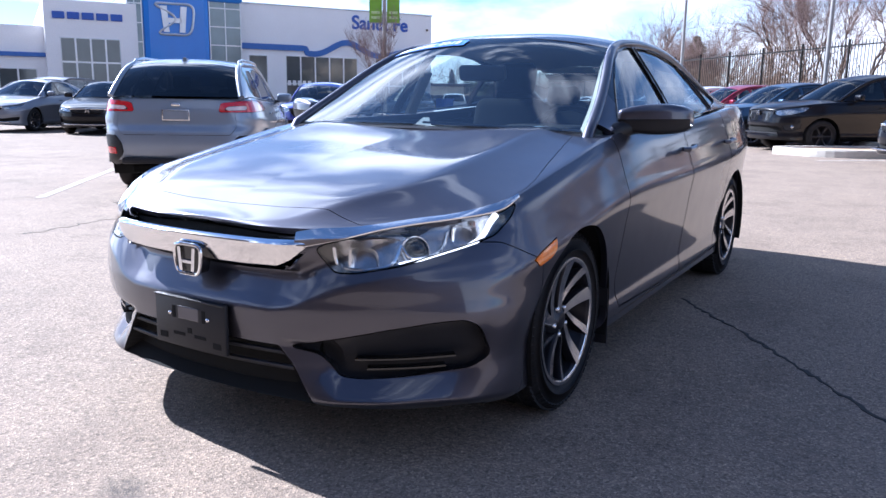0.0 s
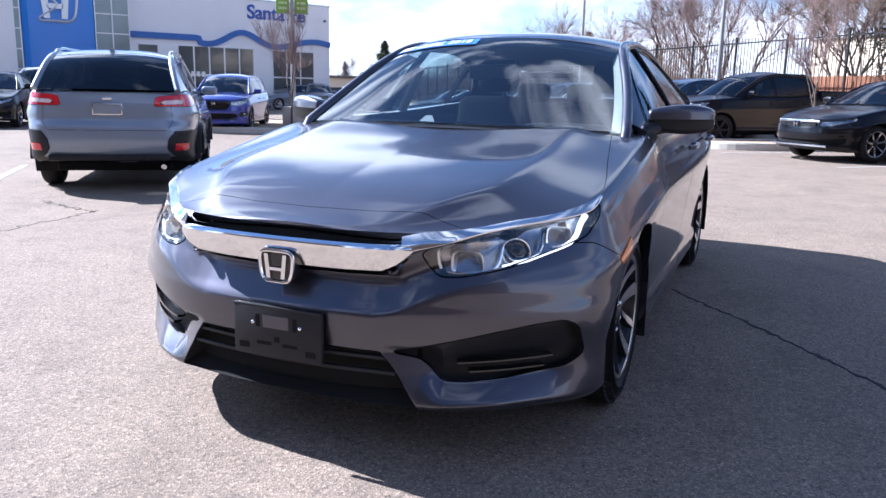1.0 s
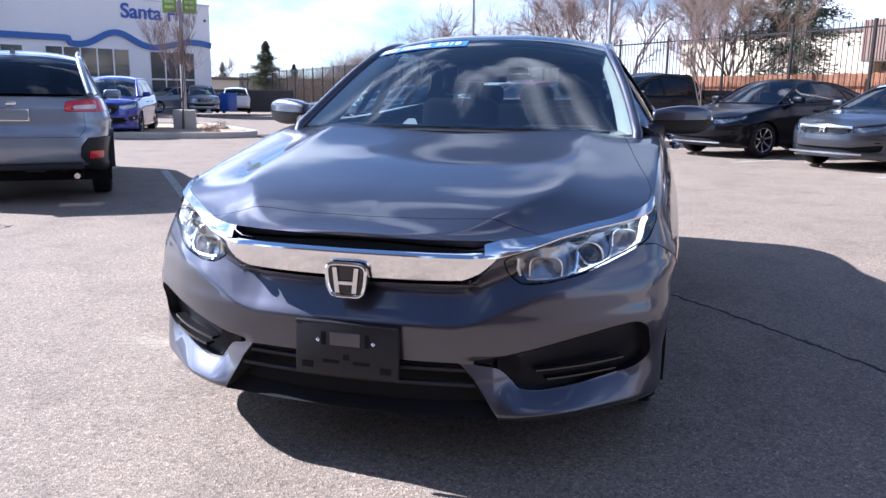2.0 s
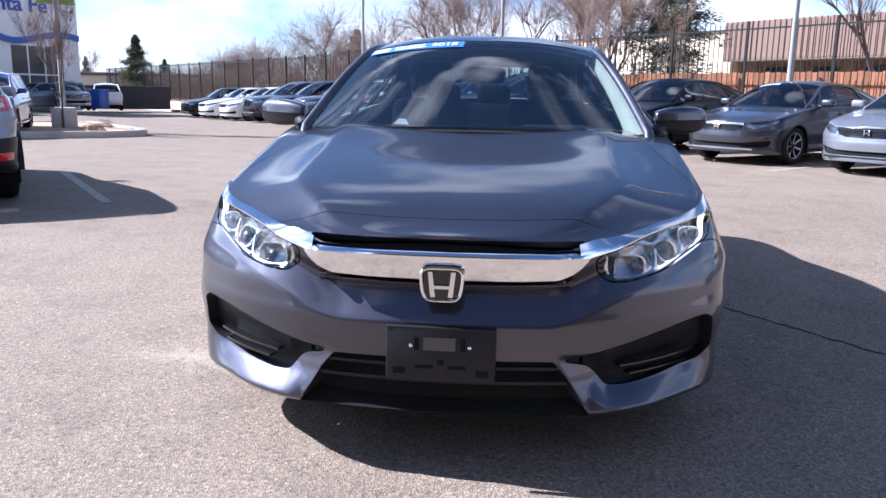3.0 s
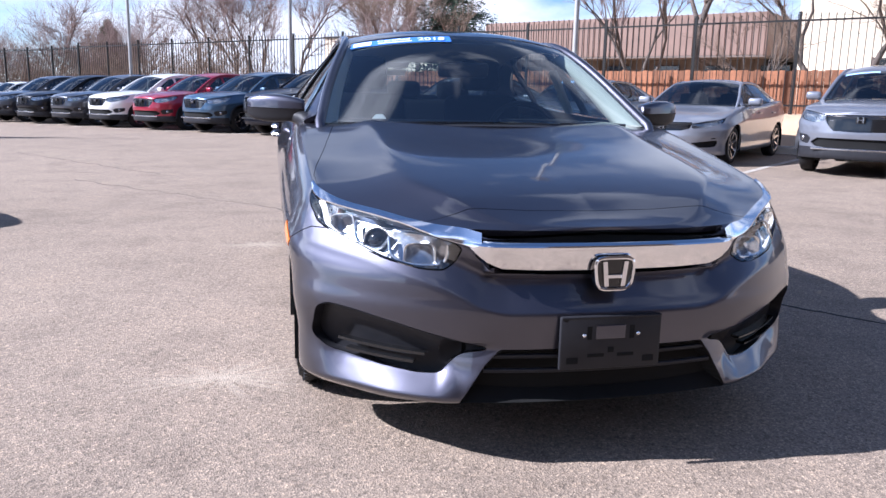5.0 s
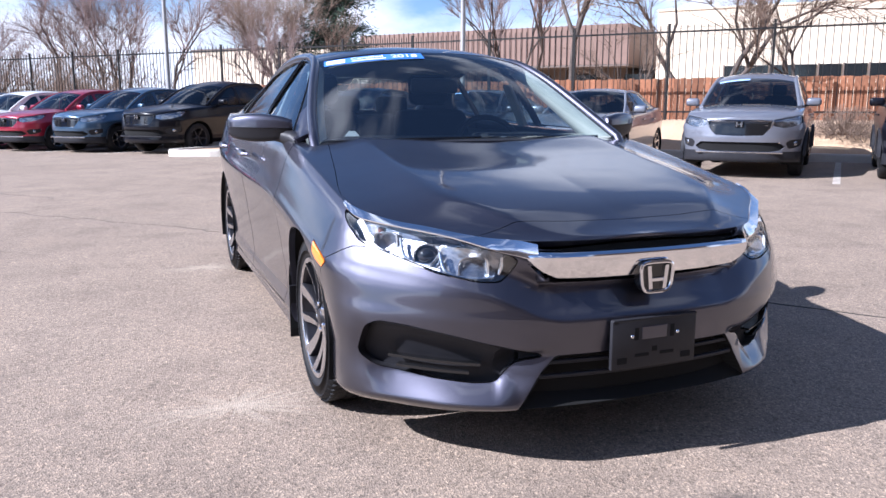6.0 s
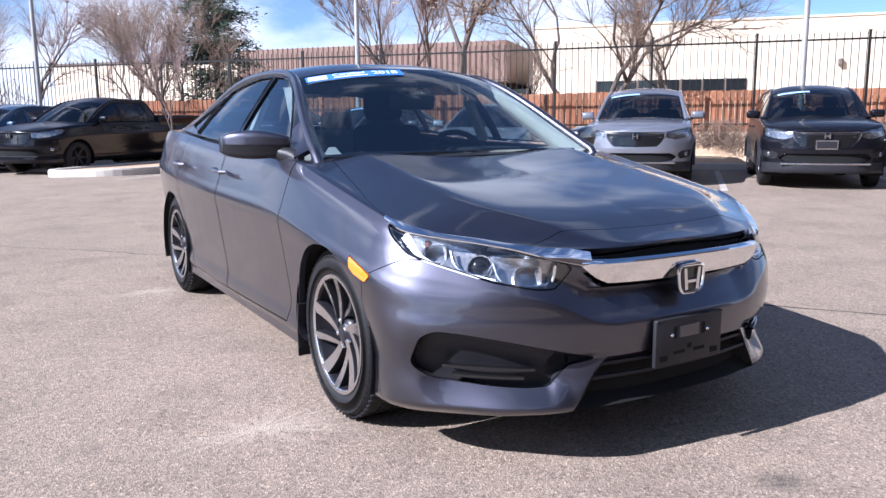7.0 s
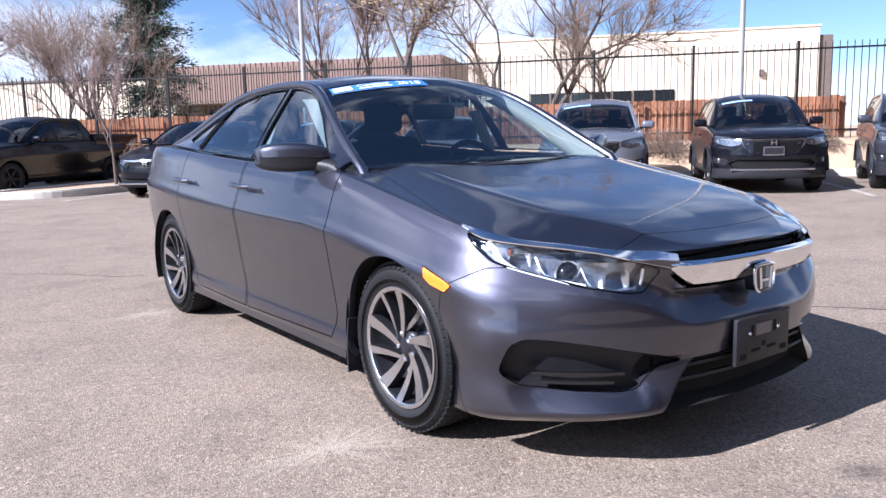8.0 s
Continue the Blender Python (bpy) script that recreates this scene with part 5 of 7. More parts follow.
def ribbon(name, pts, w, h, material, label="", parent=None, z=0.0, wob=0.0):
    """A low band that follows the lot's surface along (a, b) points."""
    bm = bmesh.new()
    rows = []
    for i, (a, b) in enumerate(pts):
        p, q = pts[max(i - 1, 0)], pts[min(i + 1, len(pts) - 1)]
        d = Vector((q[0] - p[0], q[1] - p[1])).normalized()
        s = Vector((-d.y, d.x)) * (w / 2 * (1 + wob * (random.random() - 0.5)))
        g = rise(a, min(b, 13.5)) + z
        rows.append([bm.verts.new(lot(a + s.x * k, b + s.y * k, g + zz)) for k, zz in ((-1, -0.02), (-1, h * 0.8), (-0.85, h), (0.85, h), (1, h * 0.8), (1, -0.02))])
    for r, t in zip(rows, rows[1:]):
        for k in range(5):
            bm.faces.new((r[k], r[k + 1], t[k + 1], t[k]))
    bm.faces.new(rows[0][::-1])
    bm.faces.new(rows[-1])
    bmesh.ops.recalc_face_normals(bm, faces=bm.faces)
    return part(name, bm, material, parent, label)


def kerb(pts, label):
    return tagged(ribbon("kerb", pts, 0.16, 0.15, CONCRETE), label, "kerb", kind="structure")


def steps(p, q, n, wob=0.0):
    return [(p[0] + (q[0] - p[0]) * i / n + (random.random() - 0.5) * wob, p[1] + (q[1] - p[1]) * i / n + (random.random() - 0.5) * wob) for i in range(n + 1)]


kerb(steps((-9.0, 13.6), (40, 13.6), 30), "pale concrete kerb along the sand bank")
kerb(steps((-70, 14.35), (-12.3, 14.35), 30), "pale concrete kerb behind the parked cars")
random.seed(5)
for p, q in (((-0.85, 1.845), (0.0, 1.827)), ((0.0, 1.827), (0.85, 1.755)), ((0.85, 1.755), (3.4, 1.47))):
    tagged(ribbon("seam_crack", steps(p, q, 24, 0.022), 0.014, 0.003, CRACK, wob=1.4), "dark sealed joint in the asphalt", "crack", kind="structure")
for p, q in (((-3.3, -2.45), (-4.6, -1.62)), ((-4.5, -1.7), (-5.3, -2.2)), ((-7.6, 2.24), (-3.6, 2.30)), ((-12, 3.6), (-7.4, 3.3))):
    tagged(ribbon("crack", steps(p, q, 26, 0.10), 0.010, 0.002, CRACK, wob=1.6), "thin crack in the asphalt", "crack", kind="structure")
for a in (-9.6, -6.75, -4.15, -1.55, 1.15, 3.85, 6.5):
    tagged(ribbon("parking_line", steps((a, 8.9), (a, 13.4), 8), 0.10, 0.004, LINE), "worn white parking line", "line", kind="structure")
for a in (-12.27, -14.74, -17.12, -19.49, -21.77, -23.96):
    tagged(ribbon("parking_line", steps((a, 9.95), (a, 14.2), 8), 0.10, 0.004, LINE), "worn white parking line", "line", kind="structure")
for p, q in (((-9.1, 0.12), (-5.8, -0.07)), ((-9.0, -3.0), (-5.6, -3.0))):
    tagged(ribbon("parking_line", steps(p, q, 8), 0.10, 0.004, LINE), "worn white parking line", "line", kind="structure")


def island(name, pts, label, soil):
    """A kerbed bed with rounded corners."""
    loop = [tuple(p) for p in bend(pts, 7)]
    k = tagged(ribbon("kerb", loop + [loop[0], loop[1]], 0.15, 0.15, CONCRETE), "pale concrete kerb round a planted bed", "kerb", kind="structure")
    bm = bmesh.new()
    bm.faces.new([bm.verts.new(lot(a, b, rise(a, b) + 0.11)) for a, b in loop])
    bmesh.ops.triangulate(bm, faces=bm.faces)
    tagged(part(name, bm, soil, None), label, "bed", kind="structure")


island("bed", [(-12.15, 10.0), (-10.95, 9.6), (-10.1, 10.3), (-9.85, 12.2), (-10.2, 13.7), (-11.9, 14.3)], "bare soil bed with kerb between parked cars", SAND)
island("bed", [(-16.8, 1.2), (-16.7, 2.6), (-17.4, 3.4), (-20.0, 3.3), (-22.5, 2.9), (-23.0, -1.2), (-18.2, -1.6)], "tan soil bed with kerb round a planter", SAND)

# unseen wall added to close the place behind the walk and darken reflections
BROWNW = pbr("brown stucco", (0.10, 0.072, 0.058), 0.9, var=0.12, scale=1.2, fine=0.15, fscale=60, bump=0.3, bscale=90)
tagged(part("wall_south", boxed(-26, 34, -19.6, -19.0, -0.6, 12.5), BROWNW, None), "unseen plain brown wall added to darken reflections", "wall", kind="structure")


# ---- parked cars ----
SUV = dict(
    W=0.92, yf=-0.90, yr=3.62, base=2.64, R=0.335, arch=0.385, track=0.775, clear=0.20, blunt=0.9, nose=1.30,
    edge=cub([(-0.90, 0.88), (-0.8, 0.90), (-0.6, 0.945), (-0.3, 0.985), (0.0, 1.012), (0.4, 1.045), (1.0, 1.065), (2.0, 1.09), (2.8, 1.12), (3.3, 1.13), (3.62, 1.10)]),
    centre=cub([(-0.90, 0.89), (-0.75, 0.95), (-0.5, 1.01), (-0.2, 1.055), (0.2, 1.09), (0.45, 1.11), (1.0, 1.11), (3.0, 1.13), (3.62, 1.11)]),
    bottom=pch([(-0.9, 0.25), (-0.5, 0.24), (0.4, 0.25), (2.4, 0.25), (3.0, 0.30), (3.62, 0.36)]),
    front=HERO["front"], side=HERO["side"], rear=pch([(0, 0.14), (0.12, 0.03), (0.3, 0.0), (0.5, 0.01), (0.62, 0.05), (0.8, 0.06), (1.0, 0.09)]),
    crown=2.6,
    rail=[(0.765, 0.38, 1.055), (0.705, 0.72, 1.280), (0.650, 1.05, 1.455), (0.625, 1.40, 1.540), (0.620, 1.90, 1.560), (0.625, 2.50, 1.545), (0.640, 3.00, 1.500), (0.680, 3.30, 1.34), (0.735, 3.50, 1.14)],
    roof=(1.05, 3.02), roof_c=pch([(0, 0.07), (0.5, 0.08), (1, 0.05)]), bow_f=0.10, bow_r=0.05,
    cowl_z=1.10, cowl_bow=0.14, tail_z=1.145, tail_bow=0.08, swell=0.015,
    belt_x=cub([(0.2, 0.80), (0.6, 0.825), (1.3, 0.83), (2.4, 0.82), (3.1, 0.79), (3.6, 0.74)]),
    side_glass=(0.46, 3.45), rail_w=0.07,
    panes=[([(0.62, 1.085), (0.78, 1.20), (0.98, 1.335), (1.14, 1.44), (1.30, 1.485), (1.33, 1.28), (1.34, 1.095)], WINDOW),
           ([(1.42, 1.10), (1.40, 1.30), (1.38, 1.495), (1.9, 1.51), (2.22, 1.50), (2.30, 1.30), (2.36, 1.12)], WINDOW),
           ([(2.44, 1.13), (2.37, 1.32), (2.31, 1.49), (2.75, 1.455), (2.98, 1.36), (3.08, 1.24), (3.02, 1.16)], TINT)],
)
SED = dict(HERO)
SED.update(mould=None, inside=False, trim=False)
SED.pop("mould")
SED.pop("ridge")


def lamps(kind, sx, sy):
    """Cutting lines of nose pieces: lamp, grille, lower grille, lower corner."""
    e = 0.03
    if kind == "suv":
        lamp = [(sx(0.48), 0.780), (sx(0.62), 0.750), (sx(0.76), 0.775), (sy(-0.42), 0.84), (sy(-0.26), 0.945), (sy(-0.50), 0.935), (sx(0.66), 0.900), (sx(0.49), 0.868)]
        grille = [(-e, 0.630), (sx(0.34), 0.640), (sx(0.44), 0.74), (sx(0.47), 0.862), (sx(0.3), 0.868), (-e, 0.868)]
        low = [(-e, 0.400), (sx(0.42), 0.400), (sx(0.60), 0.42), (sx(0.66), 0.47), (sx(0.56), 0.535), (-e, 0.535)]
        fog = [(sx(0.70), 0.45), (sx(0.76), 0.45), (sy(-0.47), 0.50), (sy(-0.47), 0.59), (sx(0.72), 0.57), (sx(0.66), 0.53)]
    else:
        lamp = [(sx(0.46), 0.580), (sx(0.62), 0.592), (sx(0.74), 0.632), (sy(-0.44), 0.68), (sy(-0.33), 0.750), (sy(-0.48), 0.725), (sx(0.64), 0.690), (sx(0.46), 0.655)]
        grille = [(-e, 0.535), (sx(0.30), 0.545), (sx(0.43), 0.585), (sx(0.455), 0.655), (sx(0.3), 0.668), (-e, 0.668)]
        low = [(-e, 0.285), (sx(0.50), 0.285), (sx(0.70), 0.295), (sy(-0.56), 0.31), (sy(-0.54), 0.40), (sx(0.72), 0.395), (sx(0.45), 0.355), (-e, 0.35)]
        fog = [(sx(0.70), 0.425), (sx(0.76), 0.425), (sx(0.78), 0.440), (sx(0.72), 0.440)]
    return lamp, grille, low, fog


def car(kind, body_mat, label, a_or_p, heading, size=(1, 1, 1), clad=False, chrome=True, tail=False, roof_bars=False, glass_mat=None, bed=False, z=None, group="parked cars", grille_mat=None, wheel_of=None, sticker_mat=None, plate=False):
    P = dict(SUV if kind == "suv" else SED)
    root = tagged(new("pickup_truck" if bed else ("suv" if kind == "suv" else "sedan")), label, "truck" if bed else "car", group)
    P["glass"] = glass_mat or PARKED
    if not glass_mat:
        P["panes"] = [(p, PARKED if g is WINDOW else g) for p, g in P["panes"]]
    P["inside"] = False
    if bed:
        P["side_glass"], P["tail_glass"] = (0.46, 2.62), True
        P["rail"] = [(a, b if b < 1.3 else 1.3 + (b - 1.3) * 0.60, c) for a, b, c in P["rail"][:-2]] + [(0.680, 2.42, 1.36), (0.735, 2.50, 1.20)]
        P["roof"], P["yr"], P["base"] = (1.05, 2.30), 4.15, 3.02
        P["panes"] = [P["panes"][0], ([(1.42, 1.10), (1.40, 1.30), (1.38, 1.49), (1.9, 1.50), (2.14, 1.48), (2.20, 1.30), (2.22, 1.12)], WINDOW)]
        P["edge"] = cub([(-0.90, 0.88), (-0.6, 0.945), (-0.3, 0.985), (0.4, 1.045), (1.0, 1.065), (2.0, 1.08), (3.0, 1.10), (4.15, 1.10)])
        P["centre"] = cub([(-0.90, 0.89), (-0.5, 1.01), (-0.2, 1.055), (0.2, 1.09), (1.0, 1.10), (2.6, 1.08), (4.15, 1.07)])
        P["bottom"] = pch([(-0.9, 0.25), (0.4, 0.27), (2.6, 0.27), (4.15, 0.36)])
    if glass_mat:
        P["panes"] = [(p, glass_mat) for p, _ in P["panes"]]
    skin, sx, sy = body_skin(P, 120, 36, 14)
    tail_of, total = skin.tail, skin.length
    for yy in (P.get("front_axle", 0.0), P["base"]):
        d = np.hypot(skin.V[:, 1] - yy, skin.V[:, 2] - P["R"]) - P["arch"]
        skin = skin.keep(-np.where(skin.V[:, 0] < 0.5, 1.0, d))
    y0, y1 = P["rail"][0][1] + 0.12, P["rail"][-1][1] - 0.12
    hole = poly_d(skin.Q[:, 2:4], [(-0.1, y0 - 0.1), (0.5, y0), (0.72, y0 + 0.2), (0.74, y1 - 0.3), (0.62, y1), (-0.1, y1 + 0.05)])
    skin = skin.keep(-np.where(skin.Q[:, 4] > 0.02, hole, 1.0))
    lamp, grille, low, fog = lamps(kind, sx, sy)
    cut = lambda sk, poly: sk.cut(poly_d(sk.Q[:, :2], poly), 0.004)
    s_lamp, skin = cut(skin, lamp)
    s_gr, skin = cut(skin, grille)
    s_low, skin = cut(skin, low)
    s_fog, skin = cut(skin, fog)
    gr = s_gr.moved(-0.015).whole().ob("grille", grille_mat or GLOSSB, root, "black front grille")
    zt, zl = (0.845, 0.70) if kind == "suv" else (0.652, 0.572)
    yn = P["yf"] + 0.012
    xs = np.linspace(-0.40, 0.40, 15)
    for k in range(4):
        zz = zl + (zt - zl) * (k + 0.3) / 4
        strip("grille_bar", [(x, yn + 0.20 * x * x + (0.03 if kind == "suv" else 0.01), zz) for x in xs], 0.012, 0.014, SATIN if chrome and k < 3 and kind == 'suv' else BLACKP, gr)
    if kind == "suv":
        for m in (1, -1):
            strip("grille_frame", [(m * x, yn + 0.20 * x * x + 0.022, z_) for x, z_ in ((0.47, 0.845), (0.445, 0.76), (0.40, 0.69), (0.34, 0.645), (0.2, 0.636))], 0.016, 0.016, SATIN if chrome else BLACKP, gr)
    strip("chrome_bar", [(x, yn + 0.20 * x * x + (0.032 if kind == "suv" else 0.024), zt + 0.004) for x in np.linspace(-0.45, 0.45, 17)], 0.02 if kind == "suv" else 0.045, 0.02, CHROME if chrome else GLOSSB, gr)
    ze = zt - 0.045
    emb = part("emblem", boxed(-0.062, 0.062, yn - 0.004, yn + 0.012, ze - 0.046, ze + 0.046, bev=0.006), GLOSSB, gr, "chrome emblem on a dark field")
    for m in (1, -1):
        part("emblem_bar", boxed(m * 0.034 - 0.010, m * 0.034 + 0.010, yn - 0.014, yn + 0.004, ze - 0.040, ze + 0.040, bev=0.003), SATIN, emb, local=Matrix.Identity(4))
    part("emblem_cross", boxed(-0.03, 0.03, yn - 0.013, yn + 0.004, ze - 0.008, ze + 0.008), SATIN, emb)
    s_low.moved(-0.03).whole().ob("lower_grille", DARK, root)
    strip("lower_bar", [(x, P["yf"] + 0.02 + 0.20 * x * x, (0.385 if kind == "suv" else 0.258)) for x in np.linspace(-0.62, 0.62, 21)], 0.030, 0.03, SATIN if chrome else BLACKP, root)
    for m in (1, -1):
        pick = (lambda q: q) if m > 0 else (lambda q: q.mirrored())
        ln = pick(s_lamp.moved(0.002)).ob("headlight", LENS, root, "clear headlamp")
        ln.visible_shadow = False
        pick(s_lamp.moved(-0.03)).ob("lamp_housing", CLEARW, ln)
        fr_ = pick(s_fog.moved(-0.01)).ob("fog_recess", BLACKP, root)
        if kind == "suv":
            c_ = s_fog.V.mean(0) + s_fog.N.mean(0) * 0.004
            V, F = lathe([(-0.012, 0.0), (-0.010, 0.030), (0.0, 0.038), (0.01, 0.038)], 14)
            mesh_ob("fog_lamp", [(m * (p[1] * 0.75 + c_[0]) , p[0] + c_[1] + p[1] * 0.5, p[2] + c_[2]) for p in V], F, CLEARW, fr_)
    if tail:
        t0 = tail_of
        lampr = [(t0(0.47), 0.965), (t0(0.50), 1.075), (t0(0.80), 1.100), (t0(0.912), 1.10), (t0(0.918), 0.985), (t0(0.86), 0.965)]
        s_t, skin = cut(skin, lampr)
        inner = [(t0(0.545), 0.984), (t0(0.555), 1.030), (t0(0.82), 1.045), (t0(0.82), 0.992)]
        s_w, s_r = cut(s_t, inner)
        corner = [(t0(0.66), 0.42), (t0(0.60), 0.50), (t0(0.61), 0.60), (t0(0.68), 0.69), (t0(0.86), 0.70), (t0(0.935), 0.62), (t0(0.95), 0.40), (t0(0.90), 0.30)]
        s_c, skin = cut(skin, corner)
        refl = [(t0(0.68), 0.475), (t0(0.68), 0.555), (t0(0.83), 0.56), (t0(0.83), 0.475)]
        s_q, s_c = cut(s_c, refl)
        gate = [(total + 0.03, 0.70), (t0(0.60), 0.70), (t0(0.68), 0.80), (t0(0.66), 1.16), (total + 0.03, 1.2)]
        s_g, skin = cut(skin, gate)
        s_g.whole().rims(0.012).ob("tailgate", body_mat, root)
        for m in (1, -1):
            pick = (lambda q: q) if m > 0 else (lambda q: q.mirrored())
            lr = pick(s_r.moved(0.006)).rims(0.02).ob("tail_light", RED, root, "red and white tail lamp")
            pick(s_w.moved(0.005)).ob("reverse_lens", TAILW, lr)
            for piece in pick(s_c.moved(0.012)).islands():
                cc = piece.rims(0.03).ob("corner_cladding", BLACKP, root, "black plastic bumper corner")
            pick(s_q.moved(0.016)).rims(0.02).ob("reflector", RED, cc)
        yt = P["yr"] - 0.055
        pl = part("plate", boxed(-0.155, 0.155, yt, yt + 0.012, 0.865, 0.995, bev=0.004), SATIN, root, "blank dealer plate frame", smooth=True)
        part("plate_field", boxed(-0.14, 0.14, yt + 0.011, yt + 0.015, 0.878, 0.982), body_mat, pl)
        part("emblem", boxed(-0.05, 0.05, yt - 0.015, yt + 0.006, 1.03, 1.065, bev=0.012), CHROME, root, smooth=True)
        strip("wiper", [(-0.02 + x, 3.50, 1.19 - 0.03 * x) for x in np.linspace(0, 0.32, 6)], 0.012, 0.012, BLACKP, root)
        part("bumper_step", boxed(-0.62, 0.62, 3.5, 3.60, 0.36, 0.43, bev=0.02), BLACKP, root, smooth=True)
        bm = bmesh.new()
        tube(bm, [(-0.55, 3.2, 0.30), (-0.55, 3.56, 0.29)], 0.03, 10)
        part("exhaust", bm, SATIN, root, smooth=True)
        bm = bmesh.new()
        tube(bm, [(-0.7, 2.64, 0.34), (0.7, 2.64, 0.34)], 0.05, 8)
        tube(bm, [(-0.3, 2.4, 0.32), (-0.3, 3.3, 0.32)], 0.06, 8)
        part("axle", bm, DARK, root)
        bm = bmesh.new()
        for k in range(4):
            t = k / 3
            bmesh.ops.create_cube(bm, size=1.0, matrix=Matrix.Translation((0, 2.92 + 0.05 * t, 1.575 + 0.022 * t)) @ Matrix.Diagonal((0.05 * (1 - 0.6 * t), 0.16 * (1 - 0.6 * t), 0.03, 1)))
        part("roof_fin", bm, body_mat, root)
    if clad:
        s_cl, skin = skin.cut(np.where(skin.Q[:, 4] > 0.001, 1.0, skin.V[:, 2] - 0.40), 0.003)
        s_cl.whole().rims(0.02).ob("lower_cladding", BLACKP, root, "black plastic lower cladding")
    skin.whole().rims(0.02).ob("body_shell", body_mat, root)
    if kind == "suv" and clad:
        for yy in (0.0, P["base"]):
            for m in (1, -1):
                line = [(m * (P["W"] - 0.018), yy + (P["arch"] + 0.02) * math.cos(t), P["R"] + (P["arch"] + 0.02) * math.sin(t)) for t in np.linspace(0.0, math.pi, 17)]
                strip("arch_trim", line, 0.05, 0.03, BLACKP, root, up=(m, 0, 0))
    fw, sidef, sk = cabin(P, root, body_mat, 1)
    common(P, root, body_mat, dict(wheel=wheel_of or WHEEL_B, spin=random.uniform(0, 60)))
    if bed:
        part("bed_wall", boxed(-0.88, 0.88, 2.52, 4.1, 0.98, 1.23, bev=0.03), body_mat, root, smooth=True)
        part("bed_floor", boxed(-0.76, 0.76, 2.60, 4.0, 1.20, 1.236), BLACKP, root)
        part("cab_back", boxed(-0.66, 0.66, 2.20, 2.34, 1.05, 1.50, bev=0.04), body_mat, root, smooth=True)
    zb_, mz = (1.06, 1.13) if kind == "suv" else (0.95, 1.0)
    for m in (1, -1):
        mir = part("wing_mirror", boxed(m * 0.95 - 0.11, m * 0.95 + 0.11, 0.62, 0.74, mz - 0.06, mz + 0.07, bev=0.045, seg=3), body_mat, root, smooth=True)
        part("mirror_foot", boxed(m * 0.84 - 0.04, m * 0.84 + 0.04, 0.64, 0.72, mz - 0.07, mz - 0.03, bev=0.01), BLACKP, mir)
        for yy in (1.18, 2.02):
            part("door_handle", boxed(m * (P["W"] - 0.015) - 0.012, m * (P["W"] - 0.015) + 0.012, yy, yy + 0.19, zb_ - 0.14, zb_ - 0.115, bev=0.006), body_mat, root, smooth=True)
        if roof_bars:
            bm = bmesh.new()
            tube(bm, [(m * 0.60, 1.20, 1.545), (m * 0.60, 1.27, 1.605), (m * 0.60, 1.5, 1.622), (m * 0.605, 2.5, 1.612), (m * 0.61, 2.82, 1.580), (m * 0.62, 2.90, 1.525)], [0.02, 0.018, 0.016, 0.016, 0.018, 0.02], 8)
            part("roof_bar", bm, SATIN, root, smooth=True)
    # seats behind the glass
    zs = zb_ - 0.43
    for m in (1, -1):
        seat = part("front_seat", boxed(m * 0.36 - 0.24, m * 0.36 + 0.24, 1.40, 1.60, zs, zs + 0.62, bev=0.06), CLOTH, root, smooth=True)
        part("headrest", boxed(m * 0.36 - 0.12, m * 0.36 + 0.12, 1.52, 1.62, zs + 0.62, zs + 0.80, bev=0.04), CLOTH, seat, smooth=True)
    part("dashboard", boxed(-0.70, 0.70, 0.50, 0.90, zb_ - 0.35, zb_ - 0.06, bev=0.05), DASH, root, smooth=True)
    part("rear_bench", boxed(-0.62, 0.62, 2.05, 2.25, zs, zs + 0.56, bev=0.06), CLOTH, root, smooth=True)
    part("cabin_floor", boxed(-0.74, 0.74, 0.5, P["rail"][-1][1] - 0.35, 0.32, 0.36), DARK, root)
    if sticker_mat:
        bm = bmesh.new()
        n_ = 8
        vs = []
        for i in range(n_ + 1):
            for v_ in (0.86, 0.95):
                u_ = 0.85 - 0.75 * i / n_
                c_ = fw(np.array(u_), np.array(v_))
                vs.append(bm.verts.new((-float(c_[0]), float(c_[1]) - 0.006, float(c_[2]) + 0.008)))
        for i in range(n_):
            bm.faces.new((vs[2 * i], vs[2 * i + 2], vs[2 * i + 3], vs[2 * i + 1]))
        part("windscreen_sticker", bm, sticker_mat, root, "pale blue dealer strip")
    if plate:
        zp = 0.60 if kind == "suv" else 0.40
        pf_ = part("plate_frame", boxed(-0.155, 0.155, P["yf"] - 0.010, P["yf"] + 0.02, zp, zp + 0.14, bev=0.004), SATIN, root, "front plate holder")
        part("plate_field", boxed(-0.14, 0.14, P["yf"] - 0.014, P["yf"], zp + 0.02, zp + 0.12), BLACKP, pf_)
    # stand it: nose along the heading
    hx, hy = heading
    turn = math.atan2(hx, -hy)
    if len(a_or_p) == 3:
        a, b, _ = a_or_p
        p = lot(a, b)
        nose = Vector((hx, hy, 0)).normalized()
        p = p + nose * (P["yf"] * size[1])
        z0 = rise(a, b + 1.5)
    else:
        p = Vector((a_or_p[0], a_or_p[1], 0))
        z0 = 0.0
    root.matrix_world = Matrix.Translation((p.x, p.y, z0 if z is None else z)) @ Matrix.Rotation(turn, 4, "Z") @ Matrix.Diagonal((*size, 1))
    return root


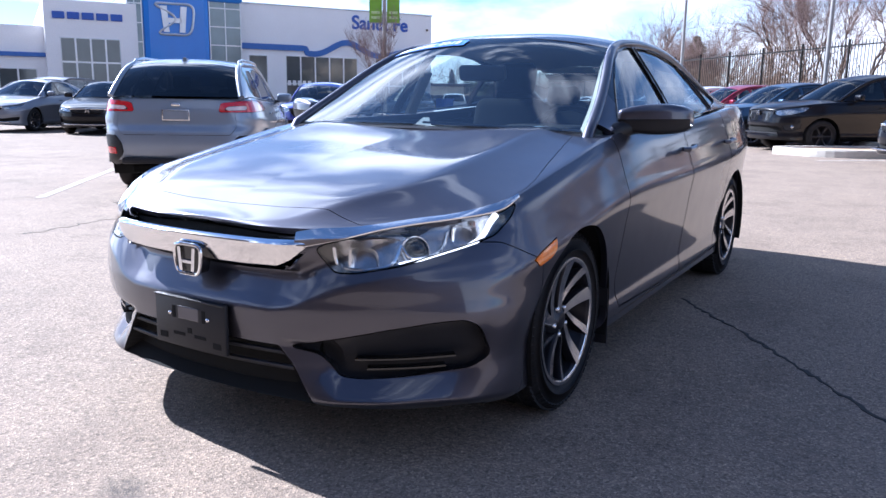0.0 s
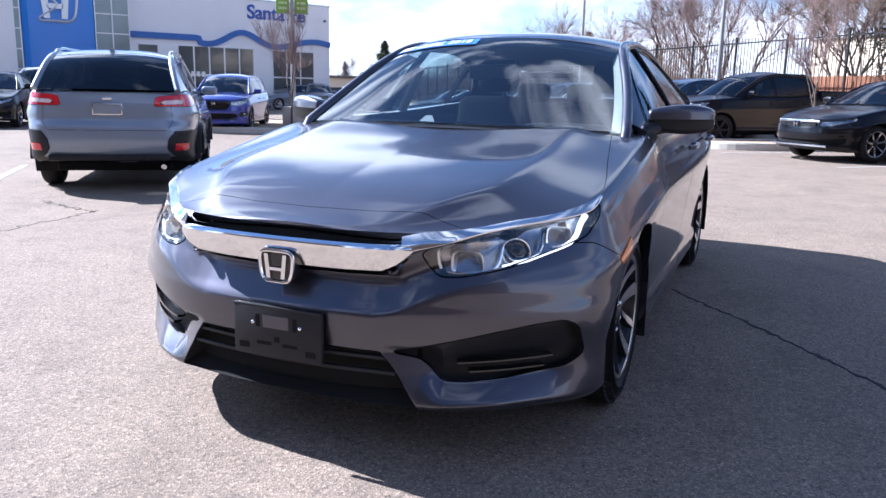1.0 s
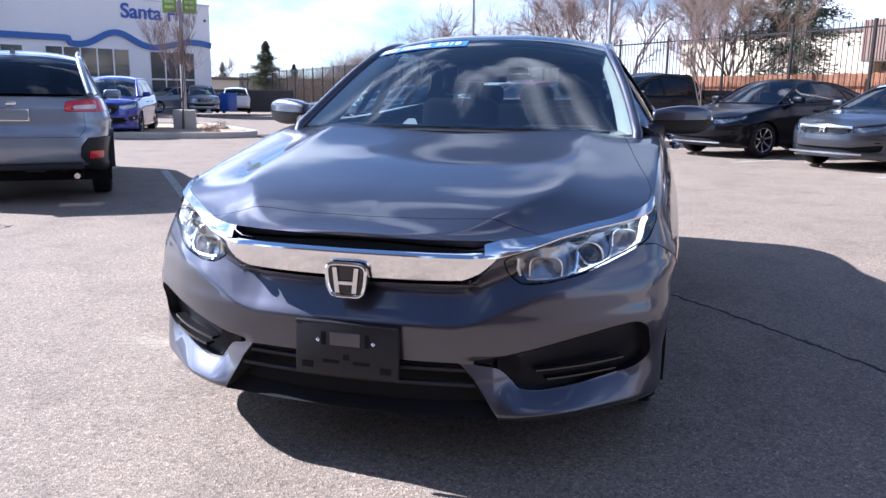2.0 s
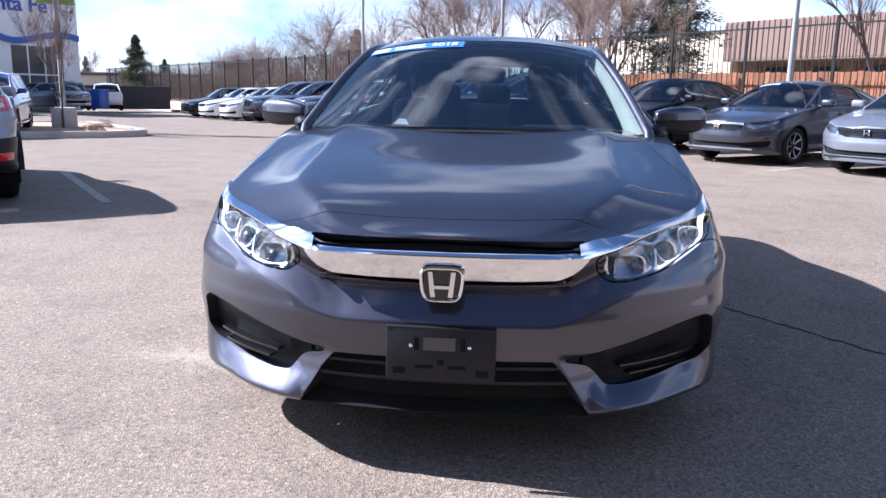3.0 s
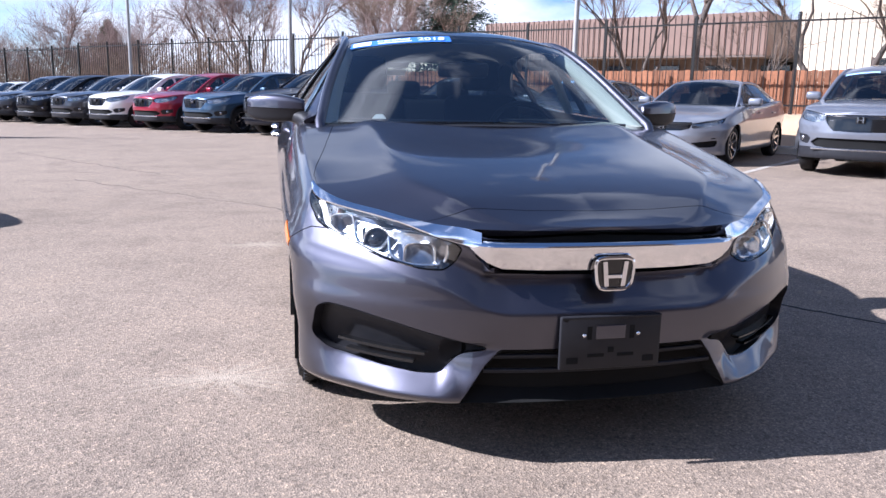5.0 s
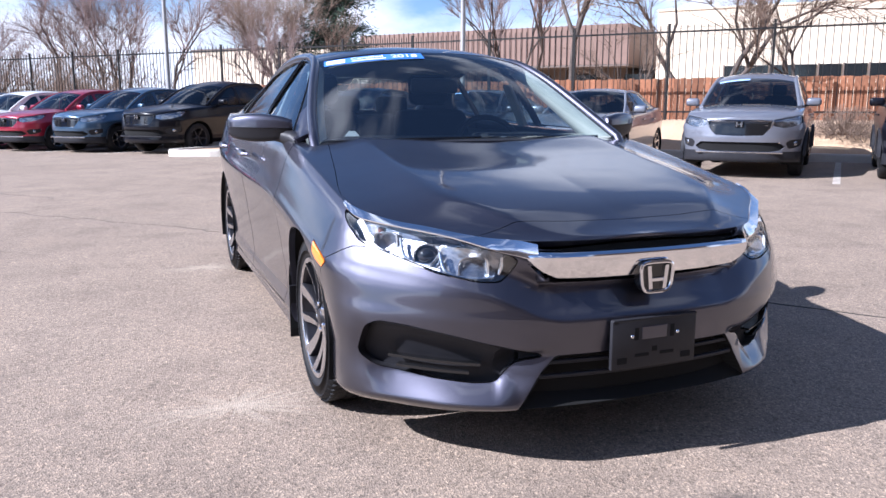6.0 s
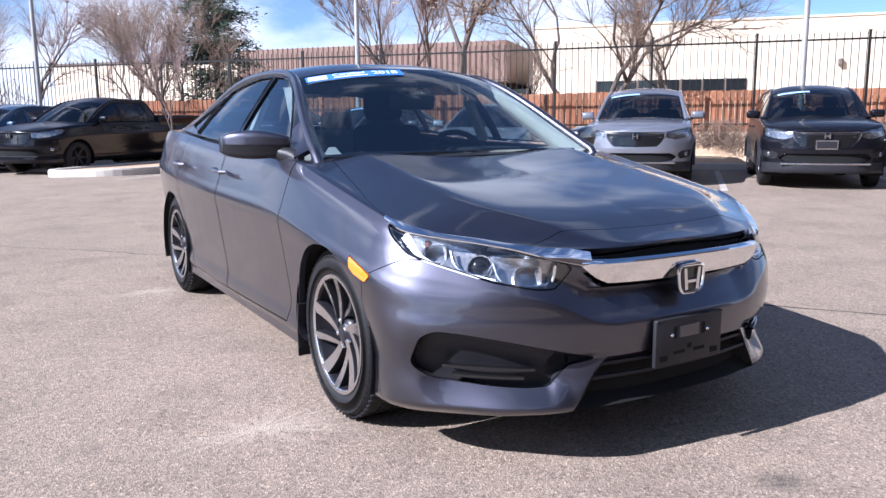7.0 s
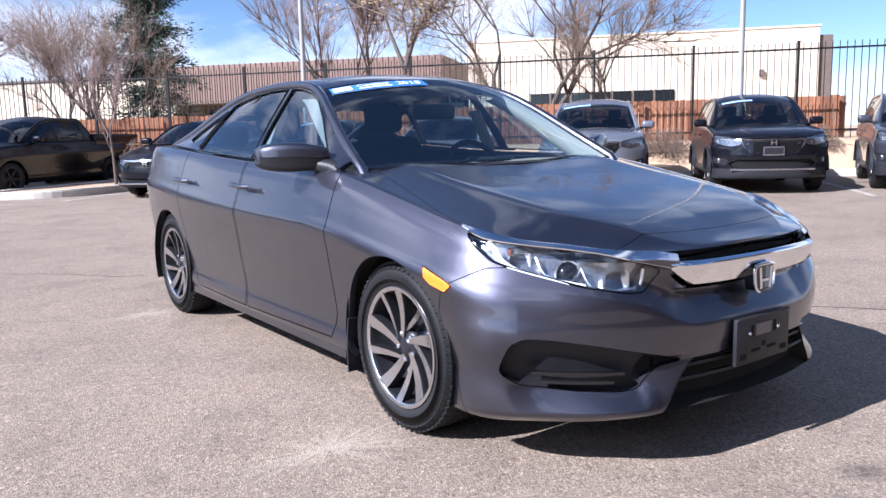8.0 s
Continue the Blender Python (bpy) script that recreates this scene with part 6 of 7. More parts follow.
WHEEL_B = wheel(0.335, 0.21, 5, (ALLOY, ALLOYD), "plain", 0.215)
WHEEL_C = wheel(0.335, 0.21, 6, (ALLOYD, ALLOYD), "plain", 0.225)
WHEEL_D = wheel(0.308, 0.205, 7, (ALLOY, ALLOYD), "plain", 0.210)
BLACKC = pbr("black paint", (0.005, 0.005, 0.008), 0.3, 0.0, var=0.05, scale=3.0, coat=0.5, spec=0.12, rvar=0.05, crough=0.02)
TAILW = pbr("pale tail lens", (0.74, 0.60, 0.61), 0.15, var=0.2, scale=30, coat=1.0)
CLEARW = pbr("pale lamp reflector", (0.32, 0.325, 0.34), 0.16, 0.9, var=0.55, scale=22, fine=0.4, fscale=50, bump=0.8, bscale=25)
SILVER = paint("silver paint", (0.21, 0.22, 0.255), 0.35, 0.35)
LUNAR = paint("light grey paint", (0.17, 0.178, 0.21), 0.4, 0.35)
WHITEC = paint("white paint", (0.72, 0.72, 0.72), 0.0, 0.3)
DGREY = paint("dark grey paint", (0.042, 0.044, 0.056), 0.35, 0.3)
REDC = paint("red paint", (0.30, 0.012, 0.035), 0.4, 0.3)
BLUEC = paint("dark blue paint", (0.05, 0.095, 0.16), 0.5, 0.3)
STRIP = pbr("pale blue strip", (0.30, 0.45, 0.72), 0.5, var=0.05)
FITBLUE = paint("bright blue paint", (0.02, 0.035, 0.26), 0.4, 0.3)
SLATE = paint("slate blue paint", (0.25, 0.29, 0.36), 0.35, 0.35)

random.seed(3)
FACE = (-BX.x, -BX.y)
car("sed", BLACKC, "black mid-size sedan with chrome grille", (-8.1, 9.2, 0), FACE, (1.03, 1.05, 1.03), wheel_of=WHEEL_D)
car("sed", DGREY, "dark grey compact sedan with alloy wheels", (-5.35, 9.2, 0), FACE, (1.0, 1.04, 0.985), wheel_of=WHEEL_D, sticker_mat=STRIP)
car("sed", SILVER, "silver compact sedan with black grille", (-2.95, 9.2, 0), FACE, (1.0, 1.04, 0.985), chrome=False, wheel_of=WHEEL_D)
car("suv", LUNAR, "light grey small SUV with chrome grille bar", (-0.18, 9.15, 0), FACE, (0.965, 0.95, 0.975), clad=True, sticker_mat=STRIP)
car("suv", BLACKC, "black small SUV with windscreen sticker", (2.52, 9.2, 0), FACE, (0.965, 0.95, 0.975), clad=True, sticker_mat=STRIP, plate=True)
car("suv", DGREY, "dark grey small SUV beside the black one", (4.85, 9.3, 0), (-0.86, -0.5), (0.965, 0.95, 0.975), clad=True)
car("suv", BLACKC, "black pickup truck with crew cab", (-13.46, 10.03, 0), FACE, (1.06, 1.14, 1.07), bed=True, glass_mat=TINT, chrome=False, wheel_of=WHEEL_C)
car("suv", BLUEC, "dark blue SUV with chrome grille bar", (-15.98, 10.03, 0), FACE, (1.0, 1.02, 1.01), clad=True)
car("suv", REDC, "dark red SUV with chrome grille bar", (-18.31, 10.03, 0), FACE, (1.0, 1.02, 1.01), clad=True)
car("suv", WHITEC, "white SUV with black lower cladding", (-20.68, 10.03, 0), FACE, (1.0, 1.02, 1.01), clad=True)
for a_, m_, lb in ((-22.91, DGREY, "dark grey SUV in the row by the fence"), (-25.19, BLACKC, "black SUV in the row by the fence"), (-27.57, DGREY, "dark grey SUV in the row by the fence")):
    car("suv", m_, lb, (a_, 10.03, 0), FACE, (1.0, 1.02, 1.01), clad=True)
for a_, m_, lb in ((-30.23, WHITEC, "white sedan in the row by the fence"), (-32.89, WHITEC, "white sedan in the row by the fence"), (-35.45, BLACKC, "black sedan in the row by the fence")):
    car("sed", m_, lb, (a_, 10.03, 0), FACE, (1.02, 1.04, 1.04), wheel_of=WHEEL_D)
# the crossover that shows its tail
hd = Vector((-0.610, 0.792))
rc_ = Vector((-5.62, 4.02))
pf = rc_ + hd * 2.665
car("suv", SLATE, "slate blue crossover with black cladding, rear towards the aisle", (pf.x, pf.y), (hd.x, hd.y), (0.955, 1.0, 0.935), clad=True, tail=True, roof_bars=True, glass_mat=TINT)
car("sed", SILVER, "silver sedan parked near the showroom", (-19.9, 9.9), (0.40, -0.92), (0.97, 0.97, 1.04), wheel_of=WHEEL_D)
car("sed", BLACKC, "black sedan parked near the showroom", (-17.15, 10.8), (0.62, -0.78), (1.0, 1.02, 1.02), wheel_of=WHEEL_D)
car("suv", WHITEC, "white van-like wagon near the showroom", (-20.6, 17.0), (-0.5, 0.86), (1.0, 1.0, 1.0), glass_mat=TINT)
car("suv", DGREY, "dark SUV near the showroom", (-24.0, 13.0), (0.40, -0.92), (1.0, 1.0, 1.0))
car("suv", FITBLUE, "bright blue hatchback parked by the planter bed", (-11.75, 13.3), (0.45, -0.89), (0.88, 0.88, 0.90), chrome=False)
car("sed", SILVER, "silver sedan with dark lettering by the showroom", (-24.0, 32.6), (-0.5, -0.866), (0.95, 0.95, 0.95), wheel_of=WHEEL_D)
car("suv", SILVER, "silver SUV by the showroom", (-21.6, 33.6), (0.6, -0.8), (0.88, 0.88, 0.88))
car("suv", WHITEC, "white SUV standing far off, tail towards the lot", (-26.1, 44.9), (-0.50, 0.86), (1.0, 1.0, 1.0), glass_mat=TINT, z=-0.25)
for o in [q for w_ in (WHEEL_B, WHEEL_C, WHEEL_D) for q in (*w_.children_recursive, w_)]:
    bpy.data.objects.remove(o)


# ---- fence, poles, boards ----
IRON = pbr("black fence iron", (0.012, 0.011, 0.011), 0.5, 0.3, var=0.2, scale=8)
WOOD = pbr("cedar boards", (0.25, 0.105, 0.054), 0.8, var=0.15, scale=3, fine=0.25, fscale=40, bump=0.4, bscale=60)
oi = WOOD.node_tree.nodes.new("ShaderNodeObjectInfo")
hs = WOOD.node_tree.nodes.new("ShaderNodeHueSaturation")
mr = WOOD.node_tree.nodes.new("ShaderNodeMapRange")
mr.inputs["To Min"].default_value, mr.inputs["To Max"].default_value = 0.65, 1.25
bs = WOOD.node_tree.nodes["Principled BSDF"]
src = bs.inputs["Base Color"].links[0].from_socket
WOOD.node_tree.links.new(oi.outputs["Random"], mr.inputs["Value"])
WOOD.node_tree.links.new(mr.outputs["Result"], hs.inputs["Value"])
WOOD.node_tree.links.new(src, hs.inputs["Color"])
WOOD.node_tree.links.new(hs.outputs["Color"], bs.inputs["Base Color"])

FB, TOP, FOOT = 15.9, 2.95, 0.78
LOTM = Matrix((tuple(AX), tuple(BX), (0, 0, 1))).transposed().to_4x4()
fence = tagged(new("iron_fence"), "tall black iron picket fence on the bank", "fence")
fence.matrix_world = LOTM
first = None
for k in range(-14, 6):
    a = -0.32 + 2.262 * k
    o = share(first, fence, pose(a, FB, 0)) if first else part("post", box(boxed(-0.027, 0.027, -0.027, 0.027, 0.3, TOP + 0.03, bev=0.005), -0.034, 0.034, -0.034, 0.034, TOP + 0.02, TOP + 0.045), IRON, fence, local=pose(a, FB, 0))
    first = first or o
for zz in (TOP - 0.14, FOOT + 0.22):
    part("rail", boxed(-32, 14, FB - 0.018, FB + 0.018, zz - 0.02, zz + 0.02), IRON, fence)
first = None
for k in range(286):
    a = 12.0 - 0.1508 * k
    if first is None:
        bm = boxed(-0.0078, 0.0078, -0.0078, 0.0078, FOOT, TOP - 0.03)
        bmesh.ops.create_cone(bm, cap_ends=True, segments=4, radius1=0.014, radius2=0.0, depth=0.06, matrix=Matrix.Translation((0, 0, TOP)))
        first = part("picket", bm, IRON, fence, local=pose(a, FB, 0))
    else:
        share(first, fence, pose(a, FB, 0))
far = tagged(new("iron_fence"), "black iron fence running on behind the far cars", "fence")
far.matrix_world = LOTM
V, F = [], []
for k in range(300):
    a = -31.2 - 0.1508 * k
    for x, y in ((-0.009, -0.009), (0.009, -0.009), (0.009, 0.009), (-0.009, 0.009)):
        V += [(a + x, FB + y, 0.0), (a + x, FB + y, TOP - 0.1)]
    n = 8 * k
    F += [(n + 2 * i, n + (2 * i + 2) % 8, n + (2 * i + 3) % 8, n + 2 * i + 1) for i in range(4)]
tagged(mesh_ob("picket_run", V, F, IRON, far, smooth=False), kind="stuff")
for k in range(20):
    part("post", boxed(-32.0 - 2.262 * k - 0.035, -32.0 - 2.262 * k + 0.035, FB - 0.035, FB + 0.035, 0, TOP - 0.05), IRON, far)
for zz in (TOP - 0.2, 0.4):
    part("rail", boxed(-76, -32, FB - 0.018, FB + 0.018, zz - 0.02, zz + 0.02), IRON, far)

wood = tagged(new("board_fence"), "weathered orange-brown cedar board fence", "fence")
wood.matrix_world = LOTM
WB = 17.2
random.seed(8)
bases = [part("board", boxed(-0.068, 0.068, -0.010, 0.010, 0.6, h, bev=0.004, seg=1), WOOD, wood, local=pose(-16.5 + 0.142 * i, WB, 0)) for i, h in enumerate((1.798, 1.806, 1.80, 1.812))]
for k in range(4, 236):
    a = -16.5 + 0.142 * k
    if a > 5.6:
        break
    share(bases[random.randrange(4)], wood, pose(a, WB + random.uniform(-0.006, 0.006), random.uniform(-0.015, 0.015)))
for zz in (0.95, 1.6):
    part("board_rail", boxed(-16.5, 5.6, WB + 0.012, WB + 0.05, zz - 0.04, zz + 0.04), WOOD, wood)

POLEM = pbr("galvanised pole", (0.36, 0.35, 0.34), 0.5, 0.4, var=0.12, scale=3)
for a, b in ((2.64, 13.5), (-6.72, 13.5), (-15.75, 13.3), (-23.9, 13.3)):
    pole = tagged(new("light_pole"), "tall grey steel parking lot light pole", "light pole", "lot lights")
    p = lot(a, b, rise(a, b))
    pole.location = p
    bm = bmesh.new()
    tube(bm, [(0, 0, 0.5), (0, 0, 4.0), (0, 0, 8.6)], [0.062, 0.054, 0.042], 12)
    part("shaft", bm, POLEM, pole, smooth=True)
    bm = bmesh.new()
    tube(bm, [(0, 0, 0), (0, 0, 0.62)], [0.24, 0.23], 16)
    part("footing", bm, CONCRETE, pole, smooth=True)
    part("lamp_head", boxed(-0.18, 0.18, -0.7, 0.1, 8.55, 8.68, bev=0.03), POLEM, pole, smooth=True)


# ---- trees ----
BARK = pbr("grey bark", (0.105, 0.083, 0.072), 0.9, var=0.25, scale=5, fine=0.3, fscale=40, bump=0.6, bscale=30)
TWIG = pbr("pinkish twigs", (0.22, 0.155, 0.14), 0.9, var=0.25, scale=2)
TWIGB = pbr("brown twigs", (0.20, 0.14, 0.105), 0.9, var=0.25, scale=2)
DRY = pbr("dry leaves", (0.42, 0.30, 0.17), 0.9, var=0.35, scale=1.5)
NEEDLE = pbr("spruce needles", (0.045, 0.075, 0.05), 0.85, var=0.4, scale=2.0)
OLIVE = pbr("juniper green", (0.085, 0.095, 0.045), 0.9, var=0.4, scale=1.5)


class Sticks:
    def __init__(self):
        self.V, self.F = [], []

    def add(self, p, q, r0, r1, n):
        d = (q - p).normalized()
        s = d.orthogonal().normalized()
        u = d.cross(s)
        k0 = len(self.V)
        for c, r in ((p, r0), (q, r1)):
            for k in range(n):
                t = 2 * math.pi * k / n
                self.V.append(tuple(c + (s * math.cos(t) + u * math.sin(t)) * r))
        for k in range(n):
            self.F.append((k0 + k, k0 + (k + 1) % n, k0 + n + (k + 1) % n, k0 + n + k))


def bare_tree(p, height, seed, label, stems=1, lean=(0, 0), open_=0.55, twig=TWIG, leaves=None, n_leaf=0, depth=5, low=0.25, up=0.25, thick=0.016, wig=1.0):
    """A leafless tree: stems that fork down to fine twigs."""
    rnd = random.Random(seed)
    thick_, fine_ = Sticks(), Sticks()
    tips = []

    def grow(a, d, length, r, k):
        n = 3 if k > 1 else 5
        q, pts, seg = a, [a], 3 if k < 3 else 2
        for i in range(seg):
            d = (d + Vector((rnd.gauss(0, 0.13), rnd.gauss(0, 0.13), rnd.gauss(0, 0.08) + 0.04)) * (wig if k < 2 else 1.0)).normalized()
            q2 = q + d * (length / seg)
            (thick_ if k < 2 else fine_).add(q, q2, r * (1 - 0.18 * i), r * (1 - 0.18 * (i + 1)), n)
            q = q2
            pts.append(q)
        if k >= depth:
            tips.append(q)
            return
        for _ in range((3, rnd.choice((3, 4)), 4, 4, 5, 5)[min(k, 5)]):
            s = d.orthogonal().normalized()
            s.rotate(Matrix.Rotation(rnd.uniform(0, 6.283), 3, d))
            nd = (d + s * rnd.uniform(0.45, 1.0) * open_ * 1.4 + Vector((0, 0, up * rnd.uniform(0, 1)))).normalized()
            start = pts[rnd.choice((1, 2, 3, 3)) % len(pts)] if k else pts[rnd.choice((2, 3, 3))]
            grow(start, nd, length * (rnd.uniform(0.58, 0.80) if k < 2 else rnd.uniform(0.62, 0.95)), max(r * rnd.uniform(0.42, 0.58), 0.0035), k + 1)
    root = tagged(new("tree"), label, "tree", "trees")
    root.location = p
    for s in range(stems):
        t = 2 * math.pi * s / max(1, stems) + 0.6
        sp = 0.34 if stems > 1 else 0.0
        d = Vector((math.cos(t) * sp + lean[0], math.sin(t) * sp + lean[1], 1)).normalized()
        grow(Vector((0, 0, -0.1)), d, height * (low + 0.1), height * thick * (0.75 if stems > 1 else 1), 0)
    mesh_ob("trunk", thick_.V, thick_.F, BARK, root)
    if fine_.F:
        tagged(mesh_ob("crown", fine_.V, fine_.F, twig, root), kind="stuff")
    if leaves:
        V, F = [], []
        for k in range(n_leaf):
            c = rnd.choice(tips) + Vector((rnd.gauss(0, 0.14), rnd.gauss(0, 0.14), rnd.gauss(-0.08, 0.14)))
            s = rnd.uniform(0.025, 0.055)
            e1 = Vector((rnd.gauss(0, 1), rnd.gauss(0, 1), rnd.gauss(0, 1))).normalized()
            e2 = e1.orthogonal().normalized()
            b0 = len(V)
            V += [tuple(c + e1 * s), tuple(c + e2 * s * 0.6), tuple(c - e1 * s), tuple(c - e2 * s * 0.6)]
            F.append((b0, b0 + 1, b0 + 2, b0 + 3))
        tagged(mesh_ob("leaves", V, F, leaves, root, smooth=False), kind="stuff")
    return root


def conifer(p, height, radius, seed, label, material=NEEDLE, n=520, gap=0.75):
    rnd = random.Random(seed)
    root = tagged(new("tree"), label, "tree", "trees")
    root.location = p
    st = Sticks()
    st.add(Vector((0, 0, -0.1)), Vector((0, 0, height)), height * 0.022, 0.01, 7)
    V, F = [], []
    for k in range(n):
        t = rnd.random() ** 0.8
        z = height * (0.10 + 0.9 * t)
        R = radius * (1 - t) ** 0.8 * rnd.uniform(gap - 0.25, 1.1) * (0.8 + 0.3 * math.sin(z * 7 + seed))
        a = rnd.uniform(0, 6.283)
        tip = Vector((R * math.cos(a), R * math.sin(a), z - 0.10 * R))
        st.add(Vector((0, 0, z)), tip, 0.012, 0.004, 3)
        for j in range(44):
            f = rnd.uniform(0.25, 1.05)
            c = Vector((0, 0, z)).lerp(tip, f) + Vector((rnd.gauss(0, 0.06), rnd.gauss(0, 0.06), rnd.gauss(-0.03, 0.05))) * (0.6 + R)
            d = Vector((math.cos(a) + rnd.gauss(0, 0.6), math.sin(a) + rnd.gauss(0, 0.6), rnd.gauss(-0.1, 0.4))).normalized()
            w = d.orthogonal().normalized()
            w.rotate(Matrix.Rotation(rnd.uniform(0, 6.283), 3, d))
            L = rnd.uniform(0.06, 0.15) * (0.5 + radius * 0.3)
            b0 = len(V)
            V += [tuple(c - w * L * 0.16), tuple(c + d * L), tuple(c + w * L * 0.16)]
            F.append((b0, b0 + 1, b0 + 2))
    mesh_ob("trunk", st.V, st.F, BARK, root)
    tagged(mesh_ob("crown", V, F, material, root, smooth=False), kind="stuff")
    return root


def bush(p, r, h, seed, label, material, n=700):
    rnd = random.Random(seed)
    root = tagged(new("shrub"), label, "shrub", "shrubs")
    root.location = p
    st = Sticks()
    for k in range(n):
        a, e = rnd.uniform(0, 6.283), rnd.uniform(0.1, 1.0)
        R = r * math.sqrt(rnd.random())
        q = Vector((R * math.cos(a), R * math.sin(a), h * e * math.sqrt(max(0.05, 1 - (R / r) ** 2))))
        o = Vector((q.x * 0.5, q.y * 0.5, 0)) if k < n // 4 else q - Vector((rnd.gauss(0, 0.12), rnd.gauss(0, 0.12), rnd.uniform(0.03, 0.2)))
        st.add(o, q, 0.006, 0.003, 3)
    mesh_ob("twig_mass", st.V, st.F, material, root)
    return root


def at(a, b, dz=0.0):
    return lot(a, b, rise(a, min(b, 40)) + dz)


bare_tree(at(-2.1, 18.7), 8.0, 23, "tall bare tree with several forked stems", stems=3, open_=0.72, depth=5, low=0.24, twig=TWIGB, wig=2.0, up=0.1, thick=0.018)
bare_tree(at(0.1, 18.8), 5.2, 44, "small bare tree behind the board fence", stems=2, open_=0.6, depth=5, twig=TWIGB)
bare_tree(at(-3.9, 18.2), 3.2, 46, "low bare shrub tree behind the board fence", stems=3, open_=0.6, depth=4, twig=TWIGB)
bare_tree(at(-5.9, 19.2), 7.4, 33, "spreading tree holding some dry tan leaves", stems=1, open_=0.75, depth=5, twig=TWIGB, leaves=DRY, n_leaf=5200, low=0.22, up=0.0, lean=(0.12, 0.05), thick=0.022)
bare_tree(at(-8.6, 21.5), 7.0, 51, "upright bare poplar-like tree", stems=4, open_=0.35, depth=5, up=0.5)
conifer(at(-14.0, 18.9), 7.6, 2.1, 61, "dark green spruce behind the fence", n=760, gap=0.75)
bare_tree(at(-16.4, 18.3), 6.0, 72, "bushy bare tree with grey-brown twigs", stems=4, open_=0.55, depth=5)
bare_tree(at(-14.7, 17.6), 5.0, 73, "bushy bare tree with pinkish twigs", stems=4, open_=0.55, depth=5, twig=TWIGB)
bare_tree(at(-10.75, 12.1, 0.1), 3.9, 81, "young bare tree staked in the kerbed bed", stems=1, open_=0.42, depth=5, up=0.45, low=0.20, thick=0.012, wig=0.15)
bush(at(-11.6, 14.2, 0.05), 0.35, 0.95, 5, "clipped dry shrub by the board fence", TWIGB)
bush(at(1.2, 14.6), 0.65, 0.65, 6, "low dry shrub on the soil bank", TWIGB, 900)
bush(at(4.4, 14.8), 0.5, 0.5, 7, "low dry shrub on the soil bank", TWIGB, 600)
for i, (a, b, h, st_, op) in enumerate(((-21.8, 19.0, 6.2, 1, 0.6), (-25.4, 19.5, 6.4, 2, 0.5), (-30.5, 20.5, 8.6, 1, 0.65), (-27.8, 22, 7.2, 3, 0.5), (-36.0, 21.0, 6.8, 3, 0.55), (-33.0, 19.0, 5.4, 3, 0.6), (-39.5, 20.0, 6.2, 4, 0.6), (-43.5, 21.0, 8.8, 1, 0.65), (-47.0, 19.0, 5.5, 4, 0.55), (-52.0, 20.0, 5.2, 4, 0.55), (-58, 21, 5.2, 4, 0.6))):
    bare_tree(at(a, b, -0.7 if a < -30 else 0), h, 100 + i, "bare deciduous tree behind the iron fence", stems=st_, open_=op, depth=5, lean=(0.25, -0.1) if i == 0 else (0, 0))
for i in range(16):
    bare_tree(at(-24 - 2.5 * i, 17.6 + (i % 3), -0.75), 3.2 + 0.5 * (i % 2), 200 + i, "dense bare brush along the iron fence", stems=5, open_=0.6, depth=4, twig=TWIGB, low=0.2)
rb = random.Random(17)
st = Sticks()
for k in range(15000):
    a = -22.5 - 56 * rb.random()
    b = rb.uniform(16.9, 20.5)
    top = 2.15 + 0.55 * math.sin(a * 0.9) + 0.35 * math.sin(a * 2.3 + 1) - 0.012 * (-22 - a)
    z = (top + 0.9) * rb.random() ** 0.8 - 0.9
    d = Vector((rb.gauss(0, 0.4), rb.gauss(0, 0.4), rb.uniform(0.3, 1.0))).normalized() * rb.uniform(0.35, 0.95)
    p = at(a, b, z)
    st.add(p, p + d, rb.uniform(0.008, 0.016), 0.005, 3)
tagged(mesh_ob("brush", st.V, st.F, TWIGB), "dense brown leafless brush behind the iron fence", "brush", kind="stuff")
conifer(at(-41.5, 23, -0.9), 5.4, 2.8, 62, "olive green juniper among bare trees", OLIVE, 520, 0.7)
conifer(at(-66, 16, -0.7), 5.8, 2.6, 63, "round dark evergreen far off", OLIVE, 520, 0.9)
conifer((-52, 88, -0.5), 5.2, 1.6, 64, "dark pointed spruce far off", NEEDLE, 420)
conifer((-44, 92, -0.5), 5.2, 2.2, 65, "dark evergreen far off", NEEDLE, 420)
for i, (x, y, h) in enumerate(((-47, 80, 7), (-55, 84, 7), (-38, 88, 6), (-33, 90, 6), (-28, 86, 5.5))):
    bare_tree((x, y, -0.5), h, 300 + i, "bare tree far beyond the lot", stems=3, open_=0.55, depth=4)


# ---- buildings ----
CREAM = pbr("cream stucco", (0.60, 0.52, 0.41), 0.9, var=0.06, scale=0.6, fine=0.06, fscale=30, bump=0.2, bscale=40)
# wall brown darkened: the eave's shade is put into the colour
TAN_SHADED = pbr("brown stucco", (0.115, 0.088, 0.074), 0.9, var=0.08, scale=0.8, bump=0.2, bscale=40)
ROOFR = pbr("reddish metal roof", (0.20, 0.13, 0.105), 0.6, var=0.10, scale=2)
SHADEW = pbr("dark window glass", (0.012, 0.015, 0.018), 0.08, var=0.05, spec=0.8)
BROWN = pbr("brown fascia", (0.13, 0.10, 0.085), 0.7, var=0.1)


def lot_box(name, a0, a1, b0, b1, z0, z1, mat_, parent, bev=0.03, label=""):
    return part(name, boxed(a0, a1, b0, b1, z0, z1, bev=bev), mat_, parent, label)


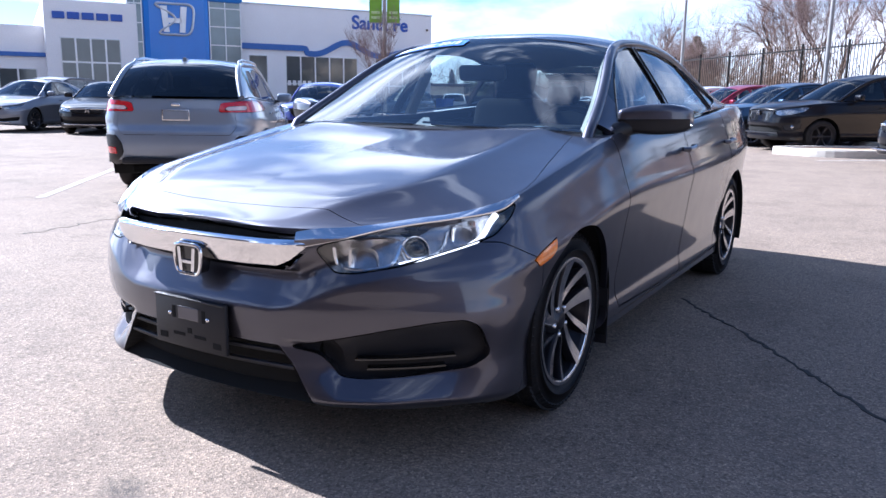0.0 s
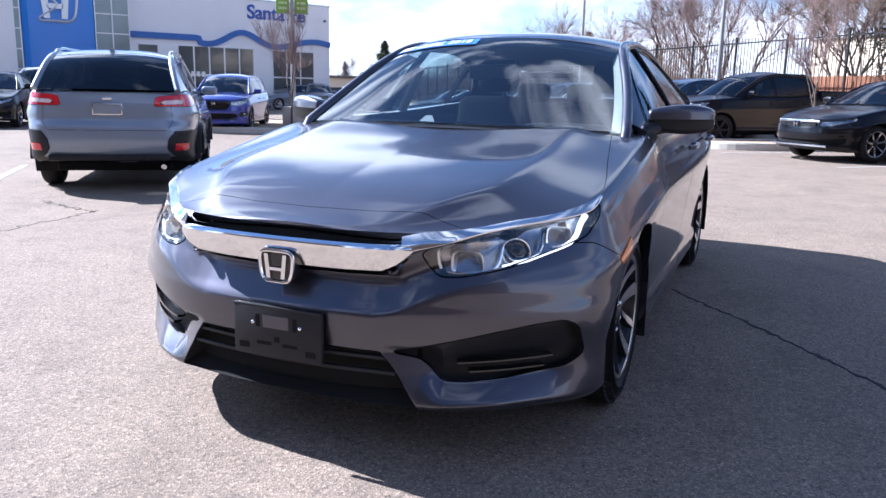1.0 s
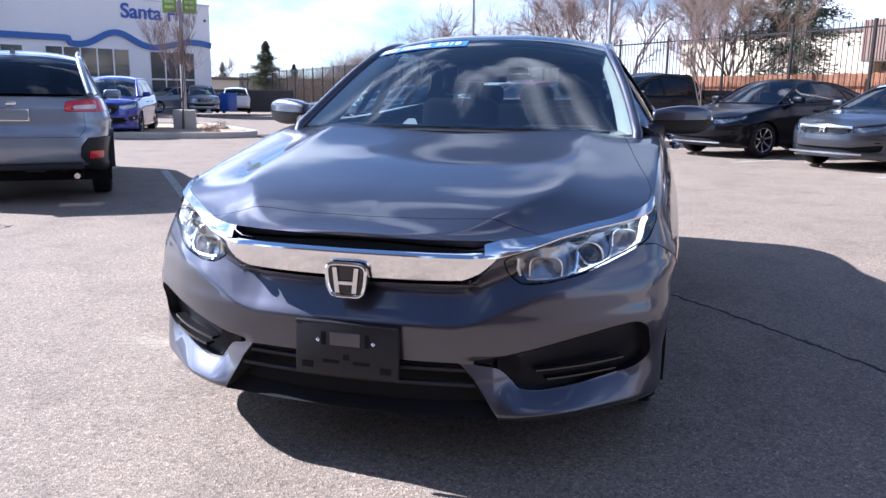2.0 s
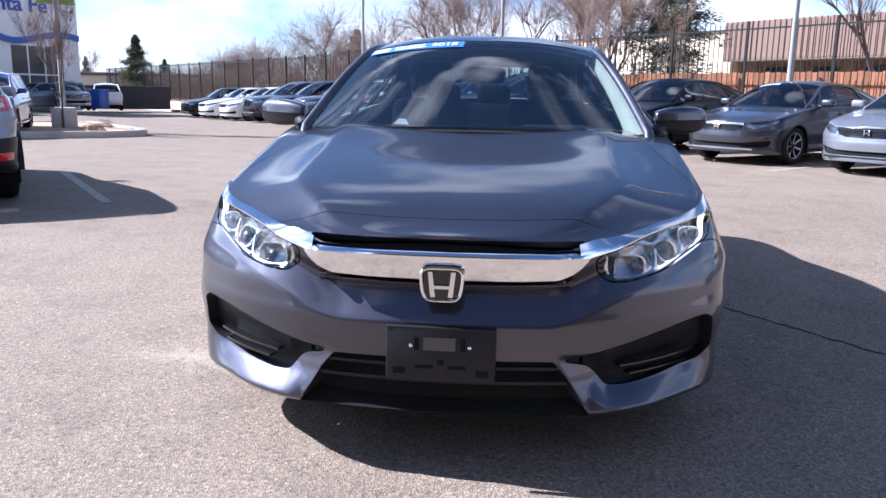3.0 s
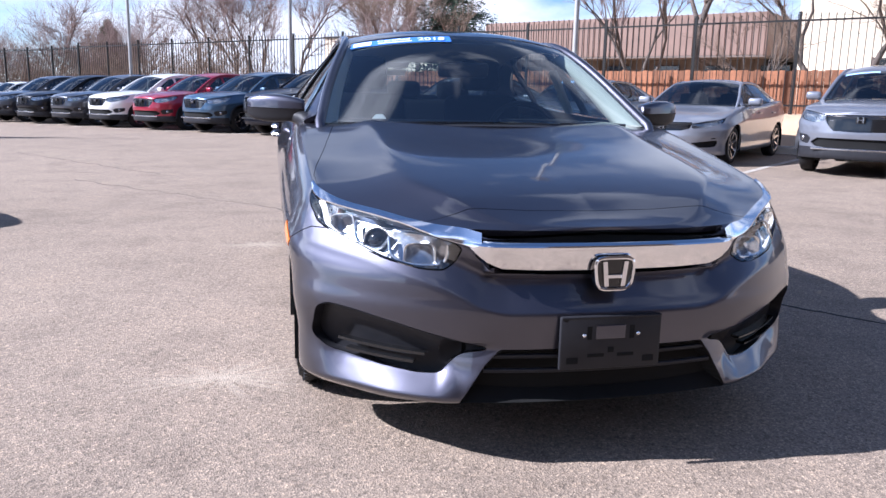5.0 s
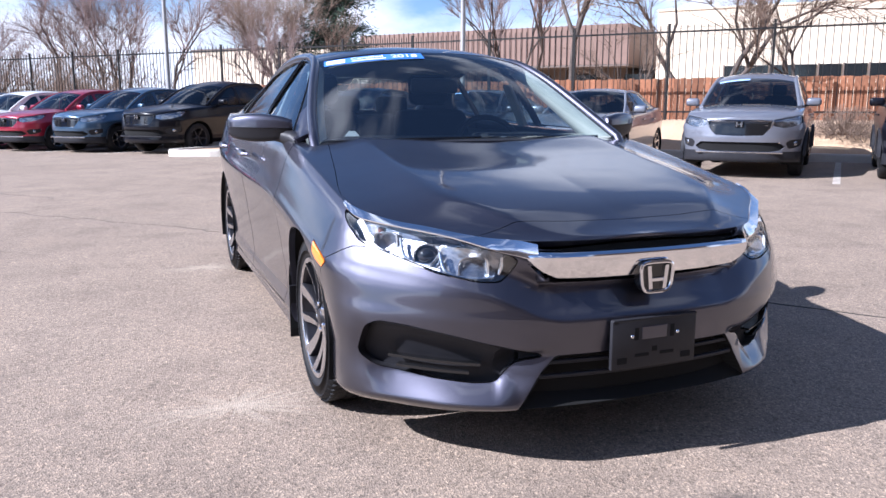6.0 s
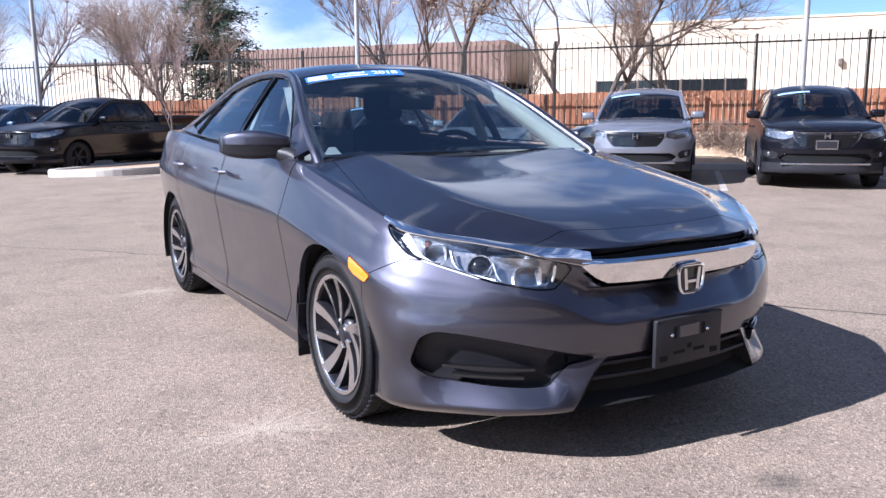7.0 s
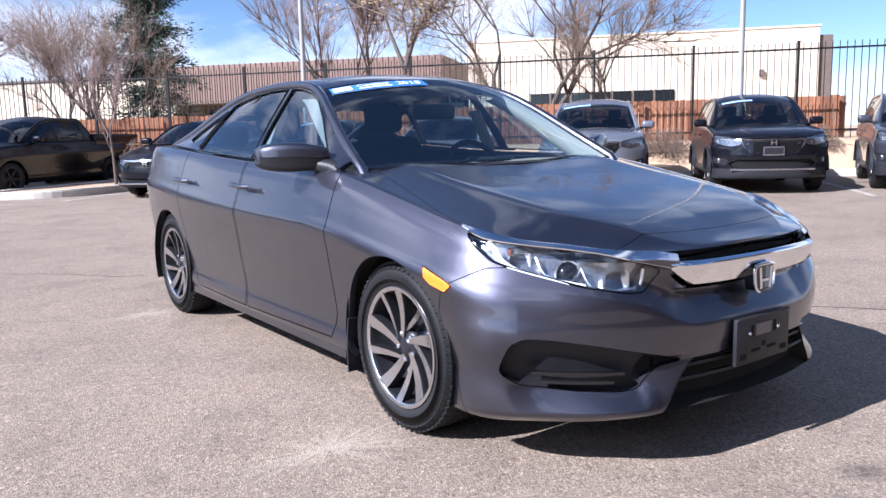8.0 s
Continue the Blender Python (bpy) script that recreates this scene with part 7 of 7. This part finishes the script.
ware = tagged(new("warehouse"), "long cream stucco warehouse behind the fence", "building")
ware.matrix_world = LOTM
lot_box("wall", -7.0, 9.15, 35.4, 58, -0.5, 5.50, CREAM, ware)
lot_box("parapet", -7.05, 9.2, 35.35, 58, 5.50, 5.60, CREAM, ware, 0.02)
lot_box("end_pier", 9.15, 9.75, 35.6, 58, -0.5, 5.15, BROWN, ware)
for k in range(7):
    w = lot_box("window", -3.9 + 0.98 * k, -3.0 + 0.98 * k, 35.34, 35.46, 2.35, 2.95, SHADEW, ware, 0.0)
    lot_box("window_frame", -3.93 + 0.98 * k, -3.87 + 0.98 * k, 35.32, 35.42, 2.3, 3.0, BROWN, w, 0.0)
lot_box("wall_lamp", 6.6, 6.8, 35.2, 35.4, 3.4, 3.7, BROWN, ware)

hut = tagged(new("shop_building"), "low building with reddish ribbed mansard roof", "building")
hut.matrix_world = LOTM
lot_box("wall", -23.0, -8.6, 36.4, 50, -0.5, 3.2, TAN_SHADED, hut)
lot_box("soffit", -23.4, -8.2, 35.0, 50, 3.02, 3.14, BROWN, hut)
roof_ = lot_box("roof", -23.4, -8.2, 35.0, 50, 3.14, 5.02, ROOFR, hut, 0.02)
first = None
for k in range(51):
    a = -23.3 + 0.3 * k
    if first is None:
        first = part("seam", boxed(-0.02, 0.02, 34.96, 35.02, 3.12, 5.04), ROOFR, roof_, local=pose(a, 0, 0))
    else:
        share(first, roof_, pose(a, 0, 0))
for k in range(6):
    lot_box("pier", -22.6 + 2.6 * k, -22.1 + 2.6 * k, 36.2, 36.6, -0.5, 3.1, TAN_SHADED, hut)
    w = lot_box("window", -21.7 + 2.6 * k, -20.4 + 2.6 * k, 36.3, 36.5, 1.2, 2.7, SHADEW, hut, 0.0)
wall_l = tagged(new("outbuilding"), "long cream wall of a building behind the fence", "building")
wall_l.matrix_world = LOTM
lot_box("wall", -37.0, -23.6, 36.0, 50, -0.5, 4.62, CREAM, wall_l)
lot_box("coping", -37.1, -23.5, 35.9, 50, 4.62, 4.74, BROWN, wall_l, 0.0)

# the showroom
STUCCO = pbr("white stucco", (0.82, 0.80, 0.80), 0.85, var=0.04, scale=0.5, fine=0.05, fscale=20, bump=0.15, bscale=30)
BLUE = pbr("blue panel", (0.03, 0.19, 0.62), 0.35, var=0.04, scale=1, coat=0.3)
BLUES = pbr("blue stripe paint", (0.05, 0.14, 0.42), 0.5, var=0.06)
SIGN = pbr("sign blue", (0.03, 0.09, 0.40), 0.4, var=0.04)
SHOPG = pbr("showroom glass", (0.07, 0.085, 0.09), 0.05, var=0.3, scale=0.7, spec=0.9)
GLASSB = pbr("curved tower glass", (0.16, 0.22, 0.24), 0.06, var=0.2, scale=0.8, spec=0.9)
ALU = pbr("pale aluminium", (0.62, 0.63, 0.65), 0.4, 0.6, var=0.05)
shop = tagged(new("showroom"), "white car showroom with blue entrance tower and wavy blue stripe", "building")
LX = Vector((-0.5, -0.866, 0))
shop.matrix_world = Matrix((tuple(LX), (0.866, -0.5, 0), (0, 0, 1))).transposed().to_4x4()
shop.location = (-23.09, 37.02, -0.1)


def sb(name, x0, x1, y0, y1, z0, z1, mat_, parent=shop, bev=0.02, label=""):
    return part(name, boxed(x0, x1, y0, y1, z0, z1, bev=bev), mat_, parent, label)


sb("wall", 0, 11.4, -20, 0, 0, 5.80, STUCCO)
sb("parapet_cap", -0.04, 11.4, -20, 0.05, 5.80, 5.88, ALU)
sb("sign_wall", 16.2, 20.2, -18, 0.5, 0, 5.36, STUCCO)
sb("left_wing", 20.2, 34, -18, -0.4, 0, 4.2, STUCCO)
sb("left_stripe", 20.2, 34, -0.4, -0.25, 2.78, 2.98, BLUES)


def window(x0, x1, z0, z1, nx, nz, y=0.0, mat_=SHOPG, depth=0.12):
    w = sb("window", x0, x1, y - depth, y + 0.02, z0, z1, ALU, bev=0.0, label="showroom window in pale frame")
    for i in range(nx):
        for j in range(nz):
            g = 0.04
            xa, xb = x0 + (x1 - x0) * i / nx + g, x0 + (x1 - x0) * (i + 1) / nx - g
            za, zb = z0 + (z1 - z0) * j / nz + g, z0 + (z1 - z0) * (j + 1) / nz - g
            sb("pane", xa, xb, y + 0.005, y + 0.025, za, zb, mat_, w, 0.0)
    return w


window(1.02, 3.55, 0.35, 3.25, 3, 2)
window(4.65, 8.76, 0.35, 3.28, 5, 2)
window(9.75, 10.75, 0.35, 3.25, 1, 2)
window(17.0, 19.6, 0.35, 3.68, 4, 3, 0.52)
window(20.6, 24.6, 0.4, 2.25, 5, 1, -0.38)
strip("stripe", [(x, 0.06, 3.66 + (0.42 * math.sin((x + 0.1) * 2 * math.pi / 4.3) * (0.35 + 0.65 * math.exp(-((x - 5.4) / 2.0) ** 2)) if x < 7.6 else 0.02)) for x in np.linspace(0, 11.4, 90)], 0.30, 0.10, BLUES, shop, "wavy blue stripe")
tower = sb("tower", 12.75, 15.95, -6, 0.55, 0, 8.2, BLUE, bev=0.3, label="blue entrance tower")
sb("tower_band", 11.05, 16.6, -6, 0.50, 5.70, 8.0, BLUE, tower, 0.2)
for x0, x1, yy in ((11.2, 12.75, 0.35), (15.95, 16.6, 0.35)):
    tg = sb("tower_glass", x0, x1, -5, yy, 0, 7.4, GLASSB, bev=0.0, label="curved glass beside the tower")
    for k in range(8):
        sb("mullion", x0, x1, yy, yy + 0.03, 0.9 * k, 0.9 * k + 0.05, ALU, tg, 0.0)
    for k in range(3):
        xx = x0 + (x1 - x0) * k / 2
        sb("mullion", xx - 0.025, xx + 0.025, yy, yy + 0.035, 0, 7.4, ALU, tg, 0.0)
# tower mark: plain pale frame with splayed bars
fr_ = bend([(13.65, 5.42), (14.5, 5.48), (15.35, 5.42), (14.42, 4.80), (15.2, 4.10), (14.5, 4.03), (13.8, 4.10), (13.58, 4.80)], 5)
bm = bmesh.new()
tube(bm, [(p[0], 0.60, p[1]) for p in fr_] + [(fr_[0][0], 0.60, fr_[0][1])], 0.06, 6, False)
sign = part("tower_sign", bm, ALU, shop, "pale metal emblem on the tower", smooth=True)
for m in (1, -1):
    bm = bmesh.new()
    f = [(14.5 + m * 0.32, 5.36), (14.5 + m * 0.62, 5.36), (14.5 + m * 0.50, 4.14), (14.5 + m * 0.24, 4.14)]
    bm.faces.new([bm.verts.new((p, 0.64, q)) for p, q in f])
    r = bmesh.ops.extrude_face_region(bm, geom=bm.faces[:])
    bmesh.ops.translate(bm, verts=[v for v in r["geom"] if isinstance(v, bmesh.types.BMVert)], vec=(0, -0.08, 0))
    bmesh.ops.recalc_face_normals(bm, faces=bm.faces)
    part("sign_bar", bm, ALU, sign)
sb("sign_cross", 14.15, 14.85, 0.57, 0.64, 4.58, 4.80, ALU, sign, 0.0)
# maker's name as plain blocks
for k in range(5):
    x = 19.85 - 0.62 * k
    blk = sb("name_block", x - 0.52, x, 0.5, 0.58, 4.50, 4.82, SIGN, bev=0.03, label="blue block of the maker's name")
cu = bpy.data.curves.new("town", "FONT")
cu.body, cu.size, cu.extrude, cu.offset = "Santa Fe", 1.02, 0.03, 0.018
cu.materials.append(SIGN)
o = new("town_letters", cu)
o.parent = shop
o["label"] = "blue raised letters"
o.matrix_local = Matrix(((-1, 0, 0, 4.98), (0, 0, 1, 0.03), (0, 1, 0, 4.86), (0, 0, 0, 1)))
for k in range(5):
    sb("number_bar", 8.5 - 0.28 * k, 8.68 - 0.28 * k, 0.03, 0.04, 1.72, 1.98, WHITEL, bev=0.0)
sb("wall_lamp", 0.25, 0.37, 0, 0.1, 4.95, 5.07, BROWN)

# banner pole, planter and young tree by the showroom
pl = tagged(new("banner_pole"), "grey pole with two green banners", "pole")
pl.location = (-11.45, 16.1, 0.08)
bm = bmesh.new()
tube(bm, [(0, 0, 0), (0, 0, 3.0), (0, 0, 5.9)], [0.07, 0.06, 0.05], 10)
part("shaft", bm, POLEM, pl, smooth=True)
GREEN = pbr("green banner", (0.22, 0.42, 0.04), 0.7, var=0.08)
PALEG = pbr("pale print", (0.55, 0.68, 0.32), 0.7, var=0.05)
turn = Matrix.Rotation(math.atan2(0.866, 0.5), 4, "Z")
for m in (1, -1):
    bn = part("banner", boxed(min(m * 0.07, m * 0.43), max(m * 0.07, m * 0.43), -0.006, 0.006, 3.08, 4.15, bev=0.004), GREEN, pl, "green cloth banner", local=Matrix.Rotation(radians(32), 4, "Z"))
    for z in (3.18, 3.32):
        part("banner_print", boxed(min(m * 0.13, m * 0.37), max(m * 0.13, m * 0.37), -0.009, 0.009, z, z + 0.07), PALEG, bn)
    for z in (3.07, 4.15):
        part("arm", boxed(min(0, m * 0.45), max(0, m * 0.45), -0.012, 0.012, z - 0.012, z + 0.012), POLEM, pl, local=Matrix.Rotation(radians(32), 4, "Z"))
tagged(part("planter", boxed(-0.30, 0.30, -0.30, 0.30, 0, 0.55, bev=0.03), CONCRETE, None, local=pose(-11.45, 16.1, 0.06, 0, 0, 32), smooth=True), "square pale concrete planter round the pole foot", "planter")
bare_tree((-11.25, 15.7, 0.05), 3.2, 91, "young bare tree beside the concrete planter", stems=1, open_=0.40, depth=5, up=0.6, low=0.30, thick=0.012, wig=0.15)
for i, (a, b) in enumerate(((-17.6, 2.3), (-19.3, 2.9), (-21.0, 1.0), (-18.2, 0.2))):
    bush(at(a, b, 0.05), 0.28, 0.3, 40 + i, "small dry ornamental grass in the bed", TWIGB, 260)

# beyond the lot: low container with shade in its dark grey, shed, hedge, ridge
BROWNB = pbr("shade-dark container", (0.055, 0.052, 0.056), 0.6, var=0.12, scale=2)
sk_ = tagged(new("container"), "low container beyond the lot, coloured dark for the shade there", "container")
sk_.matrix_world = Matrix.Translation((-25.5, 45.5, -0.2)) @ Matrix.Rotation(radians(28), 4, "Z")
part("box", boxed(-3, 3, -1.3, 1.3, 0, 1.45, bev=0.04), BROWNB, sk_)
for k in range(14):
    part("rib", boxed(-2.9 + 0.44 * k, -2.78 + 0.44 * k, -1.34, -1.28, 0.1, 1.38), BROWNB, sk_)
BLUEB = pbr("blue bin plastic", (0.03, 0.10, 0.42), 0.5, var=0.08)
for x, y in ((-22.6, 37.6), (-22.9, 38.6)):
    bn = tagged(new("waste_bin"), "blue plastic waste bin by the showroom corner", "bin", "bins")
    bn.location = (x, y, -0.05)
    part("tub", boxed(-0.3, 0.3, -0.3, 0.3, 0.05, 1.0, bev=0.05), BLUEB, bn, smooth=True)
    part("lid", boxed(-0.33, 0.33, -0.34, 0.33, 1.0, 1.08, bev=0.03), BLUEB, bn, smooth=True)
house = tagged(new("house"), "low pale house far beyond the lot", "house")
house.matrix_world = Matrix.Translation((-42, 78, -0.5)) @ Matrix.Rotation(radians(30), 4, "Z")
part("wall", boxed(-8, 8, -5, 5, 0, 2.8, bev=0.03), CREAM, house)
part("roof", boxed(-8.4, 8.4, -5.4, 5.4, 2.8, 3.1, bev=0.05), BROWN, house)
for i in range(7):
    bush(at(-40.5 - 1.6 * i, 14.2, -0.85), 1.0, 0.95, 60 + i, "tan dry hedge shrub at the row's end", DRY, 900)
